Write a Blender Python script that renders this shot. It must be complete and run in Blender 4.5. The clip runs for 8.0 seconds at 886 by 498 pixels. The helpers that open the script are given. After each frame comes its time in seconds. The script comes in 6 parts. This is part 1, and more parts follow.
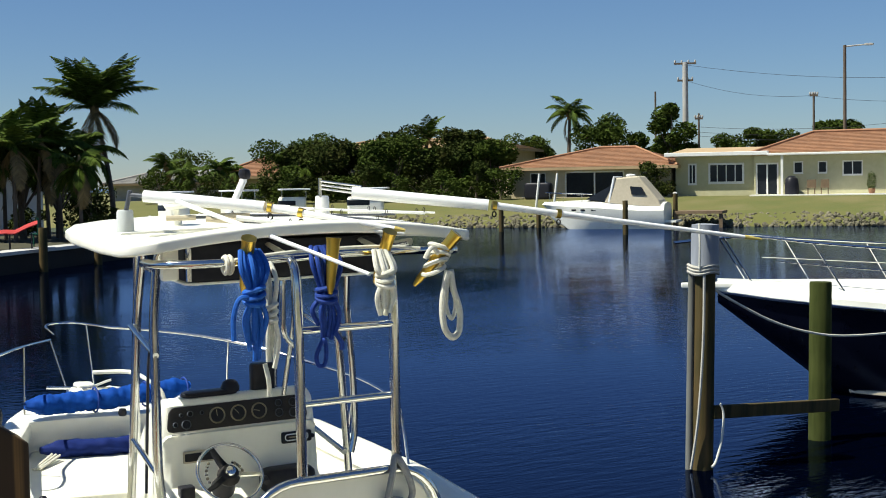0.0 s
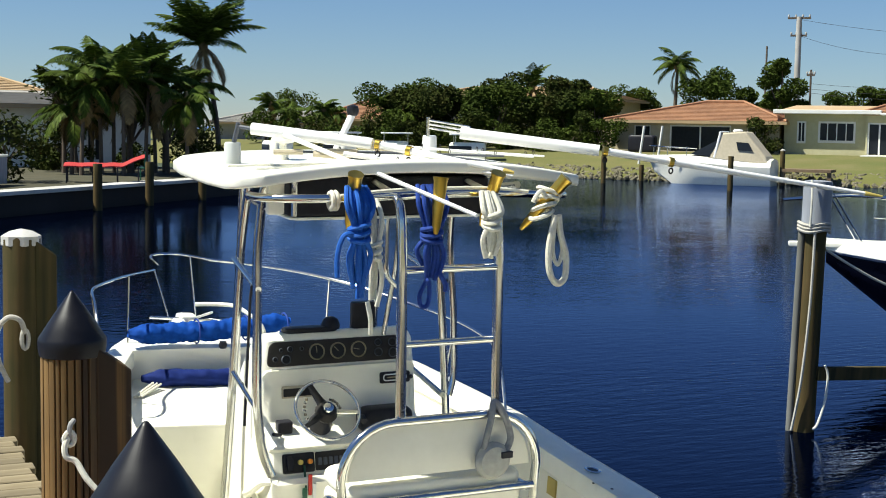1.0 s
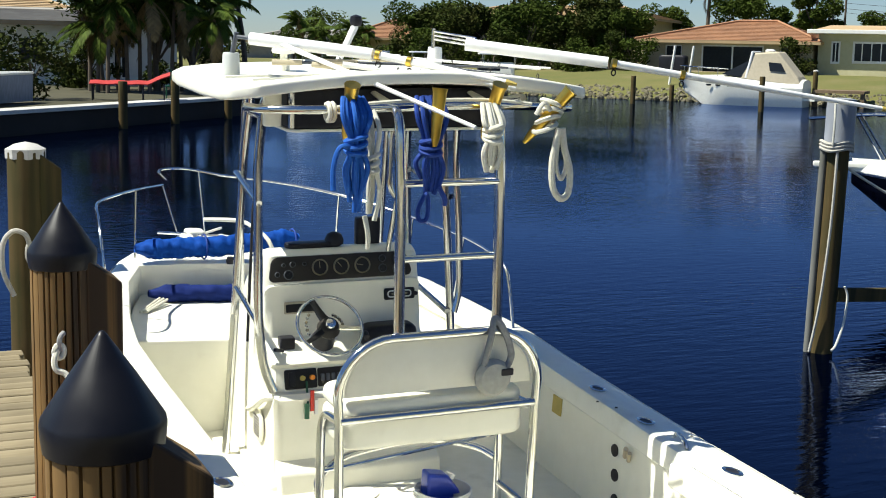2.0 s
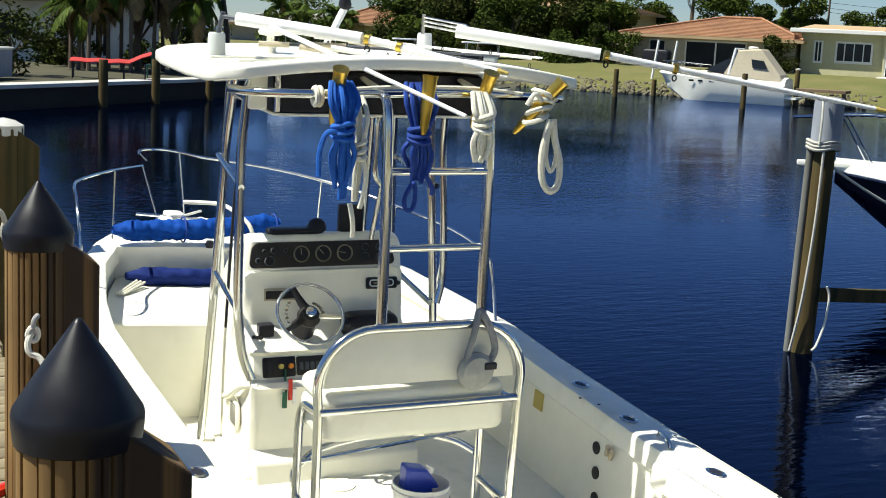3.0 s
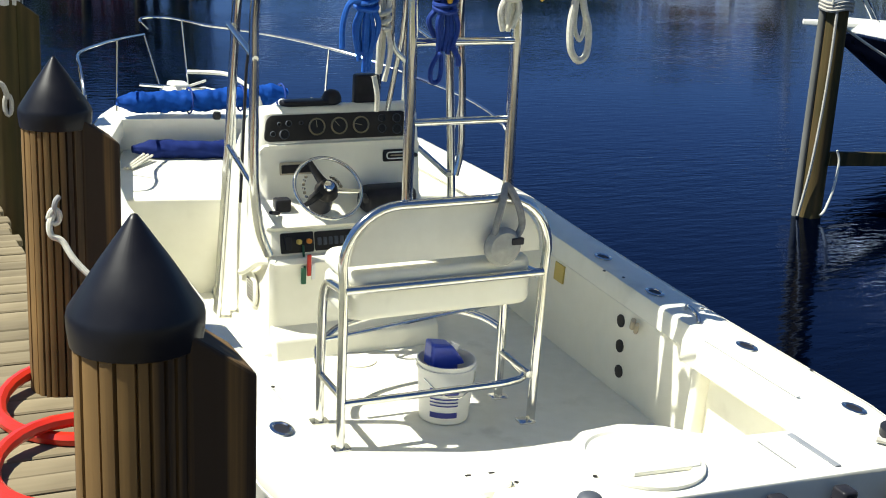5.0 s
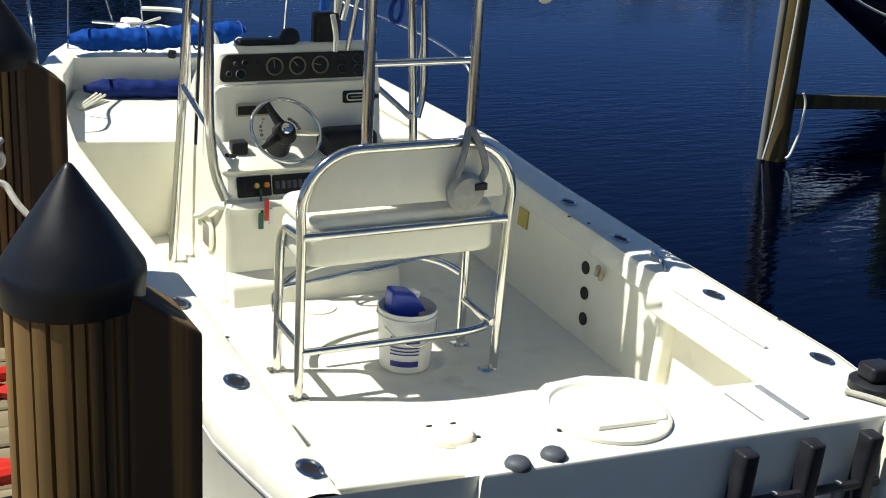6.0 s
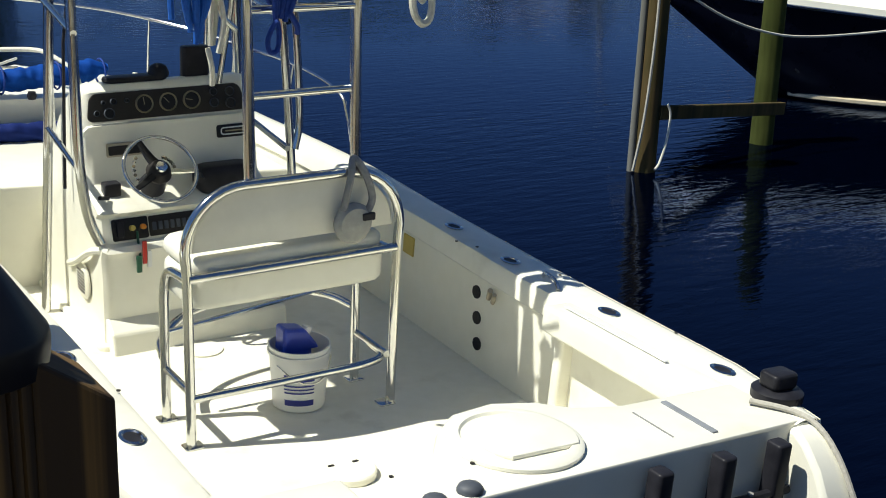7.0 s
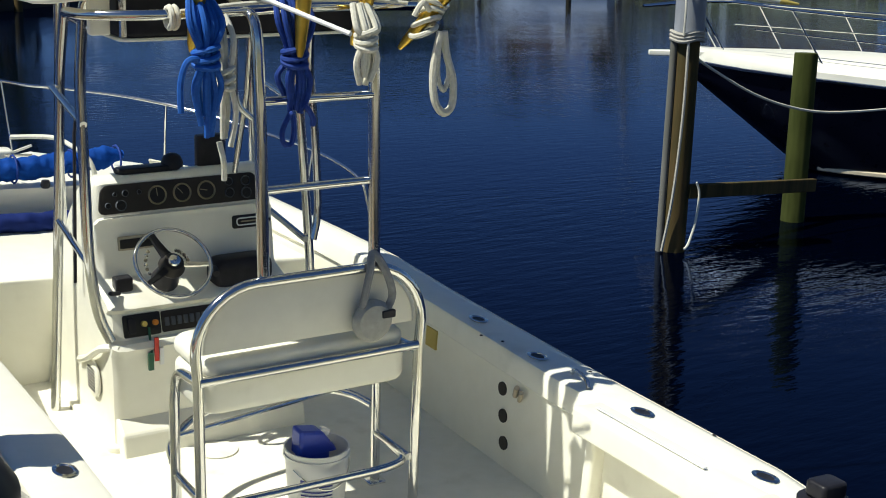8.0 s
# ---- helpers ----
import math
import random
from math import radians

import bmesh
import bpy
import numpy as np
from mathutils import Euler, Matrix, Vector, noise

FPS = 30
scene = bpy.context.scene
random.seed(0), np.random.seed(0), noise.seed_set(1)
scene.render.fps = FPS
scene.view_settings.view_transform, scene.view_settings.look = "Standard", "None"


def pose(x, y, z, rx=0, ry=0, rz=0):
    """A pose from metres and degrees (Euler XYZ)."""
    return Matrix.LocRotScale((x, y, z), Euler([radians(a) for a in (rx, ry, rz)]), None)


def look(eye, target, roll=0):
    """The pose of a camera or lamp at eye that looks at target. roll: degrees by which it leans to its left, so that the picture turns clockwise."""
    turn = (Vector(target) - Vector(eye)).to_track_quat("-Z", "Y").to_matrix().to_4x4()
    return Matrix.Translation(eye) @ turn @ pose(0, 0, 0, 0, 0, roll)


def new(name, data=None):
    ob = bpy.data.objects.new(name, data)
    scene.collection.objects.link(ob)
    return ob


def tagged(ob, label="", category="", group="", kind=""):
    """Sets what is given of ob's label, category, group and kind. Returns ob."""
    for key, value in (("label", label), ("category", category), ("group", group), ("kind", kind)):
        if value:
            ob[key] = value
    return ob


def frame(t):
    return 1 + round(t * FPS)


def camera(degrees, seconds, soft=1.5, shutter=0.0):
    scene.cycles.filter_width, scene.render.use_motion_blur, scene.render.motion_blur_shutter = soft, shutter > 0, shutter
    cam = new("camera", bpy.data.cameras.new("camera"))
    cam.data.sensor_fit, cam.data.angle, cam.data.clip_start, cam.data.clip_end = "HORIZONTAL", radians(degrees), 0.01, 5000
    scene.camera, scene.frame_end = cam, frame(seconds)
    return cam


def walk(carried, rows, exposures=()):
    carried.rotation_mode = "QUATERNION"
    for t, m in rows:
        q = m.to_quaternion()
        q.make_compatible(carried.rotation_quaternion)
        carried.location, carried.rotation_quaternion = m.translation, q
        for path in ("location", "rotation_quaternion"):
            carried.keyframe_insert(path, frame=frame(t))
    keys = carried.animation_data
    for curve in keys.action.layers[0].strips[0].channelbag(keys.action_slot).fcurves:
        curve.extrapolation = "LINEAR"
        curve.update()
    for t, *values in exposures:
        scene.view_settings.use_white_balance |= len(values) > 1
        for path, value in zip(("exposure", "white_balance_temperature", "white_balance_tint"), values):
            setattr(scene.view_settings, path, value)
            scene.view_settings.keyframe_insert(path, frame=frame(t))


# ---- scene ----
cam = camera(36.8, 8.0, soft=1.0)
PATH = [
    (0, (-2.495, -3.84, 2.725), (-1.525, -2.094, 2.624), -1.0),
    (0.5, (-2.522, -3.767, 2.702), (-1.656, -1.968, 2.588), 0.0),
    (1, (-2.479, -3.726, 2.693), (-1.643, -1.918, 2.514), 1.0),
    (1.5, (-2.366, -3.674, 2.678), (-1.549, -1.862, 2.455), 0.6),
    (1.7, (-2.325, -3.678, 2.66), (-1.525, -1.864, 2.392), 0.7),
    (3, (-2.296, -3.555, 2.644), (-1.474, -1.759, 2.33), 2.9),
    (3.5, (-2.35, -3.446, 2.637), (-1.466, -1.681, 2.32), 3.9),
    (4, (-2.429, -3.392, 2.686), (-1.485, -1.665, 2.334), 3.2),
    (4.5, (-2.428, -3.349, 2.685), (-1.556, -1.598, 2.268), 1.7),
    (5, (-2.388, -3.344, 2.662), (-1.557, -1.599, 2.146), 2.5),
    (5.2, (-2.381, -3.312, 2.661), (-1.549, -1.589, 2.08), 2.6),
    (6.3, (-2.3, -3.183, 2.626), (-1.401, -1.501, 2.026), 3.1),
    (6.5, (-2.318, -3.165, 2.615), (-1.358, -1.506, 2.043), 1.5),
    (7, (-2.346, -3.045, 2.633), (-1.293, -1.439, 2.074), 1.5),
    (7.5, (-2.231, -2.878, 2.652), (-1.186, -1.248, 2.154), 0.8),
    (8, (-2.191, -2.82, 2.667), (-1.158, -1.17, 2.21), 0.8),
]
EXPOSURES = ((0.0, 0.78), (0.5, 0.96), (1.0, 0.94), (3.0, 0.93), (4.5, 0.97), (5.0, 0.94), (6.4, 0.47), (7.0, 0.40), (7.5, 0.33), (8.0, 0.36))
walk(cam, [(t, look(eye, target, roll)) for t, eye, target, roll in PATH], EXPOSURES)

# ---- light ----
SUN_EL, SUN_AZ = 58.0, 284.0          # degrees; azimuth clockwise from +y
world = bpy.data.worlds.new("sky")
scene.world = world
world.use_nodes = True
wn = world.node_tree
sky = wn.nodes.new("ShaderNodeTexSky")
sky.sky_type = "NISHITA"
sky.sun_disc = False
sky.sun_elevation = radians(SUN_EL)
sky.sun_rotation = radians(SUN_AZ)
sky.air_density, sky.dust_density, sky.ozone_density = 1.0, 0.0, 6.0
tint = wn.nodes.new("ShaderNodeMix")
tint.data_type, tint.blend_type = "RGBA", "MULTIPLY"
tint.inputs[0].default_value = 1.0
tint.inputs[7].default_value = (0.82, 0.95, 1.12, 1)
wn.links.new(sky.outputs[0], tint.inputs[6])
wn.links.new(tint.outputs[2], wn.nodes["Background"].inputs[0])
wn.nodes["Background"].inputs[1].default_value = 0.043
sun = new("sun", bpy.data.lights.new("sun", "SUN"))
sun.data.energy, sun.data.angle, sun.data.color = 4.8, radians(0.53), (0.96, 0.95, 0.84)
_az, _el = radians(SUN_AZ), radians(SUN_EL)
to_sun = Vector((math.sin(_az) * math.cos(_el), math.cos(_az) * math.cos(_el), math.sin(_el)))
sun.matrix_world = look(tuple(to_sun * 60), (0, 0, 0))



# ---- materials ----
def material(name, colour, rough=0.5, metal=0.0, second=None, scale=6.0, stretch=(1, 1, 1), big=0.8, bump=0.0, bump_scale=40.0,
             vary=0.0, coat=0.0, ior=1.45, spec=0.5, island=0.0, dirt=None, dirt_at=(0.55, 0.75), rough_vary=0.1):
    m = bpy.data.materials.new(name)
    m.use_nodes = True
    n, l = m.node_tree.nodes, m.node_tree.links
    b = n["Principled BSDF"]
    b.inputs["Metallic"].default_value = metal
    b.inputs["IOR"].default_value = ior
    b.inputs["Specular IOR Level"].default_value = spec
    b.inputs["Coat Weight"].default_value = coat
    b.inputs["Coat Roughness"].default_value = 0.1
    co = n.new("ShaderNodeTexCoord")
    mp = n.new("ShaderNodeMapping")
    mp.inputs["Scale"].default_value = stretch
    l.new(co.outputs["Object"], mp.inputs["Vector"])
    fine = n.new("ShaderNodeTexNoise")
    fine.inputs["Scale"].default_value, fine.inputs["Detail"].default_value = scale, 6.0
    wide = n.new("ShaderNodeTexNoise")
    wide.inputs["Scale"].default_value, wide.inputs["Detail"].default_value = big, 3.0
    l.new(mp.outputs[0], fine.inputs["Vector"])
    l.new(co.outputs["Object"], wide.inputs["Vector"])
    add = n.new("ShaderNodeMath")
    add.operation = "ADD"
    l.new(fine.outputs["Fac"], add.inputs[0])
    l.new(wide.outputs["Fac"], add.inputs[1])
    rng = n.new("ShaderNodeMapRange")
    rng.inputs["From Min"].default_value, rng.inputs["From Max"].default_value = 0.72, 1.28
    l.new(add.outputs[0], rng.inputs["Value"])
    mix = n.new("ShaderNodeMix")
    mix.data_type = "RGBA"
    second = second or tuple(c * 0.8 for c in colour)
    mix.inputs[6].default_value = (*colour, 1)
    mix.inputs[7].default_value = (*second, 1)
    l.new(rng.outputs[0], mix.inputs[0])
    out = mix.outputs[2]
    if dirt:
        dn = n.new("ShaderNodeTexNoise")
        dn.inputs["Scale"].default_value, dn.inputs["Detail"].default_value = scale * 0.37, 8.0
        l.new(mp.outputs[0], dn.inputs["Vector"])
        dr = n.new("ShaderNodeMapRange")
        dr.inputs["From Min"].default_value, dr.inputs["From Max"].default_value = dirt_at
        l.new(dn.outputs["Fac"], dr.inputs["Value"])
        dm = n.new("ShaderNodeMix")
        dm.data_type = "RGBA"
        dm.inputs[7].default_value = (*dirt, 1)
        l.new(dr.outputs[0], dm.inputs[0])
        l.new(out, dm.inputs[6])
        out = dm.outputs[2]
    if vary or island:
        hsv = n.new("ShaderNodeHueSaturation")
        src = n.new("ShaderNodeObjectInfo").outputs["Random"] if vary else n.new("ShaderNodeNewGeometry").outputs["Random Per Island"]
        vr = n.new("ShaderNodeMapRange")
        a = vary or island
        vr.inputs["To Min"].default_value, vr.inputs["To Max"].default_value = 1 - a, 1 + a
        l.new(src, vr.inputs["Value"])
        l.new(vr.outputs[0], hsv.inputs["Value"])
        l.new(out, hsv.inputs["Color"])
        out = hsv.outputs[0]
    l.new(out, b.inputs["Base Color"])
    rr = n.new("ShaderNodeMapRange")
    rr.inputs["To Min"].default_value, rr.inputs["To Max"].default_value = max(0.02, rough - rough_vary * rough), min(1, rough + rough_vary)
    l.new(fine.outputs["Fac"], rr.inputs["Value"])
    l.new(rr.outputs[0], b.inputs["Roughness"])
    if bump:
        bn = n.new("ShaderNodeTexNoise")
        bn.inputs["Scale"].default_value, bn.inputs["Detail"].default_value = bump_scale, 4.0
        l.new(mp.outputs[0], bn.inputs["Vector"])
        bp = n.new("ShaderNodeBump")
        bp.inputs["Strength"].default_value = min(1.0, bump * 20)
        bp.inputs["Distance"].default_value = bump
        l.new(bn.outputs["Fac"], bp.inputs["Height"])
        l.new(bp.outputs[0], b.inputs["Normal"])
    return m


M = dict(
    gel=material("gelcoat", (0.86, 0.84, 0.725), 0.34, second=(0.80, 0.78, 0.66), scale=9, big=1.3, coat=0.25, dirt=(0.55, 0.52, 0.42), dirt_at=(0.62, 0.95), bump=0.0006, bump_scale=60),
    sole=material("nonskid_gelcoat", (0.81, 0.79, 0.69), 0.6, second=(0.74, 0.72, 0.61), scale=14, big=1.5, bump=0.0015, bump_scale=220, dirt=(0.45, 0.42, 0.32), dirt_at=(0.6, 0.95)),
    vinyl=material("white_vinyl", (0.82, 0.795, 0.68), 0.5, second=(0.75, 0.725, 0.61), scale=12, bump=0.001, bump_scale=120),
    steel=material("polished_steel", (0.70, 0.70, 0.68), 0.09, 1.0, second=(0.60, 0.60, 0.58), scale=18),
    gold=material("gold_anodised", (0.72, 0.50, 0.10), 0.28, 1.0, second=(0.55, 0.36, 0.06), scale=15),
    pole=material("white_pole", (0.80, 0.80, 0.78), 0.25, second=(0.72, 0.72, 0.70), coat=0.4),
    black=material("black_plastic", (0.009, 0.009, 0.012), 0.4, spec=0.25, second=(0.024, 0.024, 0.03), scale=20, bump=0.0005, bump_scale=90),
    capblack=material("black_cap", (0.006, 0.006, 0.009), 0.36, second=(0.012, 0.012, 0.015), spec=0.3, scale=14, bump=0.0008, bump_scale=30),
    panel=material("dash_panel", (0.022, 0.020, 0.018), 0.45, spec=0.25, second=(0.032, 0.029, 0.026), scale=30),
    bezel=material("dull_bezel", (0.36, 0.32, 0.23), 0.45, 1.0, second=(0.24, 0.21, 0.14)),
    dial=material("dial_face", (0.010, 0.010, 0.011), 0.3, second=(0.018, 0.018, 0.018), spec=0.3),
    blue=material("blue_rope", (0.004, 0.120, 0.50), 0.7, second=(0.003, 0.07, 0.34), scale=60, bump=0.003, bump_scale=160),
    navyrope=material("navy_rope", (0.003, 0.045, 0.28), 0.75, second=(0.002, 0.022, 0.16), scale=60, bump=0.003, bump_scale=160),
    canvas=material("blue_canvas", (0.003, 0.062, 0.33), 0.8, spec=0.15, second=(0.002, 0.035, 0.20), scale=20, bump=0.012, bump_scale=16),
    cushion=material("blue_cushion", (0.006, 0.020, 0.13), 0.8, spec=0.2, second=(0.004, 0.012, 0.08), scale=16, bump=0.003, bump_scale=26),
    white_rope=material("white_rope", (0.72, 0.70, 0.60), 0.8, second=(0.55, 0.53, 0.43), scale=70, bump=0.003, bump_scale=180),
    grey_rope=material("weathered_rope", (0.50, 0.48, 0.42), 0.85, second=(0.34, 0.32, 0.27), scale=70, bump=0.003, bump_scale=180),
    grey_strap=material("grey_fabric", (0.30, 0.30, 0.29), 0.8, second=(0.20, 0.20, 0.20), scale=50, bump=0.002, bump_scale=120),
    bucket=material("bucket_plastic", (0.74, 0.74, 0.72), 0.4, second=(0.68, 0.68, 0.66)),
    bluejug=material("blue_plastic", (0.015, 0.05, 0.42), 0.3, second=(0.01, 0.035, 0.32)),
    vent=material("vent_plastic", (0.075, 0.085, 0.105), 0.55, second=(0.05, 0.057, 0.07), scale=30),
    label=material("blue_label", (0.03, 0.04, 0.24), 0.45),
    red=material("red_hose", (0.62, 0.030, 0.012), 0.3, second=(0.5, 0.02, 0.01), coat=0.3),
    redcan=material("red_canvas", (0.42, 0.030, 0.026), 0.7, second=(0.28, 0.02, 0.015), scale=5, bump=0.02, bump_scale=9),
    yellow=material("yellow_sticker", (0.55, 0.42, 0.10), 0.5),
    orange=material("orange_plastic", (0.75, 0.25, 0.02), 0.4),
    green=material("green_plastic", (0.01, 0.10, 0.05), 0.4),
    pile=material("treated_timber", (0.23, 0.132, 0.040), 0.8, second=(0.095, 0.052, 0.016), scale=30, stretch=(1, 1, 0.018), big=2.5, bump=0.006, bump_scale=30, dirt=(0.030, 0.017, 0.007), dirt_at=(0.50, 0.60)),
    oldpile=material("old_timber", (0.10, 0.066, 0.028), 0.9, spec=0.15, second=(0.050, 0.045, 0.018), scale=20, stretch=(1, 1, 0.06), big=2.0, bump=0.006, bump_scale=28, dirt=(0.03, 0.03, 0.015), dirt_at=(0.5, 0.66)),
    greenpile=material("algae_timber", (0.060, 0.070, 0.019), 0.9, spec=0.1, second=(0.028, 0.036, 0.009), scale=18, stretch=(1, 1, 0.1), big=2.0, bump=0.005, bump_scale=25),
    greypvc=material("canister_plastic", (0.50, 0.52, 0.50), 0.45, second=(0.42, 0.44, 0.42), scale=8),
    greywood=material("grey_pvc", (0.27, 0.29, 0.32), 0.7, second=(0.18, 0.19, 0.21), scale=14, stretch=(1, 1, 0.2)),
    palewood=material("pale_weathered_wood", (0.17, 0.17, 0.155), 0.9, spec=0.15, second=(0.11, 0.11, 0.095), scale=22, stretch=(1, 1, 0.05), big=2.0, bump=0.005, bump_scale=30),
    concrete=material("weathered_cap", (0.50, 0.49, 0.46), 0.85, second=(0.36, 0.35, 0.32), scale=16, bump=0.003, bump_scale=50),
    plank=material("dock_plank", (0.25, 0.205, 0.125), 0.85, second=(0.15, 0.12, 0.07), scale=14, stretch=(0.08, 1, 1), big=2.2, bump=0.003, bump_scale=40, vary=0.22, dirt=(0.14, 0.10, 0.06), dirt_at=(0.6, 0.75)),
    # near-black colour holds the dock shadow over the opposite seawall
    dockshade=material("shadowed_timber", (0.012, 0.011, 0.010), 0.9, second=(0.022, 0.019, 0.016), scale=8),
    joist=material("dock_joist", (0.20, 0.14, 0.08), 0.85, second=(0.12, 0.08, 0.045), scale=16),
    navy=material("navy_hull", (0.002, 0.003, 0.009), 0.25, second=(0.003, 0.004, 0.012), spec=0.2),
    antifoul=material("bottom_paint", (0.10, 0.10, 0.09), 0.7, second=(0.06, 0.07, 0.05), scale=10),
    tan=material("tan_canvas", (0.52, 0.45, 0.32), 0.75, second=(0.44, 0.38, 0.27), scale=8, bump=0.004, bump_scale=12),
    glass=material("dark_glass", (0.012, 0.014, 0.017), 0.10, second=(0.018, 0.021, 0.024), spec=0.3),
    stucco_cream=material("cream_stucco", (0.50, 0.47, 0.29), 0.85, second=(0.43, 0.40, 0.24), scale=3, big=0.3, bump=0.004, bump_scale=30),
    stucco_tan=material("tan_stucco", (0.50, 0.42, 0.28), 0.85, second=(0.42, 0.35, 0.23), scale=3, big=0.3, bump=0.004, bump_scale=30),
    stucco_grey=material("grey_stucco", (0.40, 0.39, 0.36), 0.85, second=(0.32, 0.31, 0.28), scale=3, big=0.3),
    whitewall=material("white_fascia", (0.75, 0.74, 0.70), 0.6, second=(0.66, 0.65, 0.60), scale=4),
    tile=material("clay_tile", (0.30, 0.150, 0.075), 0.85, second=(0.21, 0.105, 0.055), scale=2.2, big=0.5, bump=0.01, bump_scale=10, island=0.15),
    tile_pale=material("pale_tile", (0.42, 0.30, 0.17), 0.85, second=(0.34, 0.24, 0.13), scale=2.2, big=0.5),
    greyroof=material("grey_roof", (0.40, 0.38, 0.34), 0.85, second=(0.32, 0.30, 0.27), scale=2),
    lawn=material("lawn", (0.088, 0.098, 0.020), 0.95, second=(0.125, 0.115, 0.032), scale=0.7, big=0.12, bump=0.03, bump_scale=9, dirt=(0.16, 0.135, 0.055), dirt_at=(0.5, 0.8)),
    # ground colour darkened to carry the shade under the trees
    soil=material("shade_soil", (0.065, 0.058, 0.030), 0.95, second=(0.035, 0.034, 0.016), scale=1.2, big=0.2, bump=0.02, bump_scale=8),
    rock=material("bank_rock", (0.165, 0.145, 0.095), 0.9, second=(0.085, 0.078, 0.045), scale=2, big=0.4, bump=0.03, bump_scale=5, island=0.3),
    seawall=material("seawall_concrete", (0.38, 0.35, 0.28), 0.9, second=(0.26, 0.24, 0.18), scale=1.5, big=0.3, bump=0.01, bump_scale=8),
    leaf=material("leaf", (0.055, 0.078, 0.012), 0.75, spec=0.06, second=(0.030, 0.048, 0.008), scale=2, big=0.4, island=0.32),
    darkleaf=material("dark_leaf", (0.032, 0.050, 0.009), 0.75, spec=0.06, second=(0.034, 0.034, 0.008), scale=2, big=0.4, island=0.32),
    frond=material("palm_frond", (0.075, 0.105, 0.012), 0.6, spec=0.1, second=(0.030, 0.055, 0.008), scale=3, big=0.7, island=0.4),
    dryfrond=material("dry_frond", (0.22, 0.15, 0.05), 0.7, second=(0.14, 0.09, 0.03), scale=3, island=0.3),
    bark=material("bark", (0.13, 0.10, 0.07), 0.9, second=(0.08, 0.06, 0.045), scale=8, bump=0.01, bump_scale=12),
    utility=material("concrete_pole", (0.42, 0.41, 0.38), 0.85, second=(0.34, 0.33, 0.30), scale=2),
    wire=material("wire", (0.03, 0.03, 0.03), 0.6),
)

# canal water: dark body, rippled surface
W_ = bpy.data.materials.new("canal_water")
W_.use_nodes = True
n_, l_ = W_.node_tree.nodes, W_.node_tree.links
b_ = n_["Principled BSDF"]
b_.inputs["Base Color"].default_value = (0.0001, 0.0005, 0.0028, 1)
b_.inputs["Roughness"].default_value = 0.6
b_.inputs["Specular IOR Level"].default_value = 0.0
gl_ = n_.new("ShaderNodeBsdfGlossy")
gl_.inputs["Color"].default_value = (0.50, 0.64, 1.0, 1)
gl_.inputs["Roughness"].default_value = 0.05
fr_ = n_.new("ShaderNodeFresnel")
fr_.inputs["IOR"].default_value = 1.17
mx_ = n_.new("ShaderNodeMixShader")
l_.new(fr_.outputs[0], mx_.inputs[0])
l_.new(b_.outputs[0], mx_.inputs[1])
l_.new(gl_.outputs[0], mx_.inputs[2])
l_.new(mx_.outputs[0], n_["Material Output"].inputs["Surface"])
co_ = n_.new("ShaderNodeTexCoord")
mp_ = n_.new("ShaderNodeMapping")
mp_.inputs["Rotation"].default_value = (0, 0, radians(-28))
mp_.inputs["Scale"].default_value = (0.55, 1.7, 1)
l_.new(co_.outputs["Object"], mp_.inputs["Vector"])
n1 = n_.new("ShaderNodeTexNoise")
n1.inputs["Scale"].default_value, n1.inputs["Detail"].default_value, n1.inputs["Roughness"].default_value = 4.5, 3.5, 0.55
n2 = n_.new("ShaderNodeTexNoise")
n2.inputs["Scale"].default_value, n2.inputs["Detail"].default_value = 0.55, 2.0
l_.new(mp_.outputs[0], n1.inputs["Vector"])
l_.new(mp_.outputs[0], n2.inputs["Vector"])
mm = n_.new("ShaderNodeMath")
mm.operation = "MULTIPLY_ADD"
mm.inputs[1].default_value = 0.6
l_.new(n2.outputs["Fac"], mm.inputs[0])
l_.new(n1.outputs["Fac"], mm.inputs[2])
bp_ = n_.new("ShaderNodeBump")
bp_.inputs["Distance"].default_value = 0.03
lane = n_.new("ShaderNodeTexNoise")
lane.inputs["Scale"].default_value, lane.inputs["Detail"].default_value = 0.09, 3.0
l_.new(mp_.outputs[0], lane.inputs["Vector"])
lr_ = n_.new("ShaderNodeMapRange")
lr_.inputs["From Min"].default_value, lr_.inputs["From Max"].default_value = 0.38, 0.62
lr_.inputs["To Min"].default_value, lr_.inputs["To Max"].default_value = 0.13, 0.36
l_.new(lane.outputs["Fac"], lr_.inputs["Value"])
l_.new(lr_.outputs[0], bp_.inputs["Strength"])
l_.new(bp_.outputs[0], gl_.inputs["Normal"])
l_.new(bp_.outputs[0], fr_.inputs["Normal"])
l_.new(mm.outputs[0], bp_.inputs["Height"])
l_.new(bp_.outputs[0], b_.inputs["Normal"])
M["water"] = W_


# ---- mesh tools ----
def finish(name, verts, faces, mat, smooth=True, mats=None, index=None):
    me = bpy.data.meshes.new(name)
    me.from_pydata([tuple(v) for v in verts], [], faces)
    for m_ in (mats or [mat]):
        me.materials.append(m_)
    if index:
        me.polygons.foreach_set("material_index", index)
    me.polygons.foreach_set("use_smooth", [smooth] * len(me.polygons))
    me.update()
    return me


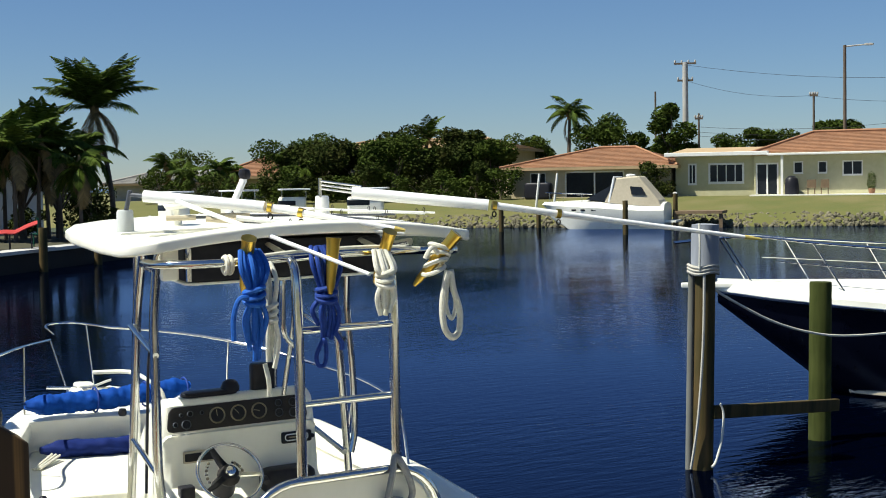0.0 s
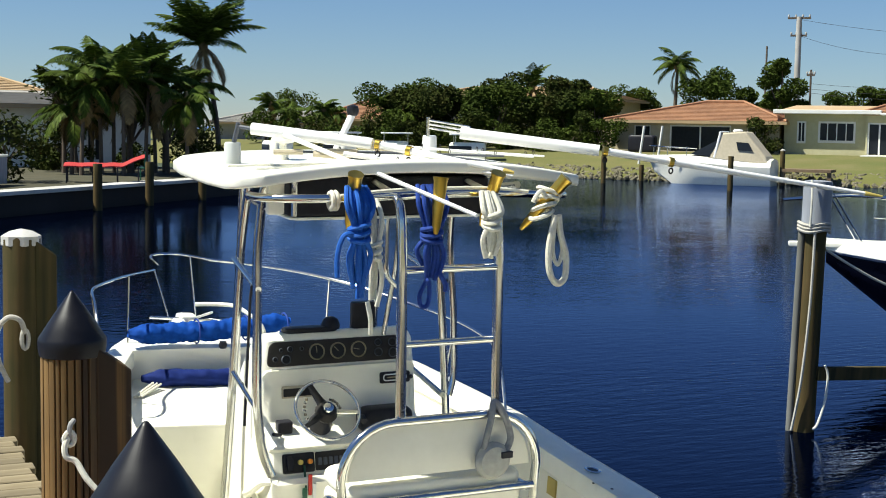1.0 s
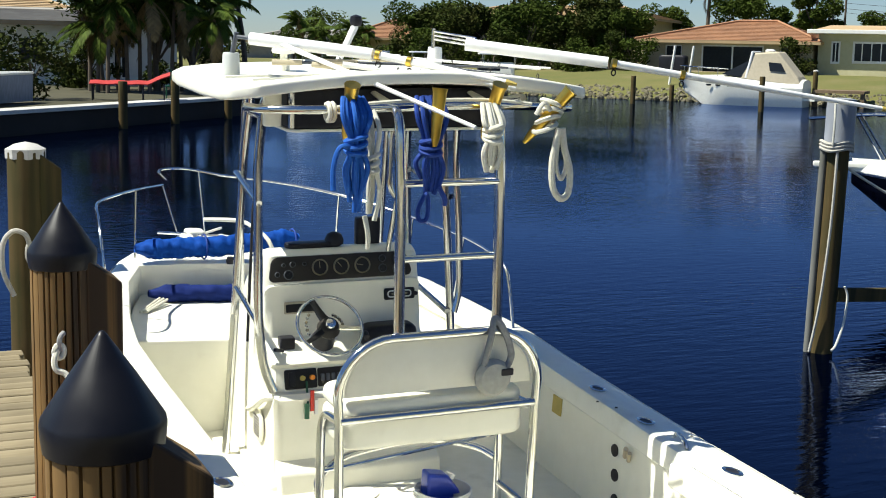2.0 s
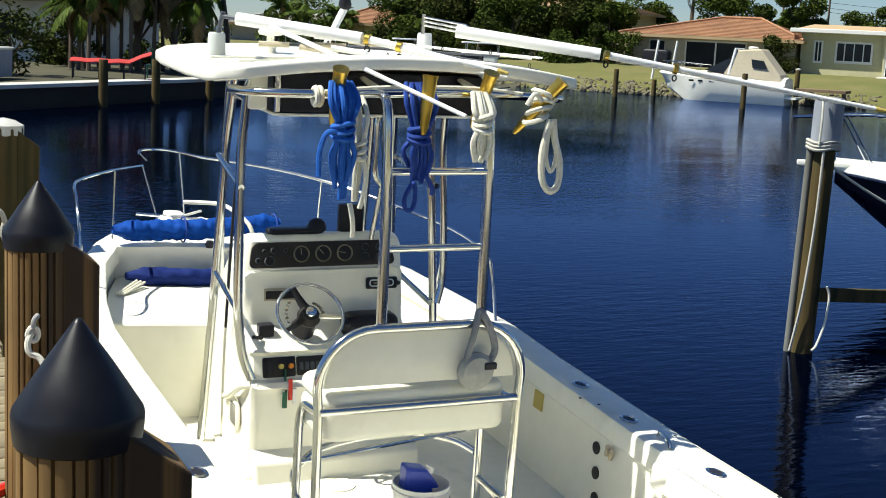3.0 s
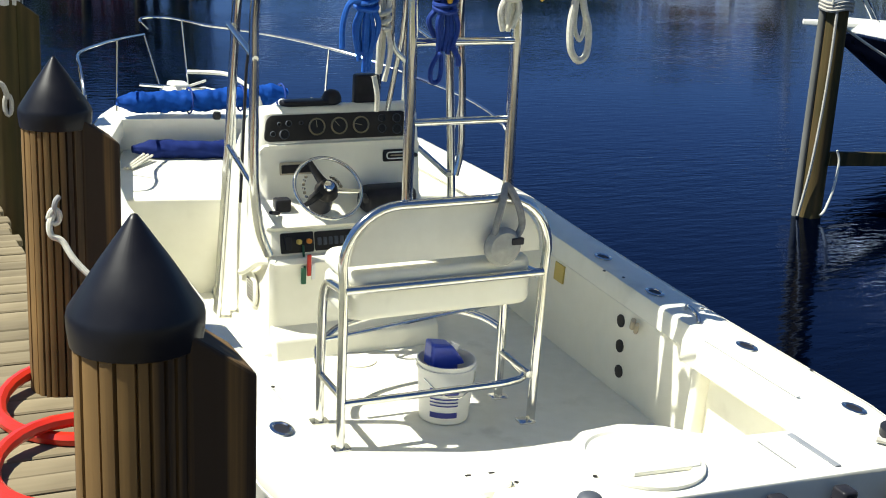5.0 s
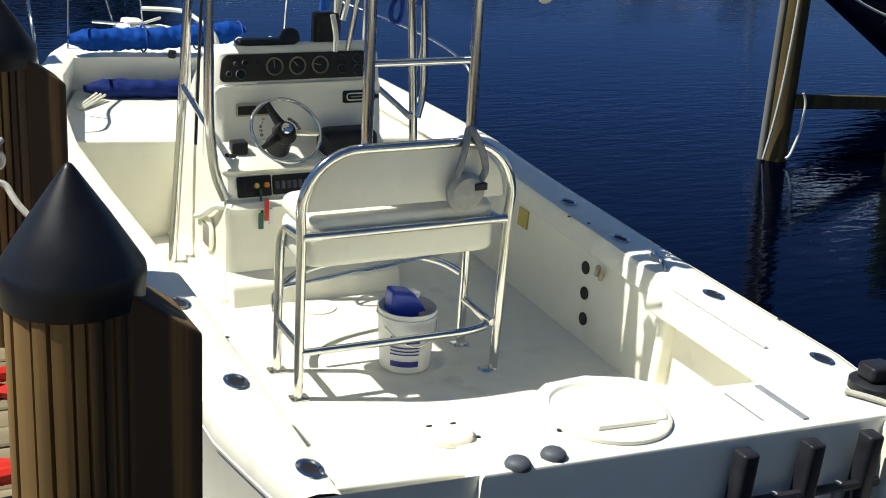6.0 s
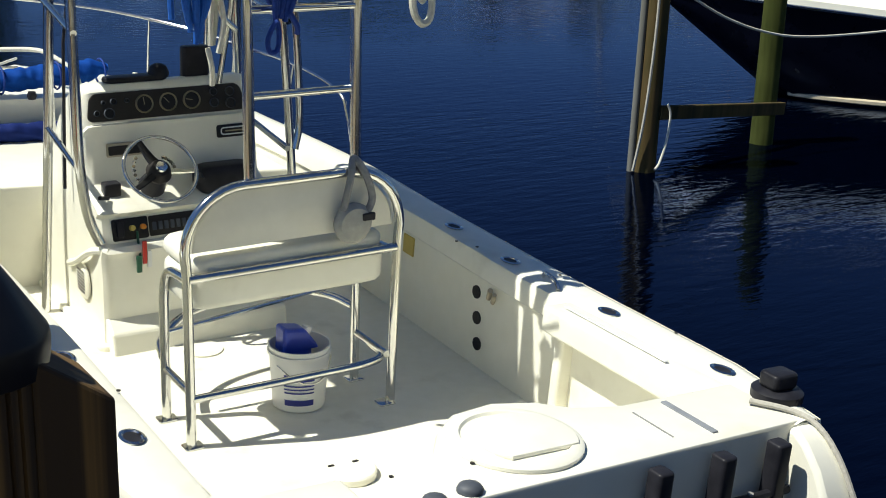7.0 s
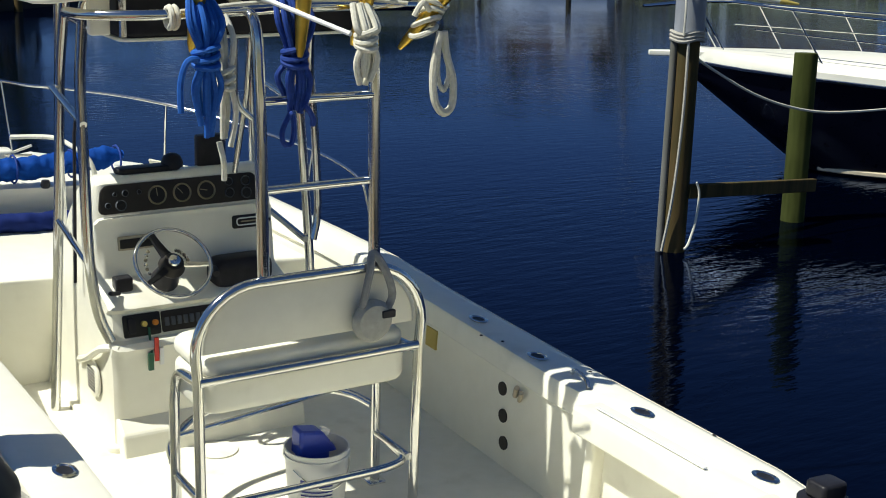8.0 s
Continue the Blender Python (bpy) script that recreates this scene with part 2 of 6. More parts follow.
def part(name, geo, mat, parent=None, label="", smooth=True, bevel=0.0, at=None):
    """Links a mesh, from (verts, faces) or a bmesh, as one object under a thing or part."""
    if isinstance(geo, bmesh.types.BMesh):
        me = bpy.data.meshes.new(name)
        geo.to_mesh(me)
        geo.free()
        me.materials.append(mat)
        me.polygons.foreach_set("use_smooth", [smooth] * len(me.polygons))
    elif isinstance(geo, bpy.types.Mesh):
        me = geo
    else:
        me = finish(name, geo[0], geo[1], mat, smooth)
    ob = new(name, me)
    if parent is not None:
        ob.parent = parent
    if at is not None:
        ob.matrix_basis = at
    if label:
        ob["label"] = label
    if smooth:
        me.set_sharp_from_angle(angle=radians(38))
    if bevel:
        bv = ob.modifiers.new("bevel", "BEVEL")
        bv.width, bv.segments, bv.limit_method = bevel, 2, "ANGLE"
    return ob


def thing(name, label, category, m=None, group="", kind=""):
    ob = new(name)
    ob.empty_display_size = 0.1
    if m is not None:
        ob.matrix_basis = m
    return tagged(ob, label, category, group, kind)


def join(*geos):
    v, f = [], []
    for a, b in geos:
        k = len(v)
        v += [tuple(p) for p in a]
        f += [tuple(i + k for i in q) for q in b]
    return v, f


def moved(geo, m):
    return [tuple(m @ Vector(p)) for p in geo[0]], geo[1]


def box(x0, x1, y0, y1, z0, z1):
    v = [(x, y, z) for z in (z0, z1) for y in (y0, y1) for x in (x0, x1)]
    return v, [(0, 2, 3, 1), (4, 5, 7, 6), (0, 1, 5, 4), (2, 6, 7, 3), (0, 4, 6, 2), (1, 3, 7, 5)]


def smooth_path(pts, k=8, closed=False):
    """Catmull-Rom through the points."""
    P = [Vector(p) for p in pts]
    n = len(P)
    out = []
    for i in range(n if closed else n - 1):
        a, b, c, d = (P[(i + j - 1) % n] if closed else P[min(max(i + j - 1, 0), n - 1)] for j in range(4))
        for s in range(k):
            t = s / k
            out.append(0.5 * ((2 * b) + (c - a) * t + (2 * a - 5 * b + 4 * c - d) * t * t + (3 * b - a - 3 * c + d) * t ** 3))
    if not closed:
        out.append(P[-1])
    return out


def tube(pts, r, n=10, closed=False, r1=None):
    P = [Vector(p) for p in pts]
    m = len(P)
    v, f = [], []
    up = None
    for i, p in enumerate(P):
        d = (P[(i + 1) % m] - P[i - 1]) if closed else (P[min(i + 1, m - 1)] - P[max(i - 1, 0)])
        d.normalize()
        if up is None:
            up = d.orthogonal().normalized()
        up = (up - d * up.dot(d)).normalized()
        w = d.cross(up)
        rr = r if r1 is None else r + (r1 - r) * i / max(1, m - 1)
        v += [tuple(p + (up * math.cos(a) + w * math.sin(a)) * rr) for a in (2 * math.pi * k / n for k in range(n))]
    for i in range(m if closed else m - 1):
        j = (i + 1) % m
        f += [(i * n + k, i * n + (k + 1) % n, j * n + (k + 1) % n, j * n + k) for k in range(n)]
    if not closed:
        f += [tuple(reversed(range(n))), tuple(range((m - 1) * n, m * n))]
    return v, f


def bent(pts, bend=0.08, k=5):
    """A polyline whose corners are rounded."""
    P = [Vector(p) for p in pts]
    out = [P[0]]
    for a, b, c in zip(P, P[1:], P[2:]):
        d, e = min(bend, (b - a).length * 0.49), min(bend, (c - b).length * 0.49)
        s, t = b + (a - b).normalized() * d, b + (c - b).normalized() * e
        for i in range(k + 1):
            q = i / k
            out.append(s * (1 - q) ** 2 + b * 2 * q * (1 - q) + t * q * q)
    return out + [P[-1]]


def lathe(profile, n=20, wob=0.0, seed=0, ring=False):
    rnd = random.Random(seed)
    v, f = [], []
    ph = [rnd.random() * 6.3 for _ in range(3)]
    for i, (r, z) in enumerate(profile):
        for k in range(n):
            a = 2 * math.pi * k / n
            w = 1 + wob * (math.sin(3 * a + ph[0]) + 0.6 * math.sin(7 * a + ph[1]) + 0.5 * math.sin(11 * a + ph[2] + z))
            v.append((r * w * math.cos(a), r * w * math.sin(a), z))
    for i in range(len(profile) - 1):
        f += [(i * n + k, i * n + (k + 1) % n, (i + 1) * n + (k + 1) % n, (i + 1) * n + k) for k in range(n)]
    if ring:
        m = (len(profile) - 1) * n
        f += [(m + k, m + (k + 1) % n, (k + 1) % n, k) for k in range(n)]
    else:
        f += [tuple(reversed(range(n))), tuple(range((len(profile) - 1) * n, len(profile) * n))]
    return v, f


def prism(outline, z0, z1, close=True):
    """An upright prism over a counter-clockwise outline."""
    n = len(outline)
    v = [(x, y, z0) for x, y in outline] + [(x, y, z1) for x, y in outline]
    f = [(i, (i + 1) % n, n + (i + 1) % n, n + i) for i in range(n)]
    return v, f + [tuple(reversed(range(n))), tuple(range(n, 2 * n))]


def rounded(x0, x1, y0, y1, r, k=6):
    out = []
    for cx, cy, a0 in ((x1 - r, y1 - r, 0), (x0 + r, y1 - r, 90), (x0 + r, y0 + r, 180), (x1 - r, y0 + r, 270)):
        out += [(cx + r * math.cos(radians(a0 + 90 * i / k)), cy + r * math.sin(radians(a0 + 90 * i / k))) for i in range(k + 1)]
    return out


def soft_slab(outline, z0, z1, r=0.02, k=3):
    """A prism with rounded upper and lower rims."""
    cx = sum(p[0] for p in outline) / len(outline)
    cy = sum(p[1] for p in outline) / len(outline)
    n = len(outline)
    rings = []
    for s in range(k + 1):
        a = math.pi / 2 * s / k
        rings.append((r * (1 - math.sin(a)), z0 + r * (1 - math.cos(a))))
    rings += [(o, z0 + z1 - z) for o, z in reversed(rings)]
    v, f = [], []
    for o, z in rings:
        for x, y in outline:
            d = math.hypot(x - cx, y - cy) or 1
            v.append((x - (x - cx) / d * o, y - (y - cy) / d * o, z))
    for i in range(len(rings) - 1):
        f += [(i * n + j, i * n + (j + 1) % n, (i + 1) * n + (j + 1) % n, (i + 1) * n + j) for j in range(n)]
    return v, f + [tuple(reversed(range(n))), tuple(range((len(rings) - 1) * n, len(rings) * n))]


def lerp_table(table, y):
    for (a, *p), (b, *q) in zip(table, table[1:]):
        if y <= b:
            t = max(0.0, (y - a) / (b - a))
            return [u + (w - u) * t for u, w in zip(p, q)]
    return list(table[-1][1:])

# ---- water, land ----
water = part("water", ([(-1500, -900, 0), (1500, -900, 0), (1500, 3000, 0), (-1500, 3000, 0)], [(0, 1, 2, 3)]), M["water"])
tagged(water, "dark blue rippled canal water reflecting sky and houses", "water", kind="structure")

P0, UU, NN = Vector((52, 46, 0)), Vector((-0.657, 0.754, 0)), Vector((0.754, 0.657, 0))


def bank(a, b, z=0.0):
    """A place by the metres along the far bank and inland from it."""
    p = P0 + UU * a + NN * b
    return (p.x, p.y, z)


def BANK(a, b, z=0.0):
    """Local axes: x along the bank to the right as seen from the water, y inland."""
    m = Matrix((( -UU.x, NN.x, 0, 0), (-UU.y, NN.y, 0, 0), (0, 0, 1, 0), (0, 0, 0, 1)))
    return Matrix.Translation(bank(a, b, z)) @ m


def sheet(name, rows_, mat, label, category="ground", kind="structure"):
    """One ground sheet from rows of places."""
    n = len(rows_[0])
    v = [p for r in rows_ for p in r]
    f = [(i * n + j, i * n + j + 1, (i + 1) * n + j + 1, (i + 1) * n + j) for i in range(len(rows_) - 1) for j in range(n - 1)]
    return tagged(part(name, (v, f), mat), label, category, kind=kind)


# the far bank: stone foot, lawn rising to the houses, then flat ground behind
rows_ = []
for i in range(61):
    a = -70 + 4.0 * i
    w = 0.5 * math.sin(a * 0.7) + 0.3 * math.sin(a * 1.9)
    bend = max(0.0, a - 27) * 0.12
    rows_.append([bank(a, b + bend + w * (0.4 if b < 3 else 0.1), z) for b, z in ((-0.6, -0.7), (0.1, 0.05), (0.9, 0.45), (1.7, 0.72), (4, 0.95), (7, 1.25), (10.5, 1.5), (14, 1.52), (60, 1.55), (700, 1.6))])
sheet("ground", rows_, M["lawn"], "sunlit olive lawn sloping down to the canal bank")
# the opposite shore on the other side
lo = [(-90, 18), (-14, 18), (1.9, 35.6), (12.2, 47.2), (14.5, 52.0), (9, 66), (-90, 90)]
tagged(part("ground", prism(lo, -0.7, 0.70), M["soil"], smooth=False), "bare soil behind the opposite dock, coloured dark for tree shade", "ground", kind="structure")

# added plain unseen bank and wall: close the place behind the dock, bounce light
tagged(part("ground", prism([(-60, -60), (60, -60), (60, -5.75), (-60, -5.75)], -0.7, 0.72), M["seawall"], smooth=False), "unseen pale concrete bank behind the dock, added to bounce light", "ground", kind="structure")
tagged(part("wall_south", box(-14, 16, -13.2, -13.0, 0.72, 3.6), M["stucco_cream"], smooth=False), "unseen plain cream wall closing the bank, added to bounce light", "wall", kind="structure")

# ---- the moored centre-console boat: x to starboard, y to the bow, z up from the water ----
BOAT = Matrix.Rotation(radians(2.46), 4, "Y") @ Matrix.Rotation(radians(3.02), 4, "X")
PIV = Matrix.Translation((0, 1.7, 0.22))
UP = BOAT @ PIV @ Matrix.Rotation(radians(-3.0), 4, "Y") @ PIV.inverted()
LEVEL = BOAT.inverted() @ UP

# y, half beam outside, height of the gunwale, half width inside
HULL = [(-0.08, 1.16, 0.82, 1.03), (0.4, 1.245, 0.82, 1.02), (1.5, 1.255, 0.82, 1.01), (2.7, 1.265, 0.84, 1.045), (3.3, 1.26, 0.87, 1.065), (3.8, 1.205, 0.89, 1.02),
        (4.5, 1.08, 0.93, 0.90), (5.0, 0.88, 0.95, 0.72), (5.3, 0.72, 0.955, 0.50), (5.55, 0.54, 0.955, 0.28), (5.75, 0.27, 0.955, 0.10), (5.86, 0.04, 0.955, 0.02)]
boat = thing("motor_boat", "white fibreglass centre-console fishing boat moored beside the dock", "boat", BOAT)


def hull_y(y):
    return lerp_table(HULL, y)


ys = [-0.08 + 5.94 * i / 48 for i in range(49)]
v, f = [], []
for y in ys:
    hb, z, _ = hull_y(y)
    row = [(hb, z), (hb + 0.012, z - 0.05), (hb - 0.01, z - 0.10), (hb * 0.97, z - 0.3), (hb * 0.90, 0.1), (hb * 0.82, -0.15), (0.0, -0.42)]
    v += [(x, y, h) for x, h in row] + [(-x, y, h) for x, h in reversed(row[:-1])]
k = 13
for i in range(len(ys) - 1):
    f += [(i * k + j, i * k + j + 1, (i + 1) * k + j + 1, (i + 1) * k + j) for j in range(k - 1)]
f.append(tuple(range(k)))
part("hull", (v, f), M["gel"], boat, "white fibreglass hull")
# gunwale and coaming: outer edge over the top to the inner edge and down to the sole
for side, name in ((1, "gunwale"), (-1, "gunwale")):
    v, f = [], []
    rows = [y for y in ys if y <= 5.0]
    for y in rows:
        hb, z, inn = hull_y(y)
        sec = [(hb, z - 0.01), (hb - 0.015, z + 0.005), (hb - 0.05, z + 0.012), (inn + 0.03, z + 0.008), (inn + 0.008, z), (inn, z - 0.02), (inn - 0.005, z - 0.10), (inn + 0.015, z - 0.115), (inn + 0.02, 0.05)]
        v += [(side * x, y, h) for x, h in sec]
    k = len(sec)
    for i in range(len(rows) - 1):
        for j in range(k - 1):
            q = (i * k + j, i * k + j + 1, (i + 1) * k + j + 1, (i + 1) * k + j)
            f.append(q if side > 0 else q[::-1])
    part(name, (v, f), M["gel"], boat, "white gunwale with flush rod holders")
part("cockpit_sole", box(-1.2, 1.2, 0.1, 4.1, 0.16, 0.22), M["sole"], boat, "cream non-skid cockpit sole", smooth=False, at=LEVEL)
# starboard aft coaming locker
part("side_locker", soft_slab(rounded(0.885, 1.06, 0.24, 1.22, 0.03), 0.72, 0.824, 0.012), M["gel"], boat, at=None)
part("side_post", soft_slab(rounded(0.965, 1.06, 1.15, 1.21, 0.02), 0.2, 0.73, 0.012), M["gel"], boat)
# transom with its deck, bulging round the bait well
tr = [(-0.60, -0.1), (1.13, -0.07), (1.13, 0.27), (0.55, 0.27), (0.36, 0.33), (0.26, 0.42), (0.10, 0.47), (-0.08, 0.44), (-0.2, 0.34), (-0.29, 0.22), (-0.38, 0.12), (-0.60, 0.085)]
part("transom_deck", soft_slab(tr, 0.15, 0.828, 0.02), M["gel"], boat, "white transom deck")
prof_ = [(-0.07, 0.05), (-0.07, 0.818), (-0.11, 0.815), (-0.16, 0.785), (-0.23, 0.715), (-0.30, 0.60), (-0.34, 0.45), (-0.34, 0.05)]
part("quarter", ([(x, y, z) for x in (1.0, 1.145) for y, z in prof_], [(i, (i + 1) % 8, 8 + (i + 1) % 8, 8 + i) for i in range(8)] + [tuple(reversed(range(8))), tuple(range(8, 16))]), M["gel"], boat, "rounded white stern quarter", bevel=0.02)
part("transom_step", soft_slab([(-1.15, 0.02), (-0.595, 0.0), (-0.595, 0.25), (-1.15, 0.25)], 0.15, 0.785, 0.02), M["gel"], boat)
well = part("bait_well_lid", lathe([(0.0, 0.0), (0.228, 0.0), (0.228, 0.012), (0.215, 0.020), (0.185, 0.020), (0.178, 0.010), (0.0, 0.010)], 40), M["gel"], boat, at=Matrix.Translation((0.0, 0.18, 0.83)))
part("inner_lid", soft_slab([(0.172 * math.cos(a), max(-0.11, 0.172 * math.sin(a))) for a in (2 * math.pi * i / 36 for i in range(36))], 0.0, 0.016, 0.004), M["gel"], well, at=Matrix.Translation((0.03, -0.02, 0.010)))
for x, y in ((-0.464, -0.07), (-0.325, -0.045)):
    part("round_vent", lathe([(0.0, 0.0), (0.042, 0.0), (0.042, 0.012), (0.036, 0.022), (0.02, 0.03), (0.0, 0.032)], 12, 0.03), M["vent"], boat, "dark grey round deck vent", at=Matrix.Translation((x, y, 0.826)))
# thin grey strip paints a bluish shadow on the deck
part("lid_hinge", box(0.680, 0.704, -0.03, 0.235, 0.826, 0.834), M["greywood"], boat, "grey strip standing in for a shadow")
part("lid_seam", box(0.524, 0.530, 0.0, 0.21, 0.8265, 0.8305), M["grey_strap"], boat)
part("floor_drain_lid", lathe([(0.0, 0.0), (0.105, 0.0), (0.105, 0.024), (0.098, 0.030), (0.0, 0.030)], 28), M["gel"], boat, at=LEVEL @ Matrix.Translation((0.003, 1.195, 0.222)))
for x, y in ((-0.06, 1.245), (0.045, 1.235)):
    part("lid_slot", soft_slab(rounded(x - 0.014, x + 0.014, y - 0.008, y + 0.008, 0.006), 0.25, 0.2535, 0.001), M["panel"], boat, at=LEVEL)
part("floor_hatch", lathe([(0.0, 0.0), (0.095, 0.0), (0.095, 0.005), (0.0, 0.006)], 28), M["sole"], boat, at=LEVEL @ Matrix.Translation((-0.03, 2.60, 0.222)))
# raised casting deck, bow bulkhead, foredeck
cast = [(-1.0, 3.78), (1.0, 3.78), (0.98, 4.1), (0.86, 4.6), (0.74, 4.98), (-0.74, 4.98), (-0.86, 4.6), (-0.98, 4.1)]
part("casting_deck", soft_slab(cast, 0.15, 0.75, 0.03), M["gel"], boat, "white raised casting deck")
v, f = [], []
fy = [y for y in ys if y >= 4.85]
for y in fy:
    hb, z, inn = hull_y(y)
    v += [(-hb, y, z), (-hb * 0.5, y, z + 0.015), (0, y, z + 0.02), (hb * 0.5, y, z + 0.015), (hb, y, z)]
for i in range(len(fy) - 1):
    f += [(i * 5 + j, i * 5 + j + 1, i * 5 + j + 6, i * 5 + j + 5) for j in range(4)]
hb = hull_y(fy[0])[0] - 0.06
q = len(v)
v += [(-hb, fy[0] + 0.05, 0.7), (hb, fy[0] + 0.05, 0.7)]
f.append((0, q, q + 1, 4, 3, 2, 1))
part("foredeck", (v, f), M["gel"], boat, "white foredeck and bulkhead")
# flush rod holders
for x, y in ((1.115, 2.25), (1.09, 1.735), (1.105, 1.04), (1.12, 0.378), (-1.11, 0.655), (-1.11, 1.33), (-1.08, 0.06)):
    rh = part("rod_holder", lathe([(0.034, 0.0), (0.045, 0.0), (0.047, 0.004), (0.036, 0.007), (0.030, 0.003), (0.029, -0.004)], 20, ring=True), M["steel"], boat, "flush steel rod holder",
              at=Matrix.Translation((x, y, hull_y(y)[1] + 0.011)) @ Matrix.Diagonal((0.85, 1.25, 1, 1)))
    part("socket", lathe([(0.0, 0.0), (0.031, 0.0), (0.031, 0.003), (0.0, 0.003)], 16), M["black"], rh)
# three rod sockets and bracket in the starboard coaming
for y, z in ((1.895, 0.635), (1.873, 0.513), (1.851, 0.389)):
    part("rod_socket", lathe([(0.0, 0.0), (0.032, 0.0), (0.032, 0.006), (0.0, 0.007)], 16), M["panel"], boat, "round dark socket", at=Matrix.Translation((1.037, y, z)) @ Matrix.Rotation(radians(-90), 4, "Y"))
part("rod_bracket", tube([(1.03, 1.79, 0.64), (0.995, 1.735, 0.70)], 0.013, 8), M["tan"], boat)
part("rod_bracket", tube([(1.03, 1.755, 0.63), (0.995, 1.70, 0.69)], 0.011, 8), M["tan"], boat)
part("warning_sticker", box(-0.006, 0.004, -0.05, 0.05, -0.048, 0.048), M["yellow"], boat, "small yellow warning sticker", smooth=False, at=Matrix.Translation((1.054, 2.545, 0.664)) @ Matrix.Rotation(radians(-2), 4, "Z"))
part("drain_valve", join(tube([(0.93, 0.62, 0.36), (0.93, 0.62, 0.56)], 0.016, 10), tube([(0.90, 0.56, 0.5), (0.93, 0.68, 0.5)], 0.014, 8), tube([(0.93, 0.62, 0.52), (0.86, 0.62, 0.52)], 0.02, 8)), M["gel"], boat, "white plastic pump fitting")
# steel strip; white colour stands in for its bright reflection
part("cover_strip", box(0.955, 0.972, 0.52, 1.15, 0.831, 0.836), M["pole"], boat, "steel cover strip coloured white for its bright reflection")
part("pull_cleat", tube(bent([(1.06, 1.33, 0.835), (1.07, 1.36, 0.86), (1.10, 1.48, 0.86), (1.11, 1.51, 0.835)], 0.02), 0.01, 8), M["steel"], boat)
for x, y in ((1.0, 2.05), (1.2, 1.5), (-0.08, 0.37), (0.07, 0.30), (1.22, 0.75), (-1.03, 1.0), (-1.2, 0.9), (-0.5, 0.12), (-0.22, 0.10), (1.05, 1.95)):
    part("deck_screw", lathe([(0.0, 0.0), (0.008, 0.0), (0.008, 0.003), (0.0, 0.004)], 8), M["panel"], boat, at=Matrix.Translation((x, y, hull_y(y)[1] + 0.011)))
# stern corner fitting
sc = part("corner_cap", join(moved(lathe([(0.0, 0.0), (0.105, 0.0), (0.105, 0.035), (0.085, 0.05), (0.0, 0.05)], 20), Matrix.Identity(4)),
          moved(soft_slab(rounded(-0.07, 0.06, -0.05, 0.05, 0.02), 0.05, 0.115, 0.015), Matrix.Identity(4))), M["black"], boat, "black rubber corner fitting", at=Matrix.Translation((1.136, 0.115, 0.825)) @ Matrix.Scale(0.92, 4))
# folded ladder on the transom
for x in (0.90, 0.64, 0.36):
    part("ladder_post", soft_slab(rounded(x - 0.033, x + 0.033, -0.17, -0.10, 0.015), 0.30, 0.805, 0.010), M["black"], boat, "black transom ladder post")
for z in (0.62, 0.46):
    part("ladder_rung", tube([(0.30, -0.15, z), (0.96, -0.15, z)], 0.017, 8), M["black"], boat)
for x in (0.50, 0.78):
    part("ladder_strut", tube([(x, -0.15, 0.64), (x, -0.13, 0.44)], 0.012, 6), M["grey_strap"], boat)
part("rub_rail", join(tube([(hull_y(y)[0] - 0.004, y, hull_y(y)[1] - 0.07) for y in ys], 0.014, 6), tube([(-hull_y(y)[0] + 0.004, y, hull_y(y)[1] - 0.07) for y in ys], 0.014, 6)), M["gel"], boat)

# bow rail
rail = thing("bow_rail", "polished steel bow rail with slender stanchions", "rail", BOAT)
port = smooth_path([(-1.12, 3.98, 0.90), (-1.15, 4.06, 1.24), (-1.145, 4.25, 1.37), (-1.10, 4.55, 1.405), (-0.90, 4.92, 1.405), (-0.74, 5.18, 1.395), (-0.494, 5.6, 1.364)], 8)
stbd = smooth_path([(-0.47, 5.60, 1.40), (-0.517, 5.62, 1.462), (-0.333, 5.66, 1.472), (-0.10, 5.56, 1.45), (0.15, 5.45, 1.44), (0.45, 5.25, 1.42), (0.75, 4.95, 1.38), (0.99, 4.5, 1.33), (1.12, 4.02, 1.30), (1.165, 3.60, 1.24), (1.168, 3.47, 1.12), (1.165, 3.36, 0.88)], 8)
part("top_rail", tube(port, 0.009, 8), M["steel"], rail)
part("top_rail", tube(stbd, 0.0095, 8), M["steel"], rail)
for a, b in (((-0.763, 5.15, 1.395), (-0.76, 5.10, 0.94)), ((-0.494, 5.6, 1.364), (-0.37, 5.50, 0.955)), ((-0.243, 5.62, 1.462), (-0.18, 5.56, 0.955)), ((0.62, 5.1, 1.40), (0.64, 5.15, 0.96)), ((0.965, 4.57, 1.335), (0.97, 4.6, 0.94)), ((1.115, 4.06, 1.305), (1.10, 4.1, 0.90)), ((-1.14, 4.35, 1.385), (-1.05, 4.4, 0.92))):
    part("stanchion", tube([a, b], 0.0065, 8), M["steel"], rail)
# anchor on the foredeck
anchor = thing("anchor", "white galvanised anchor lying on the foredeck", "anchor", BOAT @ Matrix.Translation((-0.05, 0.0, 0.0)))
part("shank", tube([(-0.42, 5.27, 1.02), (-0.05, 5.47, 1.09)], 0.009, 8), M["gel"], anchor)
part("fluke", ([(-0.42, 5.22, 1.07), (-0.12, 5.20, 1.00), (-0.28, 5.42, 1.10), (-0.26, 5.30, 0.99), (-0.3, 5.24, 1.07)], [(0, 1, 2), (0, 2, 4), (1, 3, 2), (0, 4, 1)]), M["gel"], anchor, smooth=False)
part("stock", tube([(-0.52, 5.34, 1.08), (-0.1, 5.26, 1.07)], 0.011, 8), M["steel"], anchor)
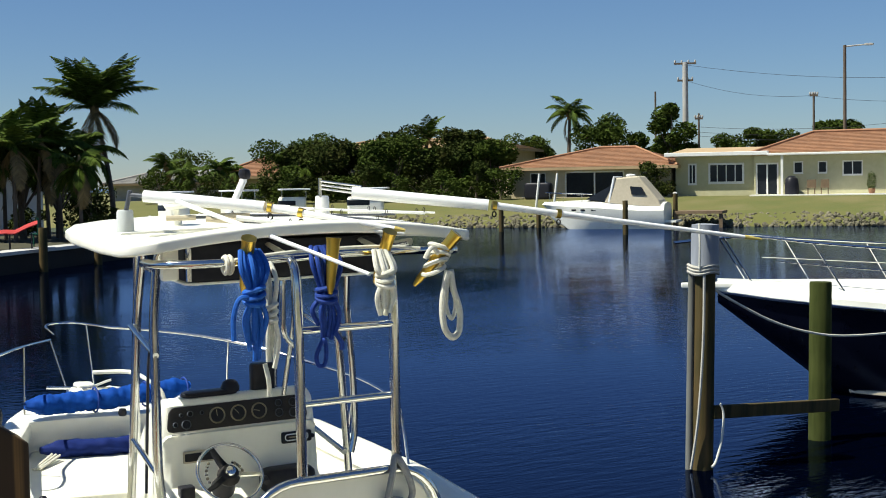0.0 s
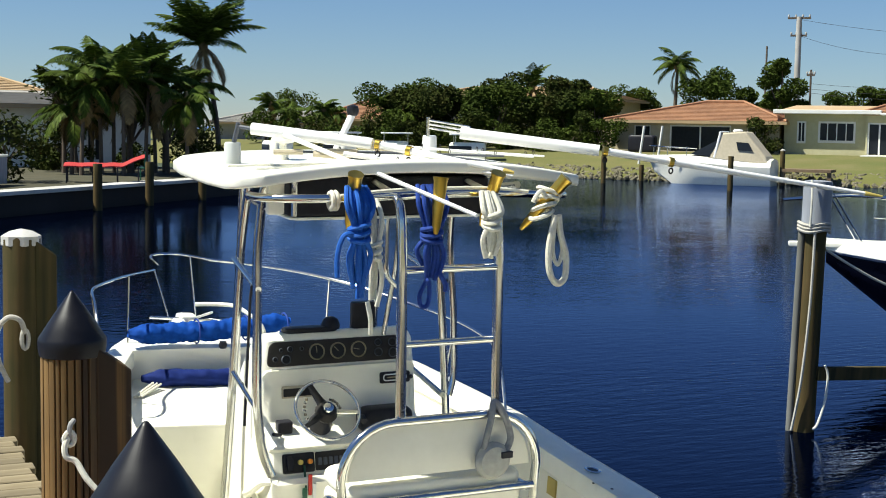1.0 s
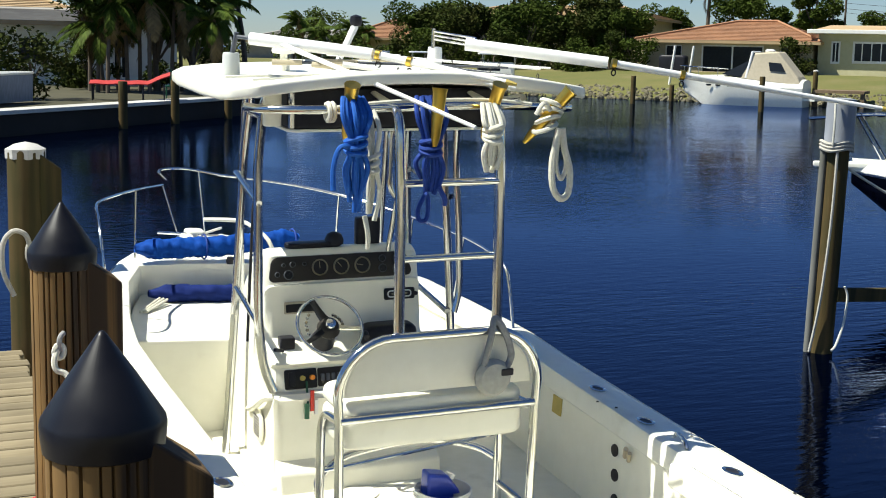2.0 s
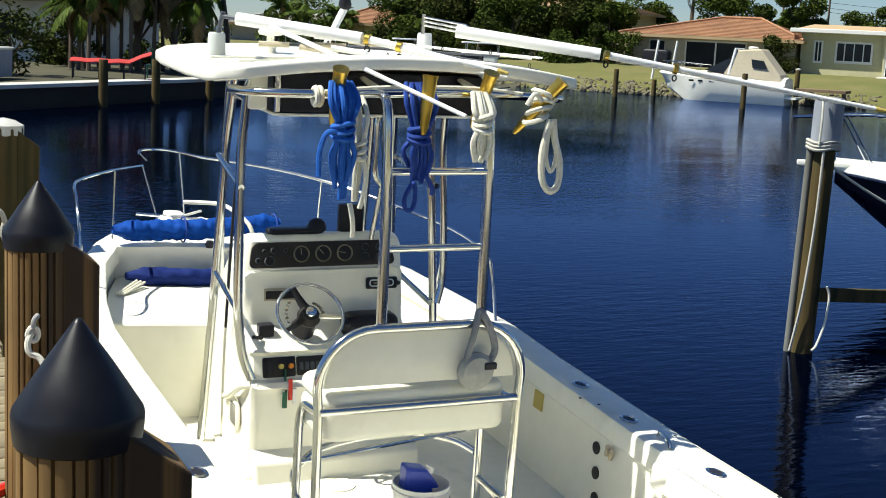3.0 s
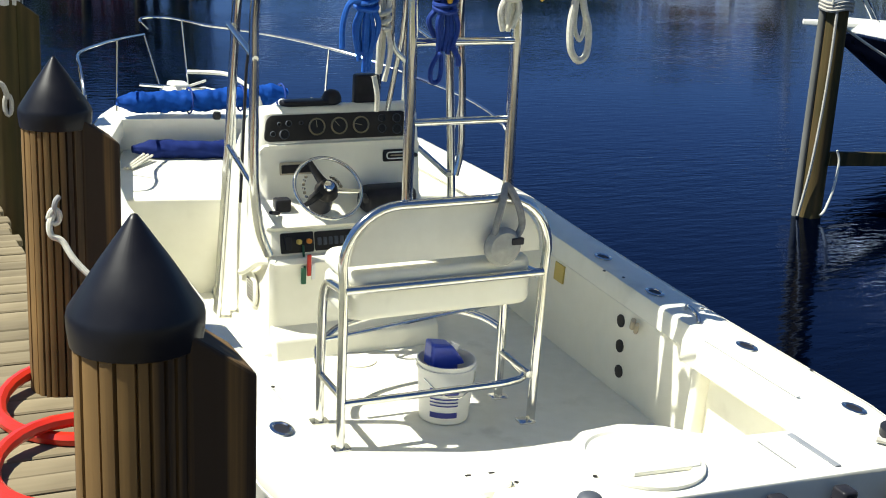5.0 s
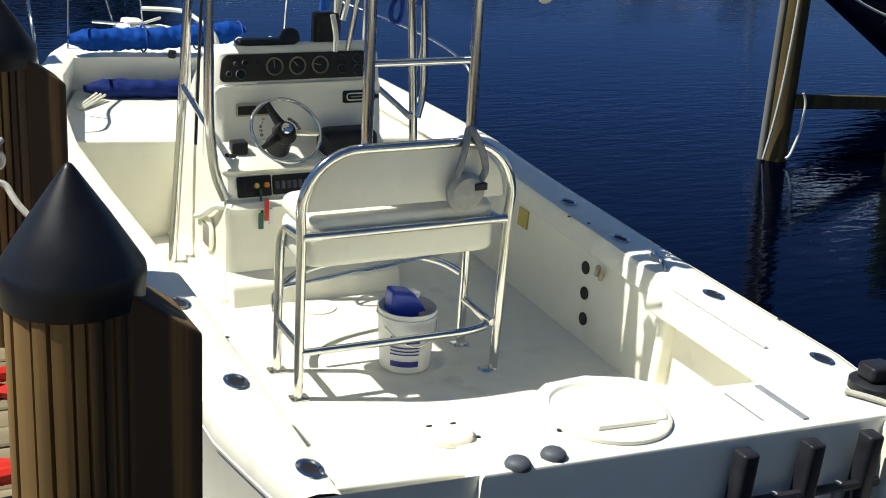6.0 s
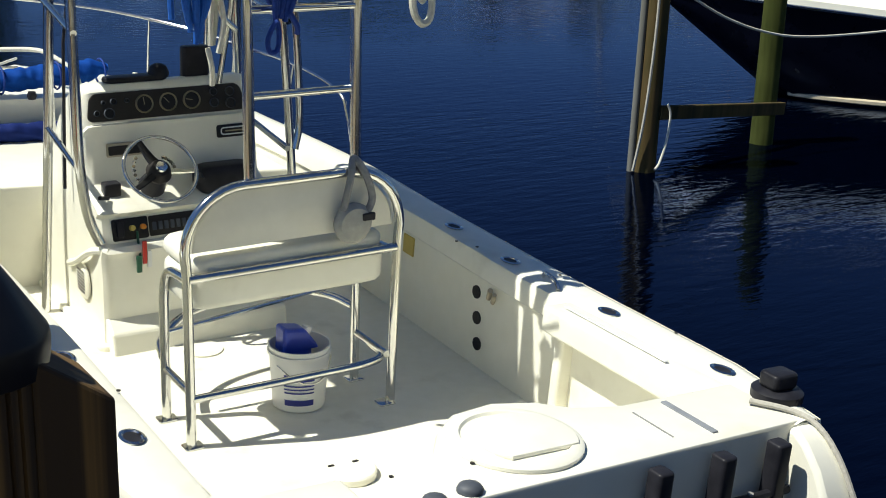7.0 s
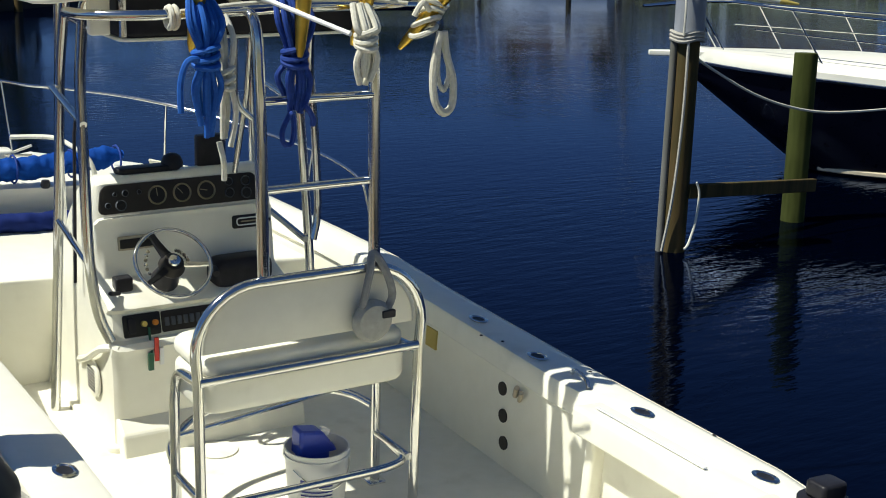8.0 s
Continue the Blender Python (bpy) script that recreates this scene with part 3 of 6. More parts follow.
part("chock", soft_slab(rounded(-0.33, -0.2, 5.28, 5.42, 0.03), 0.965, 1.10, 0.02), M["gel"], anchor)
line_ = thing("anchor_line", "white anchor line arching over the foredeck", "rope", BOAT)
part("line", tube(smooth_path([(-0.24, 5.40, 1.16), (-0.05, 5.2, 1.19), (0.0, 4.95, 1.18), (0.06, 4.82, 1.12), (0.09, 4.79, 1.0), (0.1, 4.80, 0.80)], 8), 0.014, 8), M["white_rope"], line_)


def roll(name, label, cat, m, x0, x1, y, z, r, mat, rounds=30, seed=3, sag=0.02, rise=0.0):
    """A lumpy roll of cloth lying across the boat, wrinkled round and along."""
    rnd = random.Random(seed)
    v, f = [], []
    n = 28
    ph = [rnd.uniform(0, 6.28) for _ in range(6)]
    jit = [rnd.uniform(-1, 1) for _ in range(rounds + 1)]
    for i in range(rounds + 1):
        t = i / rounds
        rr = r * (1 + 0.05 * math.sin(i * 0.55 + ph[0]) + 0.045 * jit[i]) * min(1, 0.35 + 7 * min(t, 1 - t))
        for k in range(n):
            a = 2 * math.pi * k / n
            w = 1 + 0.05 * math.sin(3 * a + i * 0.22 + ph[1]) + 0.045 * math.sin(6 * a - i * 0.5 + ph[2]) + 0.035 * math.sin(2 * a + i * 1.1 + ph[3]) + 0.012 * rnd.uniform(-1, 1)
            v.append((x0 + (x1 - x0) * t, y + rr * w * math.cos(a), z + rise * t - sag * math.sin(math.pi * t) + rr * w * 0.8 * math.sin(a)))
    for i in range(rounds):
        f += [(i * n + k, i * n + (k + 1) % n, (i + 1) * n + (k + 1) % n, (i + 1) * n + k) for k in range(n)]
    f += [tuple(range(n)), tuple(reversed(range(rounds * n, rounds * n + n)))]
    t_ = thing(name, label, cat, m)
    part("cloth", (v, f), mat, t_).data.set_sharp_from_angle(angle=math.pi)
    return t_


cover = roll("rolled_cover", "bright blue canvas cover rolled up and tied on the bow", "canvas cover", BOAT, -0.80, 0.29, 4.92, 1.048, 0.080, M["canvas"], 90, rise=0.085)
for x in (-0.35, -0.02, 0.25):
    part("tie", tube([(x, 4.92 + 0.097 * math.cos(a), 1.052 + 0.075 * (x + 0.8) / 1.09 - 0.018 + 0.080 * math.sin(a)) for a in (0.5 * i for i in range(13))], 0.006, 6), M["navyrope"], cover)
part("toggle", lathe([(0.0, 0.0), (0.022, 0.0), (0.03, 0.02), (0.022, 0.045), (0.0, 0.045)], 10), M["black"], cover, at=Matrix.Translation((-0.2, 4.80, 0.975)))
roll("folded_cushion", "dark blue cushion folded on the casting deck", "cushion", BOAT, -0.74, 0.42, 4.72, 0.800, 0.068, M["cushion"], 60, seed=9, sag=0.0)
dl = thing("spare_dock_lines", "white dock lines laid along the foredeck", "rope", BOAT)
for i in range(4):
    part("line", tube([(0.44 + 0.012 * i, 4.88 + 0.02 * i, 1.10 - 0.012 * i), (0.80 + 0.01 * i, 4.60 - 0.03 * i, 1.06 - 0.022 * i)], 0.009, 6), M["white_rope"], dl)
for i in range(3):
    part("line", tube([(-0.68 + 0.02 * i, 4.66 - 0.02 * i, 0.785), (-0.85 + 0.02 * i, 4.40, 0.762)], 0.009, 6), M["white_rope"], dl)

# ---- centre console ----
con = thing("center_console", "white moulded steering console with instruments and wheel", "console", UP)
prof = [(2.80, 0.20), (2.79, 0.55), (2.80, 0.66), (2.78, 0.70), (2.80, 0.725), (2.84, 0.73), (2.87, 0.85), (2.84, 0.875), (2.86, 0.895), (3.00, 0.945), (3.03, 0.97), (3.06, 1.22),
        (3.05, 1.245), (3.07, 1.25), (3.10, 1.395), (3.13, 1.418), (3.2, 1.42), (3.32, 1.36), (3.48, 1.20), (3.70, 0.8), (3.76, 0.2)]
v, f = [], []
xs = [(-0.455, 0.03), (-0.435, 0.006), (-0.40, 0.0), (0.40, 0.0), (0.435, 0.006), (0.455, 0.03)]
cy, cz = 3.25, 0.85
for x, inset in xs:
    for y, z in prof:
        d = math.hypot(y - cy, z - cz)
        taper = 1.0 - 0.06 * max(0.0, (z - 0.7) / 0.8)
        v.append((x * taper + 0.02, y - (y - cy) / d * inset, z - (z - cz) / d * inset if z > 0.21 else z))
k = len(prof)
for i in range(len(xs) - 1):
    f += [(i * k + j, i * k + (j + 1) % k, (i + 1) * k + (j + 1) % k, (i + 1) * k + j) for j in range(k)]
f += [tuple(reversed(range(k))), tuple(range((len(xs) - 1) * k, len(xs) * k))]
part("body", (v, f), M["gel"], con)


def on_face(y0, z0, y1, z1, off):
    """A frame on a sloping aft face: x to starboard, y up the slope, z out of it."""
    d = Vector((0, y1 - y0, z1 - z0)).normalized()
    nrm = Vector((1, 0, 0)).cross(d)
    m = Matrix(((1, 0, 0, 0), (0, d.y, nrm.y, y0), (0, d.z, nrm.z, z0), (0, 0, 0, 1)))
    return m @ Matrix.Translation((0.0, 0, off))


F1 = on_face(3.07, 1.25, 3.10, 1.395, 0.002)
dash = part("instrument_panel", soft_slab([(x * (1.0 - 0.075 * (y - 0.012) / 0.128) - 0.004 * (y > 0.07), y) for x, y in rounded(-0.400, 0.415, 0.010, 0.142, 0.035)], 0, 0.012, 0.003), M["panel"], con, "dark instrument panel with round gauges", at=F1)
for x, y, r in ((-0.35, 0.05, 0.014), (-0.29, 0.046, 0.026), (-0.315, 0.098, 0.010), (-0.265, 0.10, 0.016), (-0.20, 0.10, 0.011), (-0.115, 0.078, 0.045), (0.005, 0.078, 0.045), (0.125, 0.078, 0.045), (0.24, 0.055, 0.024), (0.24, 0.108, 0.020), (0.325, 0.048, 0.027), (0.325, 0.105, 0.024)):
    g_ = part("gauge", lathe([(r * 0.82, 0.0), (r, 0.0), (r, 0.008), (r * 0.91, 0.013), (r * 0.82, 0.008)], 24, ring=True), M["bezel"] if r > 0.028 else M["vent"], dash, "round gauge with a dull metal bezel" if r > 0.045 else "", at=Matrix.Translation((x, y, 0.012)))
    part("dial", lathe([(0.0, 0.0), (r * 0.88, 0.0), (r * 0.88, 0.004), (0.0, 0.004)], 20), M["dial"], g_)
    part("needle", box(-0.002, 0.002, -r * 0.1, r * 0.7, 0.0045, 0.0055), M["bezel"] if r > 0.04 else M["panel"], g_, at=Matrix.Rotation(radians(40 + 300 * x), 4, "Z"))
F2 = on_face(3.03, 0.97, 3.06, 1.22, 0.001)
rad = part("radio", soft_slab(rounded(-0.318, -0.145, 0.122, 0.187, 0.008), 0, 0.010, 0.003), M["tan"], con, "flush radio in a pale frame", at=F2)
part("radio_face", soft_slab(rounded(-0.310, -0.153, 0.131, 0.174, 0.006), 0.009, 0.013, 0.001), M["panel"], rad)
bd = part("model_badge", soft_slab(rounded(0.245, 0.425, 0.162, 0.225, 0.012), 0, 0.006, 0.002), M["dial"], con, "dark badge with a bright oblong mark", at=F2)
part("badge_rim", tube([(x, y, 0.007) for x, y in rounded(0.268, 0.402, 0.177, 0.210, 0.014)], 0.0035, 6, True), M["pole"], bd, "bright oblong outline")
part("badge_mark", soft_slab(rounded(0.288, 0.382, 0.190, 0.197, 0.003), 0.006, 0.008, 0.0005), M["bezel"], bd)
part("side_vent", lathe([(0.0, 0.0), (0.012, 0.0), (0.012, 0.01), (0.0, 0.012)], 10), M["black"], con, at=F2 @ Matrix.Translation((0.43, 0.19, 0)))
F3 = on_face(2.84, 0.735, 2.87, 0.85, 0.001)
sw = part("switch_panel", soft_slab(rounded(-0.37, -0.195, 0.005, 0.108, 0.01), 0, 0.007, 0.002), M["dial"], con, "dark ignition panel with two lamps", at=F3)
sw2 = part("switch_panel", soft_slab(rounded(-0.19, 0.10, 0.008, 0.105, 0.01), 0, 0.005, 0.002), M["panel"], con, "dark panel with a row of switches", at=F3)
part("plug", soft_slab(rounded(-0.35, -0.315, 0.02, 0.095, 0.01), 0.006, 0.018, 0.004), M["black"], sw)
for i in range(9):
    part("switch", soft_slab(rounded(-0.175 + 0.03 * i, -0.155 + 0.03 * i, 0.035, 0.075, 0.004), 0.005, 0.012, 0.002), M["vent"], sw2)
for x, mk in ((-0.275, "yellow"), (-0.222, "orange")):
    part("key_switch", lathe([(0.0, 0.0), (0.014, 0.0), (0.013, 0.02), (0.0, 0.022)], 12), M[mk], sw, at=Matrix.Translation((x, 0.06, 0.006)))
keys = part("key_fob", join(tube([(-0.255, 2.835, 0.78), (-0.26, 2.80, 0.70), (-0.262, 2.775, 0.66)], 0.006, 6), box(-0.285, -0.262, 2.758, 2.772, 0.60, 0.68)), M["green"], con, "green floating key fob")
part("key_tag", box(-0.255, -0.236, 2.76, 2.772, 0.64, 0.75), M["red"], con, "red and white key tag")
part("key_tag", box(-0.232, -0.214, 2.76, 2.772, 0.62, 0.70), M["pole"], con)
# steering wheel
WH = Matrix.Translation((-0.145, 2.80, 1.080)) @ Matrix.Rotation(radians(46), 4, "X")
wheel = part("steering_wheel", tube([(0.172 * math.cos(a), 0.172 * math.sin(a), 0) for a in (2 * math.pi * i / 44 for i in range(44))], 0.0095, 10, True), M["steel"], con, "three-spoked polished steel steering wheel", at=WH)
part("hub", lathe([(0.0, -0.05), (0.055, -0.05), (0.062, -0.03), (0.050, 0.0), (0.042, 0.012), (0.0, 0.02)], 20), M["panel"], wheel, "dark wheel hub")
part("hub_cap", lathe([(0.0, 0.0), (0.030, 0.0), (0.026, 0.016), (0.012, 0.024), (0.0, 0.025)], 18), M["steel"], wheel, at=Matrix.Translation((0, 0, 0.015)))
for a, w, mk in ((112, 0.024, "dial"), (212, 0.017, "dial"), (350, 0.014, "steel")):
    c, s_ = math.cos(radians(a)), math.sin(radians(a))
    v, f = [], []
    for d, ww, z in ((0.035, w * 1.25, -0.004), (0.07, w * 1.05, -0.010), (0.12, w * 0.85, -0.008), (0.168, w * 0.7, 0.0)):
        v += [(d * c - q * ww * s_, d * s_ + q * ww * c, z + h) for q, h in ((-1, -0.002), (-0.7, 0.006), (0.7, 0.006), (1, -0.002), (0.7, -0.006), (-0.7, -0.006))]
    f = [(i * 6 + j, i * 6 + (j + 1) % 6, i * 6 + 6 + (j + 1) % 6, i * 6 + 6 + j) for i in range(3) for j in range(6)] + [(5, 4, 3, 2, 1, 0), tuple(range(18, 24))]
    part("spoke", (v, f), M[mk], wheel, "dark upper spoke" if mk == "dial" else "")
for a0, r in ((35, 0.075), (168, 0.122)):
    for i in range(6):
        a = radians(a0 - 27 + 11 * i)
        part("grip_bead", lathe([(0.0, -0.008), (0.008, -0.004), (0.009, 0.002), (0.005, 0.008), (0.0, 0.009)], 8), M["steel"] if i % 2 else M["bezel"], wheel, at=Matrix.Translation((r * math.cos(a), r * math.sin(a), -0.012)))
part("column", tube([(0, 0, -0.02), (0, 0.0, -0.11), (0, 0, -0.16)], 0.045, 16, r1=0.065), M["black"], wheel)
# throttle box and grab shapes
part("throttle_box", soft_slab(rounded(0.08, 0.38, 2.86, 3.0, 0.04), 0.90, 1.035, 0.045), M["black"], con, "black covered throttle control")
part("throttle_lever", tube(bent([(0.10, 2.93, 0.98), (0.075, 2.86, 1.01), (0.06, 2.80, 1.00)], 0.03), 0.016, 8), M["black"], con)
part("trim_switch", soft_slab(rounded(-0.365, -0.285, 2.94, 3.005, 0.01), 0.925, 0.99, 0.008), M["black"], con)
part("trim_lever", tube([(-0.36, 2.92, 0.93), (-0.42, 2.86, 0.955)], 0.010, 6), M["black"], con)
# tray, compass and the black case on top
part("top_tray", soft_slab(rounded(-0.28, 0.04, 3.14, 3.22, 0.04), 1.420, 1.446, 0.01), M["black"], con, "black plastic tray and compass on top")
part("compass", lathe([(0.0, 0.0), (0.05, 0.0), (0.052, 0.02), (0.04, 0.05), (0.02, 0.062), (0.0, 0.065)], 18), M["black"], con, at=Matrix.Translation((0.0, 3.18, 1.432)))
part("electronics_case", soft_slab(rounded(0.13, 0.27, 3.18, 3.24, 0.02), 1.38, 1.565, 0.012), M["black"], con, "black plotter seen from behind its bracket")
part("side_louvre", lathe([(0.0, 0.0), (0.09, 0.0), (0.09, 0.010), (0.08, 0.016), (0.0, 0.016)], 24), M["gel"], con, "round white louvred vent", at=Matrix.Translation((-0.438, 3.08, 0.48)) @ Matrix.Rotation(radians(-90), 4, "Y"))
for i in range(7):
    part("louvre_slot", box(-0.4575, -0.4535, 3.03, 3.13, 0.428 + 0.017 * i, 0.434 + 0.017 * i), M["panel"], con, smooth=False)
part("footwell_rail", tube(smooth_path([(-0.44, 3.3, 0.50), (-0.46, 3.1, 0.58), (-0.45, 2.92, 0.68), (-0.40, 2.80, 0.71)], 6), 0.018, 8), M["gel"], con)
part("front_seat", soft_slab(rounded(-0.36, 0.40, 3.70, 4.05, 0.06), 0.22, 0.74, 0.03), M["gel"], con)
part("foot_step", ([(-0.43, 2.70, 0.22), (0.47, 2.70, 0.22), (0.47, 2.84, 0.22), (-0.43, 2.84, 0.22), (-0.43, 2.72, 0.32), (0.47, 2.72, 0.32), (0.47, 2.84, 0.40), (-0.43, 2.84, 0.40)],
     [(0, 1, 5, 4), (4, 5, 6, 7), (1, 2, 6, 5), (3, 0, 4, 7), (2, 3, 7, 6)]), M["gel"], con, "sloping white foot step", smooth=False, bevel=0.012)
part("base_flange", soft_slab(rounded(-0.47, 0.51, 2.77, 3.80, 0.05), 0.215, 0.25, 0.01), M["gel"], con)
wh = part("vhf_antenna", tube([(-0.46, 3.25, 0.9), (-0.42, 3.3, 1.6), (-0.35, 3.38, 1.92)], 0.008, 6), M["black"], con, "slim black whip with a white tip")

# ---- leaning post ----
lp = thing("leaning_post", "tubular steel leaning post with white seat and backrest", "leaning post", UP)
R_ = 0.021
arch = [(-0.460, 1.70, 0.22), (-0.467, 1.70, 0.95), (-0.475, 1.70, 1.06)] + [(-0.475 + 0.25 * (1 - math.cos(a)), 1.70, 1.06 + 0.25 * math.sin(a)) for a in (radians(10 * i) for i in range(1, 10))]
arch = arch + [(-x + 0.02, y, z) for x, y, z in reversed(arch)]
part("back_frame", tube(arch, R_, 12), M["steel"], lp, "bent steel arch carrying the backrest")
for s in (-1, 1):
    x = s * 0.455
    part("leg", tube(bent([(x, 1.985, 0.22), (x, 1.99, 0.80), (x, 1.94, 0.92), (x, 1.72, 0.94)], 0.08), R_, 12), M["steel"], lp)
    part("side_bar", tube([(x, 1.70, 0.455), (x, 1.985, 0.455)], R_ * 0.8, 10), M["steel"], lp)
    for y in (1.70, 1.985):
        part("foot_plate", soft_slab(rounded(-0.042, 0.042, -0.034, 0.034, 0.012), 0.0, 0.008, 0.002), M["steel"], lp, at=Matrix.Translation((x, y, 0.22)))
part("seat_bar", tube([(-0.465, 1.69, 0.955), (0.475, 1.69, 0.955)], R_ * 0.9, 10), M["steel"], lp)
part("foot_rail", tube(bent([(-0.455, 1.695, 0.435), (0.36, 1.685, 0.435), (0.455, 1.72, 0.440), (0.455, 1.85, 0.450)], 0.1), R_ * 0.85, 10), M["steel"], lp)
part("front_foot_rest", tube(smooth_path([(-0.455, 2.02, 0.50), (-0.40, 2.16, 0.52), (-0.2, 2.30, 0.56), (0.2, 2.34, 0.58), (0.40, 2.18, 0.58), (0.455, 2.02, 0.57)], 6), R_ * 0.85, 10), M["steel"], lp)
part("front_bar", tube([(-0.455, 2.03, 0.60), (0.455, 2.03, 0.69)], R_ * 0.5, 8), M["steel"], lp)
part("seat_cushion", soft_slab(rounded(-0.43, 0.44, 1.71, 2.10, 0.07), 0.945, 1.02, 0.03), M["vinyl"], lp, "white vinyl seat cushion")
part("seat_pan", soft_slab(rounded(-0.44, 0.45, 1.72, 2.06, 0.06), 0.80, 0.945, 0.03), M["gel"], lp)
pad = [(-0.45, 1.05)] + [(-0.45 + 0.235 * (1 - math.cos(a)), 1.055 + 0.235 * math.sin(a)) for a in (radians(10 * i) for i in range(0, 10))]
pad = pad + [(-x + 0.02, z) for x, z in reversed(pad)]
v, f = soft_slab(pad, 0, 0.06, 0.018)
part("backrest", ([(x, 1.71 + z, y) for x, y, z in v], [tuple(reversed(q)) for q in f]), M["vinyl"], lp, "white padded backrest")

# cap hung by its strap
CAPM = material("faded_cap", (0.42, 0.42, 0.38), 0.85, second=(0.33, 0.33, 0.30), scale=40, bump=0.002, bump_scale=90)
cp = thing("hanging_cap", "grey cap hung by its strap on the backrest", "cap", UP)
part("strap", tube(smooth_path([(0.20, 1.66, 1.16), (0.235, 1.665, 1.30), (0.265, 1.70, 1.365), (0.30, 1.665, 1.31), (0.335, 1.66, 1.20), (0.30, 1.655, 1.13)], 6), 0.016, 8), M["grey_strap"], cp)
part("crown", moved(lathe([(0.0, 0.0), (0.085, 0.0), (0.088, 0.02), (0.07, 0.045), (0.0, 0.055)], 20), Matrix.Translation((0.25, 1.68, 1.10)) @ Matrix.Rotation(radians(90), 4, "X")), CAPM, cp)
part("buckle", soft_slab(rounded(0.275, 0.335, 1.625, 1.645, 0.006), 1.115, 1.145, 0.004), M["black"], cp)

# bucket
bk = thing("bucket", "white plastic bucket with blue printed bands on the sole", "bucket", UP @ Matrix.Translation((0.115, 1.875, 0.222)) @ Matrix.Scale(0.93, 4))
part("pail", lathe([(0.0, 0.0), (0.118, 0.0), (0.124, 0.006), (0.142, 0.27), (0.150, 0.272), (0.150, 0.284), (0.143, 0.285), (0.148, 0.31), (0.140, 0.31), (0.120, 0.012), (0.0, 0.01)], 36), M["bucket"], bk)
for z, h in ((0.165, 0.032), (0.04, 0.03), (0.138, 0.008), (0.120, 0.008), (0.102, 0.008)):
    rr = 0.125 + 0.017 * z / 0.27 + 0.0025
    v, f = [], []
    for i in range(12):
        a = radians(-147 + 5.6 * i)
        v += [(rr * math.cos(a), rr * math.sin(a), z), ((rr + 0.0015) * math.cos(a), (rr + 0.0015) * math.sin(a), z + h)]
    f = [(2 * i, 2 * i + 2, 2 * i + 3, 2 * i + 1) for i in range(11)]
    part("printed_band", (v, f), M["label"], bk, "blue printed band")
part("bail", tube([(0.148 * math.cos(a), 0.148 * math.sin(a) * 0.95, 0.25 - 0.10 * math.sin(a) ** 2) for a in (radians(200 + 14 * i) for i in range(11))], 0.003, 6), M["steel"], bk)
jug = thing("blue_jug", "bright blue plastic jug standing in the bucket", "jug", UP @ Matrix.Translation((0.095, 1.875, 0.232)) @ Matrix.Scale(0.93, 4))
part("body", soft_slab(rounded(-0.075, 0.075, -0.05, 0.05, 0.04), 0.0, 0.30, 0.03), M["bluejug"], jug)
part("shoulder", ([(-0.085, -0.05, 0.28), (0.10, -0.05, 0.28), (0.10, 0.05, 0.28), (-0.085, 0.05, 0.28), (-0.08, -0.05, 0.40), (0.03, -0.05, 0.38), (0.03, 0.05, 0.38), (-0.08, 0.05, 0.40), (0.09, -0.05, 0.30), (0.09, 0.05, 0.30)],
     [(0, 1, 8, 5, 4), (2, 3, 7, 6, 9), (0, 4, 7, 3), (4, 5, 6, 7), (5, 8, 9, 6), (1, 2, 9, 8)]), M["bluejug"], jug, smooth=False, bevel=0.015)
part("screw_cap", lathe([(0.0, 0.0), (0.025, 0.0), (0.025, 0.03), (0.0, 0.032)], 14), M["pole"], jug, at=Matrix.Translation((0.05, 0.0, 0.345)) @ Matrix.Rotation(radians(25), 4, "Y"))

# ---- T-top ----
tt = thing("t_top", "white hardtop on polished steel tube legs with a ladder", "t-top", UP)
roof = [(-0.76, 1.99), (-0.4, 1.94), (0.0, 1.92), (0.4, 1.92), (0.73, 1.96)] + [(0.73 + 0.14 * math.sin(a), 2.10 - 0.14 * math.cos(a)) for a in (0.5, 1.0, 1.5)] + [(0.87, 2.85), (0.85, 3.1), (0.77, 3.35), (0.58, 3.52), (0.3, 3.60), (0, 3.62), (-0.3, 3.60), (-0.6, 3.52), (-0.79, 3.35), (-0.89, 3.1), (-0.92, 2.85), (-0.92, 2.35), (-0.89, 2.15), (-0.85, 2.07)]


def crown(x):
    """Rise of the cambered hardtop over its edge."""
    return 0.086 * max(0.0, 1.0 - (x / 0.88) ** 2)


def cambered(outline, z0, z1, r):
    """A slab that follows the hardtop's camber, cut into strips across the boat."""
    xs_ = [-0.92 + 1.79 * i / 30 for i in range(31)]
    bm = bmesh.new()
    vs, fs = soft_slab(outline, z0, z1, r)
    bv_ = [bm.verts.new(p) for p in vs]
    for q in fs:
        bm.faces.new([bv_[i] for i in q])
    for x in xs_[1:-1]:
        bmesh.ops.bisect_plane(bm, geom=bm.verts[:] + bm.edges[:] + bm.faces[:], plane_co=(x, 0, 0), plane_no=(1, 0, 0))
    for y in (2.05, 2.2, 2.35, 2.5):
        bmesh.ops.bisect_plane(bm, geom=bm.verts[:] + bm.edges[:] + bm.faces[:], plane_co=(0, y, 0), plane_no=(0, 1, 0))
    for p in bm.verts:
        p.co.z += crown(p.co.x) * min(1.0, max(0.15, 1.0 - (p.co.y - 2.05) / 0.45))
    return bm


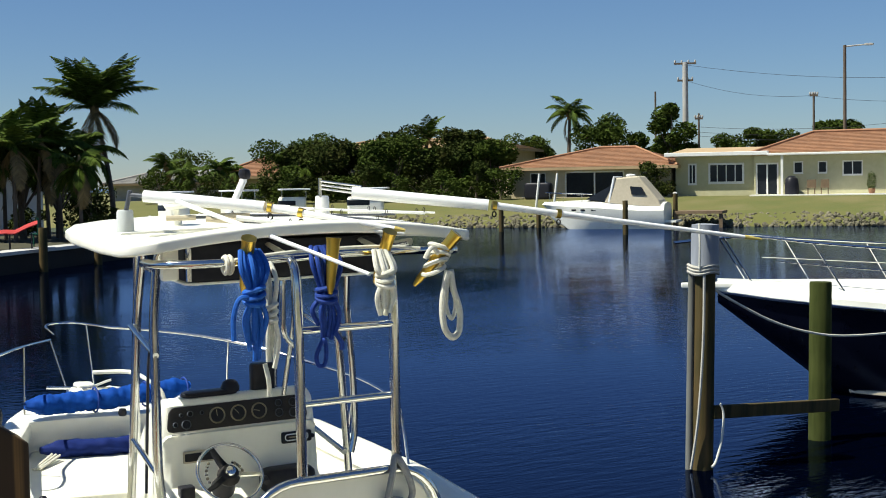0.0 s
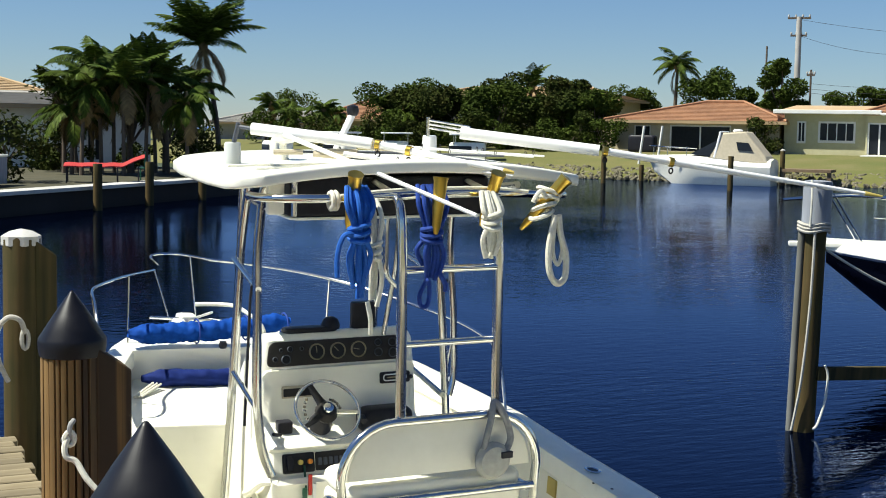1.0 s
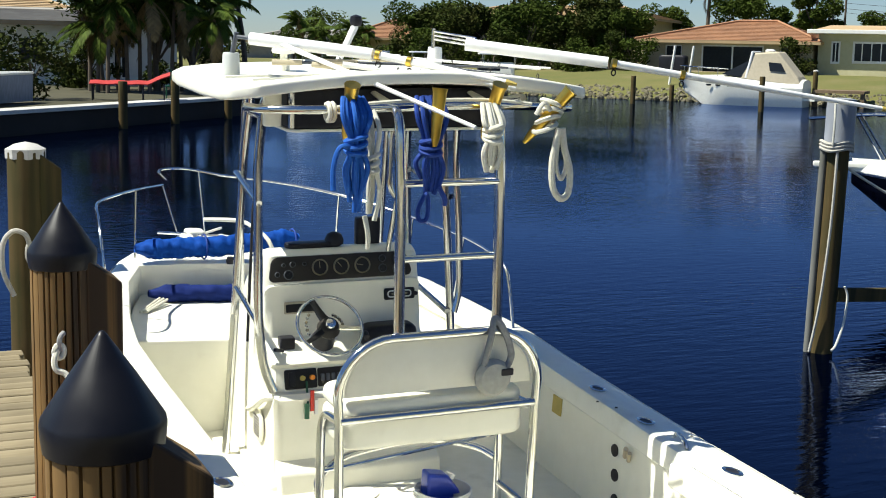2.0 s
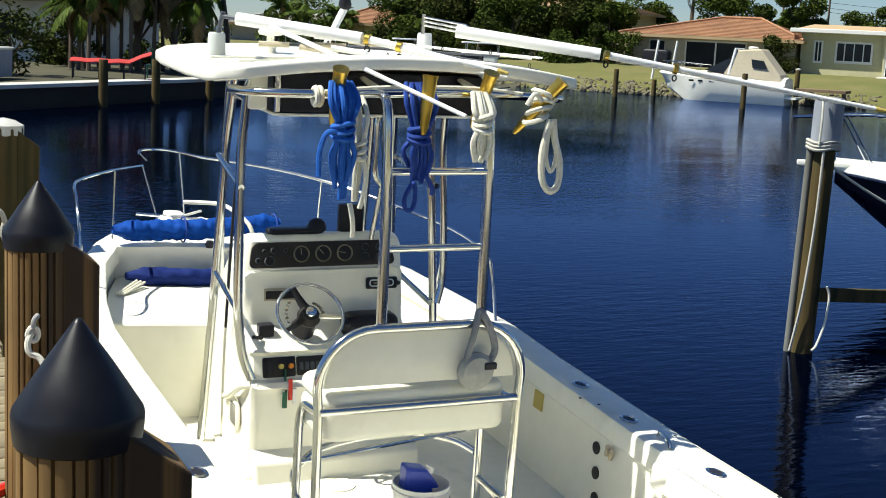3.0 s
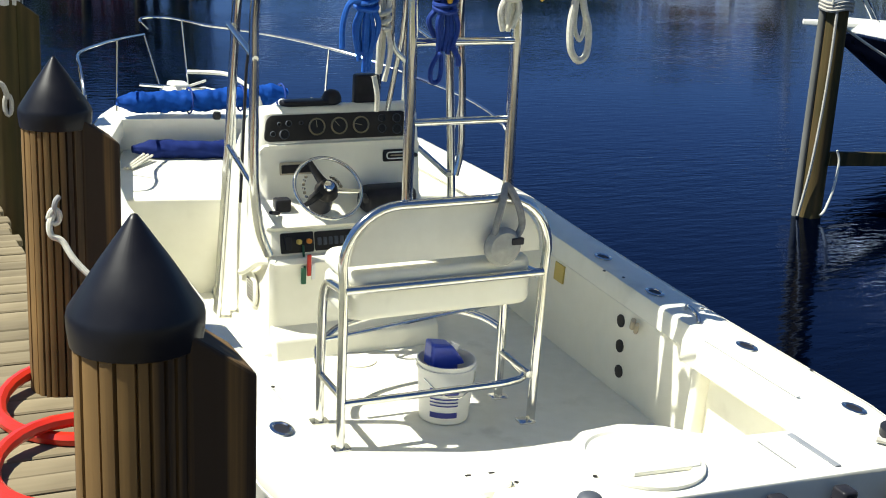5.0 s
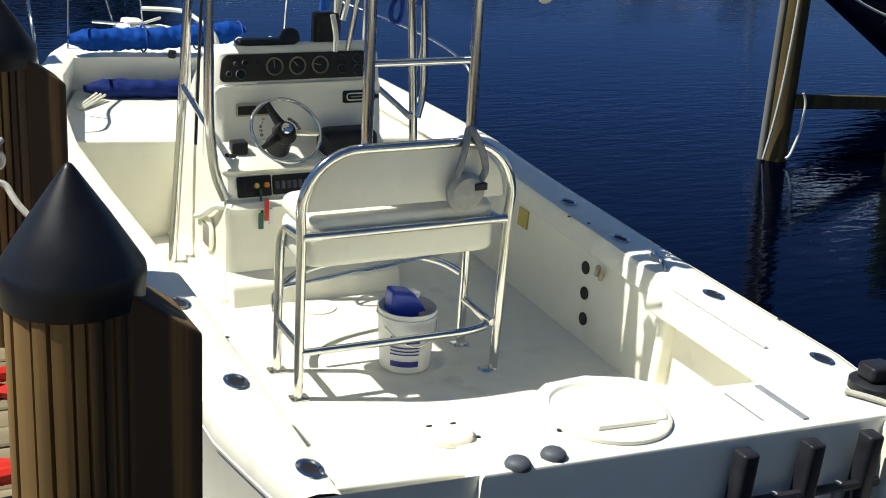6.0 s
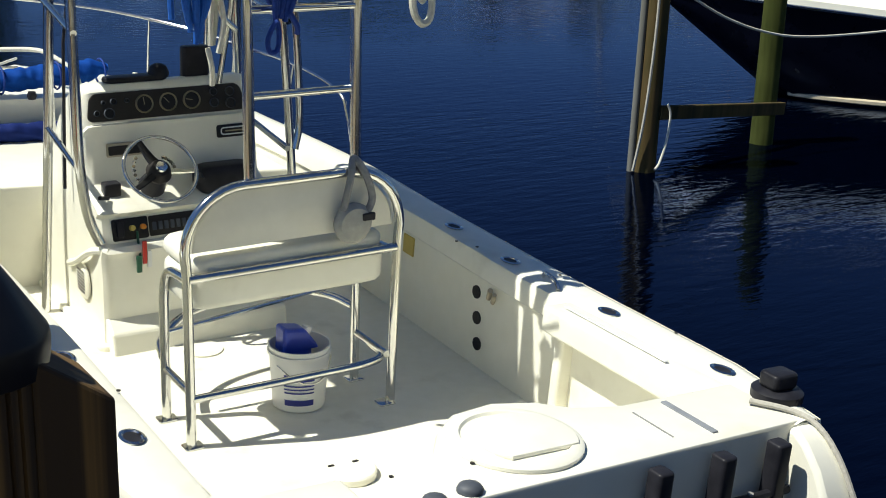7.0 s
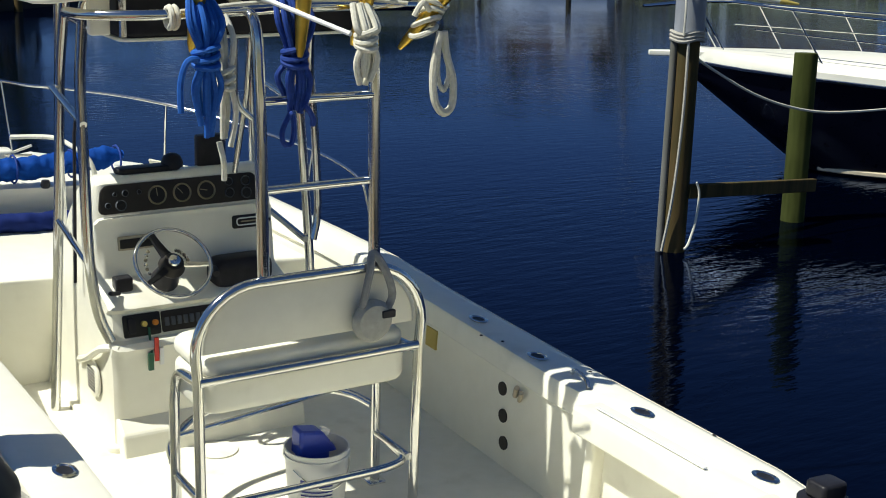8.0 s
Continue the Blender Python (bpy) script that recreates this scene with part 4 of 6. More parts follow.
part("roof", cambered(roof, 2.311, 2.366, 0.014), M["gel"], tt, "white cambered hardtop with rounded rim")
for y, xa, xb in ((2.3, -0.7, 0.66), (2.6, -0.75, 0.7)):
    part("roof_rib", cambered(rounded(xa, xb, y, y + 0.04, 0.01), 2.362, 2.375, 0.004), M["gel"], tt)
part("electronics_box", soft_slab(rounded(-0.58, 0.42, 2.12, 2.55, 0.04), 2.18, 2.36, 0.02), M["black"], tt, "black overhead electronics box")
part("box_lip", soft_slab(rounded(-0.585, 0.43, 2.115, 2.555, 0.04), 2.168, 2.18, 0.005), M["gel"], tt, "pale lower lip")
part("box_bracket", soft_slab(rounded(-0.68, -0.60, 2.16, 2.20, 0.01), 2.19, 2.345, 0.01), M["gel"], tt, "white bracket plate under the roof")
part("box_post", tube([(-0.575, 2.10, 2.19), (-0.575, 2.10, 2.36)], 0.014, 8), M["steel"], tt)
for x in (-0.19, 0.285):
    part("ladder_leg", tube(bent([(x, 1.72, 1.30), (x, 1.75, 2.0), (x, 1.78, 2.29), (x, 2.1, 2.33)], 0.09), 0.024, 12), M["steel"], tt)
for z, x0 in ((1.65, -0.19), (1.985, -0.19)):
    part("rung", tube([(x0, 1.745, z), (0.285, 1.745, z)], 0.016, 10), M["steel"], tt)
part("aft_rail", tube(smooth_path([(-0.60, 2.6, 2.20), (-0.74, 2.25, 2.27), (-0.72, 2.0, 2.285), (-0.45, 1.86, 2.295), (0.0, 1.84, 2.31), (0.4, 1.86, 2.305), (0.75, 2.0, 2.28), (0.78, 2.3, 2.27)], 6), 0.019, 10), M["steel"], tt)
for s in (-1, 1):
    xo = 0.02
    fx = lambda x: s * x + xo
    part("leg", tube(bent([(fx(0.56), 3.40, 0.22), (fx(0.50), 3.40, 1.2), (fx(0.47), 3.38, 1.9), (fx(0.44), 3.3, 2.345)], 0.1), 0.024, 12), M["steel"], tt)
    if s > 0:
        part("leg", tube(bent([(0.585, 2.90, 0.72), (0.586, 2.90, 0.95), (0.55, 2.90, 1.45), (0.51, 2.90, 1.92), (0.49, 2.88, 2.22), (0.42, 2.3, 2.33)], 0.09), 0.022, 12), M["steel"], tt)
        part("leg", tube(bent([(0.590, 2.88, 1.08), (0.628, 2.90, 1.20), (0.612, 2.90, 1.54), (0.577, 2.90, 1.92), (0.565, 2.86, 2.20), (0.66, 2.3, 2.30)], 0.08), 0.019, 12), M["steel"], tt)
    else:
        part("leg", tube(bent([(fx(0.45), 2.84, 0.74), (fx(0.50), 2.85, 0.86), (fx(0.525), 2.87, 1.1), (fx(0.525), 2.90, 1.9), (fx(0.50), 2.88, 2.26), (fx(0.40), 2.3, 2.33)], 0.09), 0.024, 12), M["steel"], tt)
    for z in (1.12, 1.75):
        part("brace", tube([(fx(0.525), 2.87, z - 0.03), (fx(0.505), 3.40, z + 0.05)], 0.016, 10), M["steel"], tt)
    part("fore_leg", tube(bent([(fx(0.40), 3.66, 0.6), (fx(0.42), 3.62, 1.5), (fx(0.42), 3.55, 2.2), (fx(0.3), 3.2, 2.34)], 0.08), 0.017, 10), M["steel"], tt)
part("grab_rail", tube(bent([(0.32, 2.92, 2.10), (0.205, 2.90, 2.10), (0.203, 2.90, 1.76), (0.285, 2.90, 1.69)], 0.07), 0.015, 10), M["steel"], tt, "bent grab rail under the hardtop")
part("grab_leg", tube([(0.285, 2.90, 2.16), (0.283, 2.95, 1.80), (0.278, 3.09, 1.40)], 0.014, 10), M["steel"], tt)
# things on the roof
part("gps_dome", lathe([(0.0, 0.0), (0.05, 0.0), (0.05, 0.08), (0.03, 0.09), (0.03, 0.14), (0.09, 0.15), (0.10, 0.17), (0.08, 0.2), (0.0, 0.205)], 18), M["gel"], tt, "white mushroom antenna", at=Matrix.Translation((-0.36, 2.95, 2.372)) @ Matrix.Scale(0.62, 4))
part("light_post", lathe([(0.0, 0.0), (0.055, 0.0), (0.05, 0.13), (0.045, 0.14), (0.0, 0.14)], 16), M["greypvc"], tt, "pale grey plastic canister", at=Matrix.Translation((-0.68, 2.75, 2.366)) @ Matrix.Diagonal((0.8, 0.8, 0.8, 1)))
part("light_post", lathe([(0.0, 0.0), (0.055, 0.0), (0.05, 0.13), (0.045, 0.14), (0.0, 0.14)], 16), M["pole"], tt, at=Matrix.Translation((0.46, 2.95, 2.37)) @ Matrix.Diagonal((0.75, 0.75, 0.95, 1)))
part("rigger_bracket", join(tube([(-0.68, 2.74, 2.46), (-0.66, 2.72, 2.575)], 0.012, 8), tube([(-0.66, 2.72, 2.555), (-0.60, 2.62, 2.55)], 0.010, 6)), M["vent"], tt, "dark swivel base of the outrigger")
part("rigger_bracket", join(tube([(0.44, 2.93, 2.50), (0.44, 2.93, 2.60)], 0.010, 8), *[tube([(0.44, 2.93, z), (0.56, 2.66, z - 0.02)], 0.006, 6) for z in (2.545, 2.565, 2.585)]), M["steel"], tt, "clamped steel base of the outrigger")
part("stern_light", tube([(-0.085, 2.985, 2.375), (0.05, 3.05, 2.60)], 0.016, 8, r1=0.020), M["pole"], tt, "white navigation light staff")
part("light_globe", lathe([(0.0, 0.0), (0.026, 0.006), (0.034, 0.03), (0.028, 0.055), (0.0, 0.065)], 14), M["black"], tt, at=Matrix.Translation((0.055, 3.052, 2.595)))
# rocket-launcher rod holders on the aft rail: gold tubes
for x, dx, z0 in ((-0.425, -0.01, 2.20), (-0.085, 0.02, 2.19), (0.225, 0.02, 2.20), (0.45, 0.145, 2.175)):
    a, b = Vector((x, 1.80 - (0.17 if x == -0.085 else 0.0), z0)), Vector((x + dx, 1.70 - (0.06 if x == -0.085 else 0.0), z0 + 0.215))
    v_, f_ = tube([a - (b - a) * 0.15, a, a.lerp(b, 0.5), b - (b - a) * 0.1, b, b - (b - a) * 0.02, a.lerp(b, 0.5)], 0.030, 16)
    for i_, w_ in enumerate((0.30, 0.62, 0.90, 1.0, 1.16, 0.92, 0.6)):
        c_ = (a - (b - a) * 0.15, a, a.lerp(b, 0.5), b - (b - a) * 0.1, b, b - (b - a) * 0.02, a.lerp(b, 0.5))[i_]
        v_[i_ * 16:i_ * 16 + 16] = [tuple(c_ + (Vector(q_) - c_) * w_) for q_ in v_[i_ * 16:i_ * 16 + 16]]
    part("rod_holder", (v_, f_), M["gold"], tt, "gold anodised rod holder tube")


# ---- rods lying on the roof ----
def fishing_pole(label, pts, r0, r1, tip):
    t_ = thing("outrigger_pole", label, "outrigger", UP, group="outrigger poles on the hardtop")
    P = [Vector(p) for p in pts]
    part("butt", tube([P[0], P[0].lerp(P[1], 0.96)], r0, 12, r1=r0 * 0.92), M["pole"], t_)
    part("upper", tube([P[1], P[2]], r0 * 0.62, 10, r1=r1), M["pole"], t_)
    part("tip", tube([P[2], P[2] + (P[2] - P[1]).normalized() * tip], r1 * 1.15, 8, r1=r1 * 0.5), M["yellow"], t_, "yellow tip")
    for s in (0.0, 0.25):
        q = P[1].lerp(P[2], s)
        part("collar", tube([q - (P[2] - P[1]).normalized() * 0.011, q + (P[2] - P[1]).normalized() * 0.011], r0 * 0.82, 12), M["gold"], t_)
        part("line_ring", tube([q + Vector((0.012 * math.cos(a), 0, -0.045 + 0.014 * math.sin(a))) for a in (0.7 * i for i in range(9))], 0.004, 5, True), M["panel"], t_)
    return t_


fishing_pole("long white outrigger pole resting across the hardtop", [(-0.62, 2.62, 2.552), (-0.13, 2.22, 2.505), (0.33, 1.82, 2.415)], 0.030, 0.012, 0.05)
fishing_pole("long white outrigger pole swung out over the water", [(0.50, 2.65, 2.535), (1.13, 2.25, 2.470), (2.45, 1.807, 2.282)], 0.032, 0.011, 0.10)
rod = thing("white_rod", "thin white rod lying aslant over the roof edge", "rod", UP)
part("rod", tube([(-0.545, 2.60, 2.555), (-0.315, 2.10, 2.436), (-0.005, 1.40, 2.265)], 0.013, 8, r1=0.009), M["pole"], rod)
for i, (a, b) in enumerate((((-0.35, 2.40, 2.462), (0.45, 2.05, 2.462)), ((-0.15, 2.9, 2.47), (0.75, 2.2, 2.45)), ((-0.55, 2.5, 2.45), (0.1, 2.25, 2.465)), ((0.0, 2.75, 2.475), (0.80, 2.4, 2.43)),
                            ((-0.42, 2.30, 2.455), (0.36, 1.90, 2.40)), ((-0.30, 2.22, 2.462), (0.40, 1.86, 2.385)), ((-0.10, 2.55, 2.475), (0.62, 1.98, 2.41)))):
    t_ = thing("spare_rod", "slim white spare rod lying on the hardtop" if i % 2 else "slim dark spare rod lying on the hardtop", "rod", UP, group="spare rods on the hardtop")
    part("rod", tube([a, b], 0.008, 6, r1=0.005), M["pole"] if i % 2 else M["vent"], t_)
    part("grip", tube([a, Vector(a).lerp(Vector(b), 0.2)], 0.013, 8), M["pole"] if i % 2 else M["tan"], t_)
    for k in (0.45, 0.7, 0.95):
        q = Vector(a).lerp(Vector(b), k)
        part("line_guide", tube([q + Vector((0, 0.011 * math.cos(w), 0.014 + 0.011 * math.sin(w))) for w in (2 * math.pi * j / 8 for j in range(8))], 0.002, 4, True), M["panel"], t_)


# ---- rope hanks hung from the rod holders ----
def hank(label, x, top, bottom, mat, width=0.05, strands=7, knot=0.4, seed=1, tail=None, loop=None, r=0.0115, y0=1.70):
    t_ = thing("rope_hank", label, "rope", UP, group="rope hanks on the rod holders")
    rnd = random.Random(seed)
    for i in range(strands):
        s = (i / (strands - 1) - 0.5) * 2
        kx = x + 0.35 * width * s
        zk = top + (bottom - top) * knot
        yy = y0 - 0.035 + 0.03 * rnd.random()
        zb = bottom + rnd.uniform(0, 0.10)
        part("strand", tube(smooth_path([(x + 0.7 * width * s, yy + 0.05, top), (x + width * s, yy - 0.01, top - 0.08), (kx, yy - 0.012, zk), (x + 0.9 * width * s + rnd.uniform(-0.01, 0.01), yy - 0.01, (zk + zb) / 2), (x + 0.5 * width * s, yy, zb)], 5), r, 7), mat, t_)
    zk = top + (bottom - top) * knot
    for j in range(3):
        z = zk + (j - 1) * 0.025
        part("wrap", tube([(x + (0.5 * width + 0.012) * math.cos(a), y0 - 0.025 + 0.038 * math.sin(a), z + 0.012 * math.sin(a + j)) for a in (2 * math.pi * i / 14 for i in range(14))], r, 7, True), mat, t_)
    if tail:
        part("tail", tube(smooth_path(tail, 6), r, 7), mat, t_)
    if loop:
        part("end_loop", tube(smooth_path(loop, 6, True), r * 0.9, 7, True), mat, t_)
    return t_


hank("bright blue dock line coiled and hung from a rod holder", -0.425, 2.36, 1.88, M["blue"], 0.062, 8, 0.40, 1,
     tail=[(-0.44, 1.655, 2.16), (-0.50, 1.65, 2.16), (-0.525, 1.66, 2.08), (-0.525, 1.66, 1.98)])
hank("dark blue dock line coiled and hung from a rod holder", -0.085, 2.36, 1.92, M["navyrope"], 0.062, 8, 0.46, 2,
     tail=[(-0.05, 1.66, 1.98), (-0.02, 1.66, 1.93), (-0.015, 1.67, 1.90)], loop=[(-0.105, 1.66, 1.95), (-0.14, 1.66, 1.89), (-0.135, 1.66, 1.84), (-0.105, 1.66, 1.84), (-0.095, 1.66, 1.89)])
hank("cream white dock line coiled and hung beside the ladder", 0.205, 2.33, 1.985, M["white_rope"], 0.048, 7, 0.36, 3, r=0.012)
hank("cream white rope tail hanging beside the blue line", -0.335, 2.30, 1.79, M["white_rope"], 0.022, 3, 0.42, 5, y0=1.74, r=0.011,
     tail=[(-0.37, 1.70, 1.86), (-0.36, 1.69, 1.80), (-0.352, 1.70, 1.76), (-0.349, 1.71, 1.715)])
wl = thing("rope_hank", "white line knotted round a gold rod holder, looped below", "rope", UP, group="rope hanks on the rod holders")
for j in range(4):
    c = Vector((0.50 + 0.012 * j, 1.755, 2.27 + 0.035 * (j - 1.5)))
    part("wrap", tube([c + Vector((0.052 * math.cos(a), 0.045 * math.sin(a), 0.02 * math.cos(a + j))) for a in (2 * math.pi * i / 14 for i in range(14))], 0.011, 7, True), M["white_rope"], wl)
part("end_loop", tube(smooth_path([(0.545, 1.70, 2.22), (0.515, 1.695, 2.08), (0.52, 1.69, 1.96), (0.56, 1.69, 1.905), (0.60, 1.69, 1.93), (0.605, 1.695, 2.03), (0.575, 1.70, 2.13), (0.56, 1.70, 2.22)], 6), 0.016, 8), M["white_rope"], wl)
part("end_loop", tube(smooth_path([(0.55, 1.71, 2.2), (0.54, 1.705, 2.06), (0.565, 1.70, 1.99), (0.59, 1.705, 2.06), (0.565, 1.71, 2.2)], 6), 0.010, 8), M["white_rope"], wl)
part("tail", tube(smooth_path([(0.50, 1.71, 2.30), (0.46, 1.70, 2.33), (0.43, 1.71, 2.28)], 5), 0.011, 7), M["white_rope"], wl)
rt = thing("rope_turns", "cream rope turns round the hardtop rail", "rope", UP)
for x in (-0.486, -0.468):
    part("turn", tube([(x, 1.86 + 0.034 * math.cos(a), 2.285 + 0.036 * math.sin(a)) for a in (2 * math.pi * i / 12 for i in range(12))], 0.012, 7, True), M["white_rope"], rt)
part("run", tube(smooth_path([(-0.46, 1.82, 2.31), (-0.2, 1.80, 2.335), (0.2, 1.80, 2.34), (0.45, 1.80, 2.32)], 6), 0.008, 6), M["white_rope"], rt)

# stern line
sl = thing("stern_line", "grey braided stern line led over the transom corner", "rope", BOAT)
part("line", tube(smooth_path([(0.98, 0.10, 0.845), (1.07, -0.02, 0.842), (1.10, -0.12, 0.822), (1.115, -0.22, 0.742), (1.13, -0.31, 0.61), (1.17, -0.37, 0.45), (1.3, -0.5, 0.2)], 8), 0.011, 8), M["grey_rope"], sl)
for j in range(5):
    part("coil", tube([(1.25 + 0.05 * math.cos(a) + 0.02 * j, -0.28 + 0.04 * math.sin(a), 0.42 - 0.035 * j + 0.02 * math.sin(2 * a)) for a in (2 * math.pi * i / 14 for i in range(14))], 0.012, 7, True), M["grey_rope"], sl)

# ---- dock, pilings ----
DZ = 0.77
dock = thing("dock", "weathered timber dock of narrow planks beside the boat", "dock", kind="structure")
plank_me = None
for i in range(76):
    y = -5.6 + i * 0.138
    if y > 4.75:
        break
    if plank_me is None:
        bm = bmesh.new()
        bmesh.ops.create_cube(bm, size=1.0)
        bmesh.ops.scale(bm, vec=(2.9, 0.128, 0.04), verts=bm.verts)
        bmesh.ops.bevel(bm, geom=bm.edges, offset=0.006, segments=1, affect="EDGES")
        plank_me = bpy.data.meshes.new("plank")
        bm.to_mesh(plank_me)
        bm.free()
        plank_me.materials.append(M["plank"])
    p = new("plank", plank_me)
    p.parent = dock
    p.matrix_basis = Matrix.Translation((-1.76 + 0.02 * math.sin(i * 2.3) - 1.45 + 0.28 * min(1, max(0, (y + 1) / 3)), y, DZ - 0.02 + 0.003 * math.sin(i * 5.1))) @ Matrix.Rotation(radians(0.35 * math.sin(i * 3.7)), 4, "Z")
for x in (-1.95, -2.9):
    part("joist", box(x - 0.04, x + 0.04, -5.6, 4.7, DZ - 0.24, DZ - 0.042), M["joist"], dock)


def piling(label, x, y, top, r, mat, cap, fender=True, bottom=-1.2, lean=(0, 0)):
    t_ = thing("piling", label, "piling", Matrix.Translation((x, y, 0)) @ Matrix.Rotation(radians(lean[0]), 4, "X") @ Matrix.Rotation(radians(lean[1]), 4, "Y"), group="dock pilings")
    hgt = top - bottom
    if cap == "cone":
        # split and checked surface: staves of uneven width with open grooves between
        rnd = random.Random(int(abs(x * 31 + y * 17)))
        ang, a = [], 0.0
        while a < 2 * math.pi - 0.12:
            w = rnd.uniform(0.16, 0.42)
            rr = r * rnd.uniform(0.975, 1.015)
            e = min(a + w, 2 * math.pi)
            ang += [(a + 0.012, rr), ((a + e) / 2, rr * 1.006), (e - 0.055, rr * 0.99), (e - 0.022, rr * rnd.uniform(0.78, 0.90))]
            a = e
        zs_ = [bottom, 0.2, 0.9, 1.4, top - 0.03, top]
        v = [(q * math.cos(t + 0.02 * math.sin(3 * z + t)), q * math.sin(t + 0.02 * math.sin(3 * z + t)), z) for z in zs_ for t, q in ang]
        k = len(ang)
        f = [(i * k + j, i * k + (j + 1) % k, (i + 1) * k + (j + 1) % k, (i + 1) * k + j) for i in range(len(zs_) - 1) for j in range(k)] + [tuple(range((len(zs_) - 1) * k, len(zs_) * k))]
        part("post", (v, f), mat, t_)
    else:
        part("post", lathe([(r * 1.04, bottom), (r * 1.03, bottom + hgt * 0.3), (r * 1.01, bottom + hgt * 0.6), (r, bottom + hgt * 0.8), (r * 0.99, top - 0.02), (r * 0.95, top)], 48, 0.012, int(abs(x * 31 + y * 17))), mat, t_)
    if cap == "cone":
        part("cap", lathe([(r * 1.0, top - 0.065), (r * 1.04, top - 0.062), (r * 1.075, top - 0.03), (r * 1.085, top - 0.006), (r * 1.06, top + 0.008), (r * 0.57, top + 0.100), (r * 0.10, top + 0.182), (r * 0.05, top + 0.190), (0.0, top + 0.192)], 40, 0.006, 4), M["capblack"], t_, "black conical plastic cap")
    if cap == "flat":
        part("cap", lathe([(r * 1.02, top - 0.06), (r * 1.06, top - 0.055), (r * 1.06, top), (r * 0.6, top + 0.03), (0.0, top + 0.045)], 8), M["concrete"], t_, "pale worn cap")
    if fender:
        v, f = box(r * 0.6, r * 1.75, -r * 0.8, r * 0.8, bottom, top - 0.02)
        v = [(px_, py_, pz_ - (0.10 if (pz_ > 1 and px_ > r) else 0)) for px_, py_, pz_ in v]
        part("fender_board", (v, f), mat, t_, "board with a sloping top bolted to the post", smooth=False, bevel=0.008)
    return t_


p1 = piling("round timber piling with a black cone cap", -1.62, 1.60, 1.845, 0.122, M["pile"], "cone")
p2 = piling("round timber piling with a black cone cap", -1.87, -0.90, 1.865, 0.122, M["pile"], "cone")
p3 = piling("old round timber piling with a pale flat cap", -1.40, 4.85, 1.99, 0.115, M["oldpile"], "flat")
for tgt, dy, z in ((p1, 0, 1.47), (p2, 0, 1.38)):
    part("hook", join(tube(bent([(-0.04, -0.125, z), (-0.04, -0.17, z + 0.01), (-0.04, -0.175, z + 0.07), (-0.02, -0.16, z + 0.085)], 0.02), 0.010, 8), moved(lathe([(0.0, 0), (0.025, 0), (0.025, 0.008), (0, 0.01)], 12), Matrix.Translation((-0.04, -0.118, z)) @ Matrix.Rotation(radians(90), 4, "X"))), M["grey_strap"], tgt, "grey steel line hook")
bl = thing("bow_line", "white braided dock line hung on the piling hook", "rope")
part("line", tube(smooth_path([(-1.66, 1.435, 1.50), (-1.68, 1.42, 1.46), (-1.675, 1.41, 1.42), (-1.64, 1.40, 1.40), (-1.60, 1.36, 1.33), (-1.50, 1.30, 1.22), (-1.3, 1.2, 1.0), (-1.15, 1.1, 0.86)], 6), 0.012, 8), M["white_rope"], bl)
part("turn", tube([(-1.66 + 0.018 * math.cos(a), 1.43, 1.485 + 0.026 * math.sin(a)) for a in (2 * math.pi * i / 12 for i in range(12))], 0.011, 7, True), M["white_rope"], bl)
ol = thing("old_line", "grey mooring line hung in a loop on the old piling", "rope")
part("line", tube(smooth_path([(-1.40, 4.72, 1.40), (-1.43, 4.70, 1.48), (-1.50, 4.71, 1.50), (-1.56, 4.72, 1.42), (-1.56, 4.72, 1.25), (-1.50, 4.72, 1.1)], 6), 0.016, 8), M["grey_rope"], ol)
part("turn", tube([(-1.40 + 0.02 * math.cos(a), 4.72, 1.36 + 0.06 * math.sin(a)) for a in (2 * math.pi * i / 12 for i in range(12))], 0.014, 7, True), M["grey_rope"], ol)
part("eye", tube([(-1.40 + 0.025 * math.cos(a), 4.725, 1.78 + 0.03 * math.sin(a)) for a in (2 * math.pi * i / 12 for i in range(12))], 0.008, 6, True), M["grey_strap"], p3)
hose = thing("garden_hose", "bright red hose lying in loops on the dock", "hose")
for c, rx, ry, y0 in (((-1.58, 1.34), 0.34, 0.33, 0), ((-1.68, 0.78), 0.33, 0.31, 1), ((-1.80, 0.10), 0.36, 0.25, 2)):
    part("loop", tube([(c[0] + rx * math.cos(a) * 0.9, c[1] + ry * math.sin(a), DZ + 0.02 + 0.05 * max(0, math.sin(a))) for a in (2 * math.pi * i / 28 for i in range(28))], 0.026, 8, True), M["red"], hose)

# pair of pilings to starboard with their cross board
rp = piling("tall old timber piling wrapped grey at the top", 5.585, 5.79, 2.22, 0.100, M["oldpile"], "", fender=False, lean=(0, 1.6))
part("grey_sleeve", lathe([(0.112, 1.86), (0.128, 1.87), (0.130, 2.20), (0.126, 2.285), (0.06, 2.295), (0.0, 2.295)], 24, 0.008), M["greywood"], rp, "grey plastic sleeve")
part("side_pole", lathe([(0.036, -1.0), (0.034, 0.8), (0.032, 1.84), (0.028, 1.86), (0.0, 1.86)], 14, 0.03, 7), M["palewood"], rp, "pale weathered pole lashed to the side", at=Matrix.Translation((-0.112, 0.052, 0)))
rp2 = piling("green algae-stained timber piling in the water", 7.50, 6.21, 1.63, 0.112, M["greenpile"], "", fender=False, lean=(0, 0.8))
bdm = thing("cross_board", "thick timber board fixed between two pilings", "board")
a_, b_ = Vector((5.64, 5.70, 0.54)), Vector((7.60, 6.06, 0.37))
d_ = (b_ - a_)
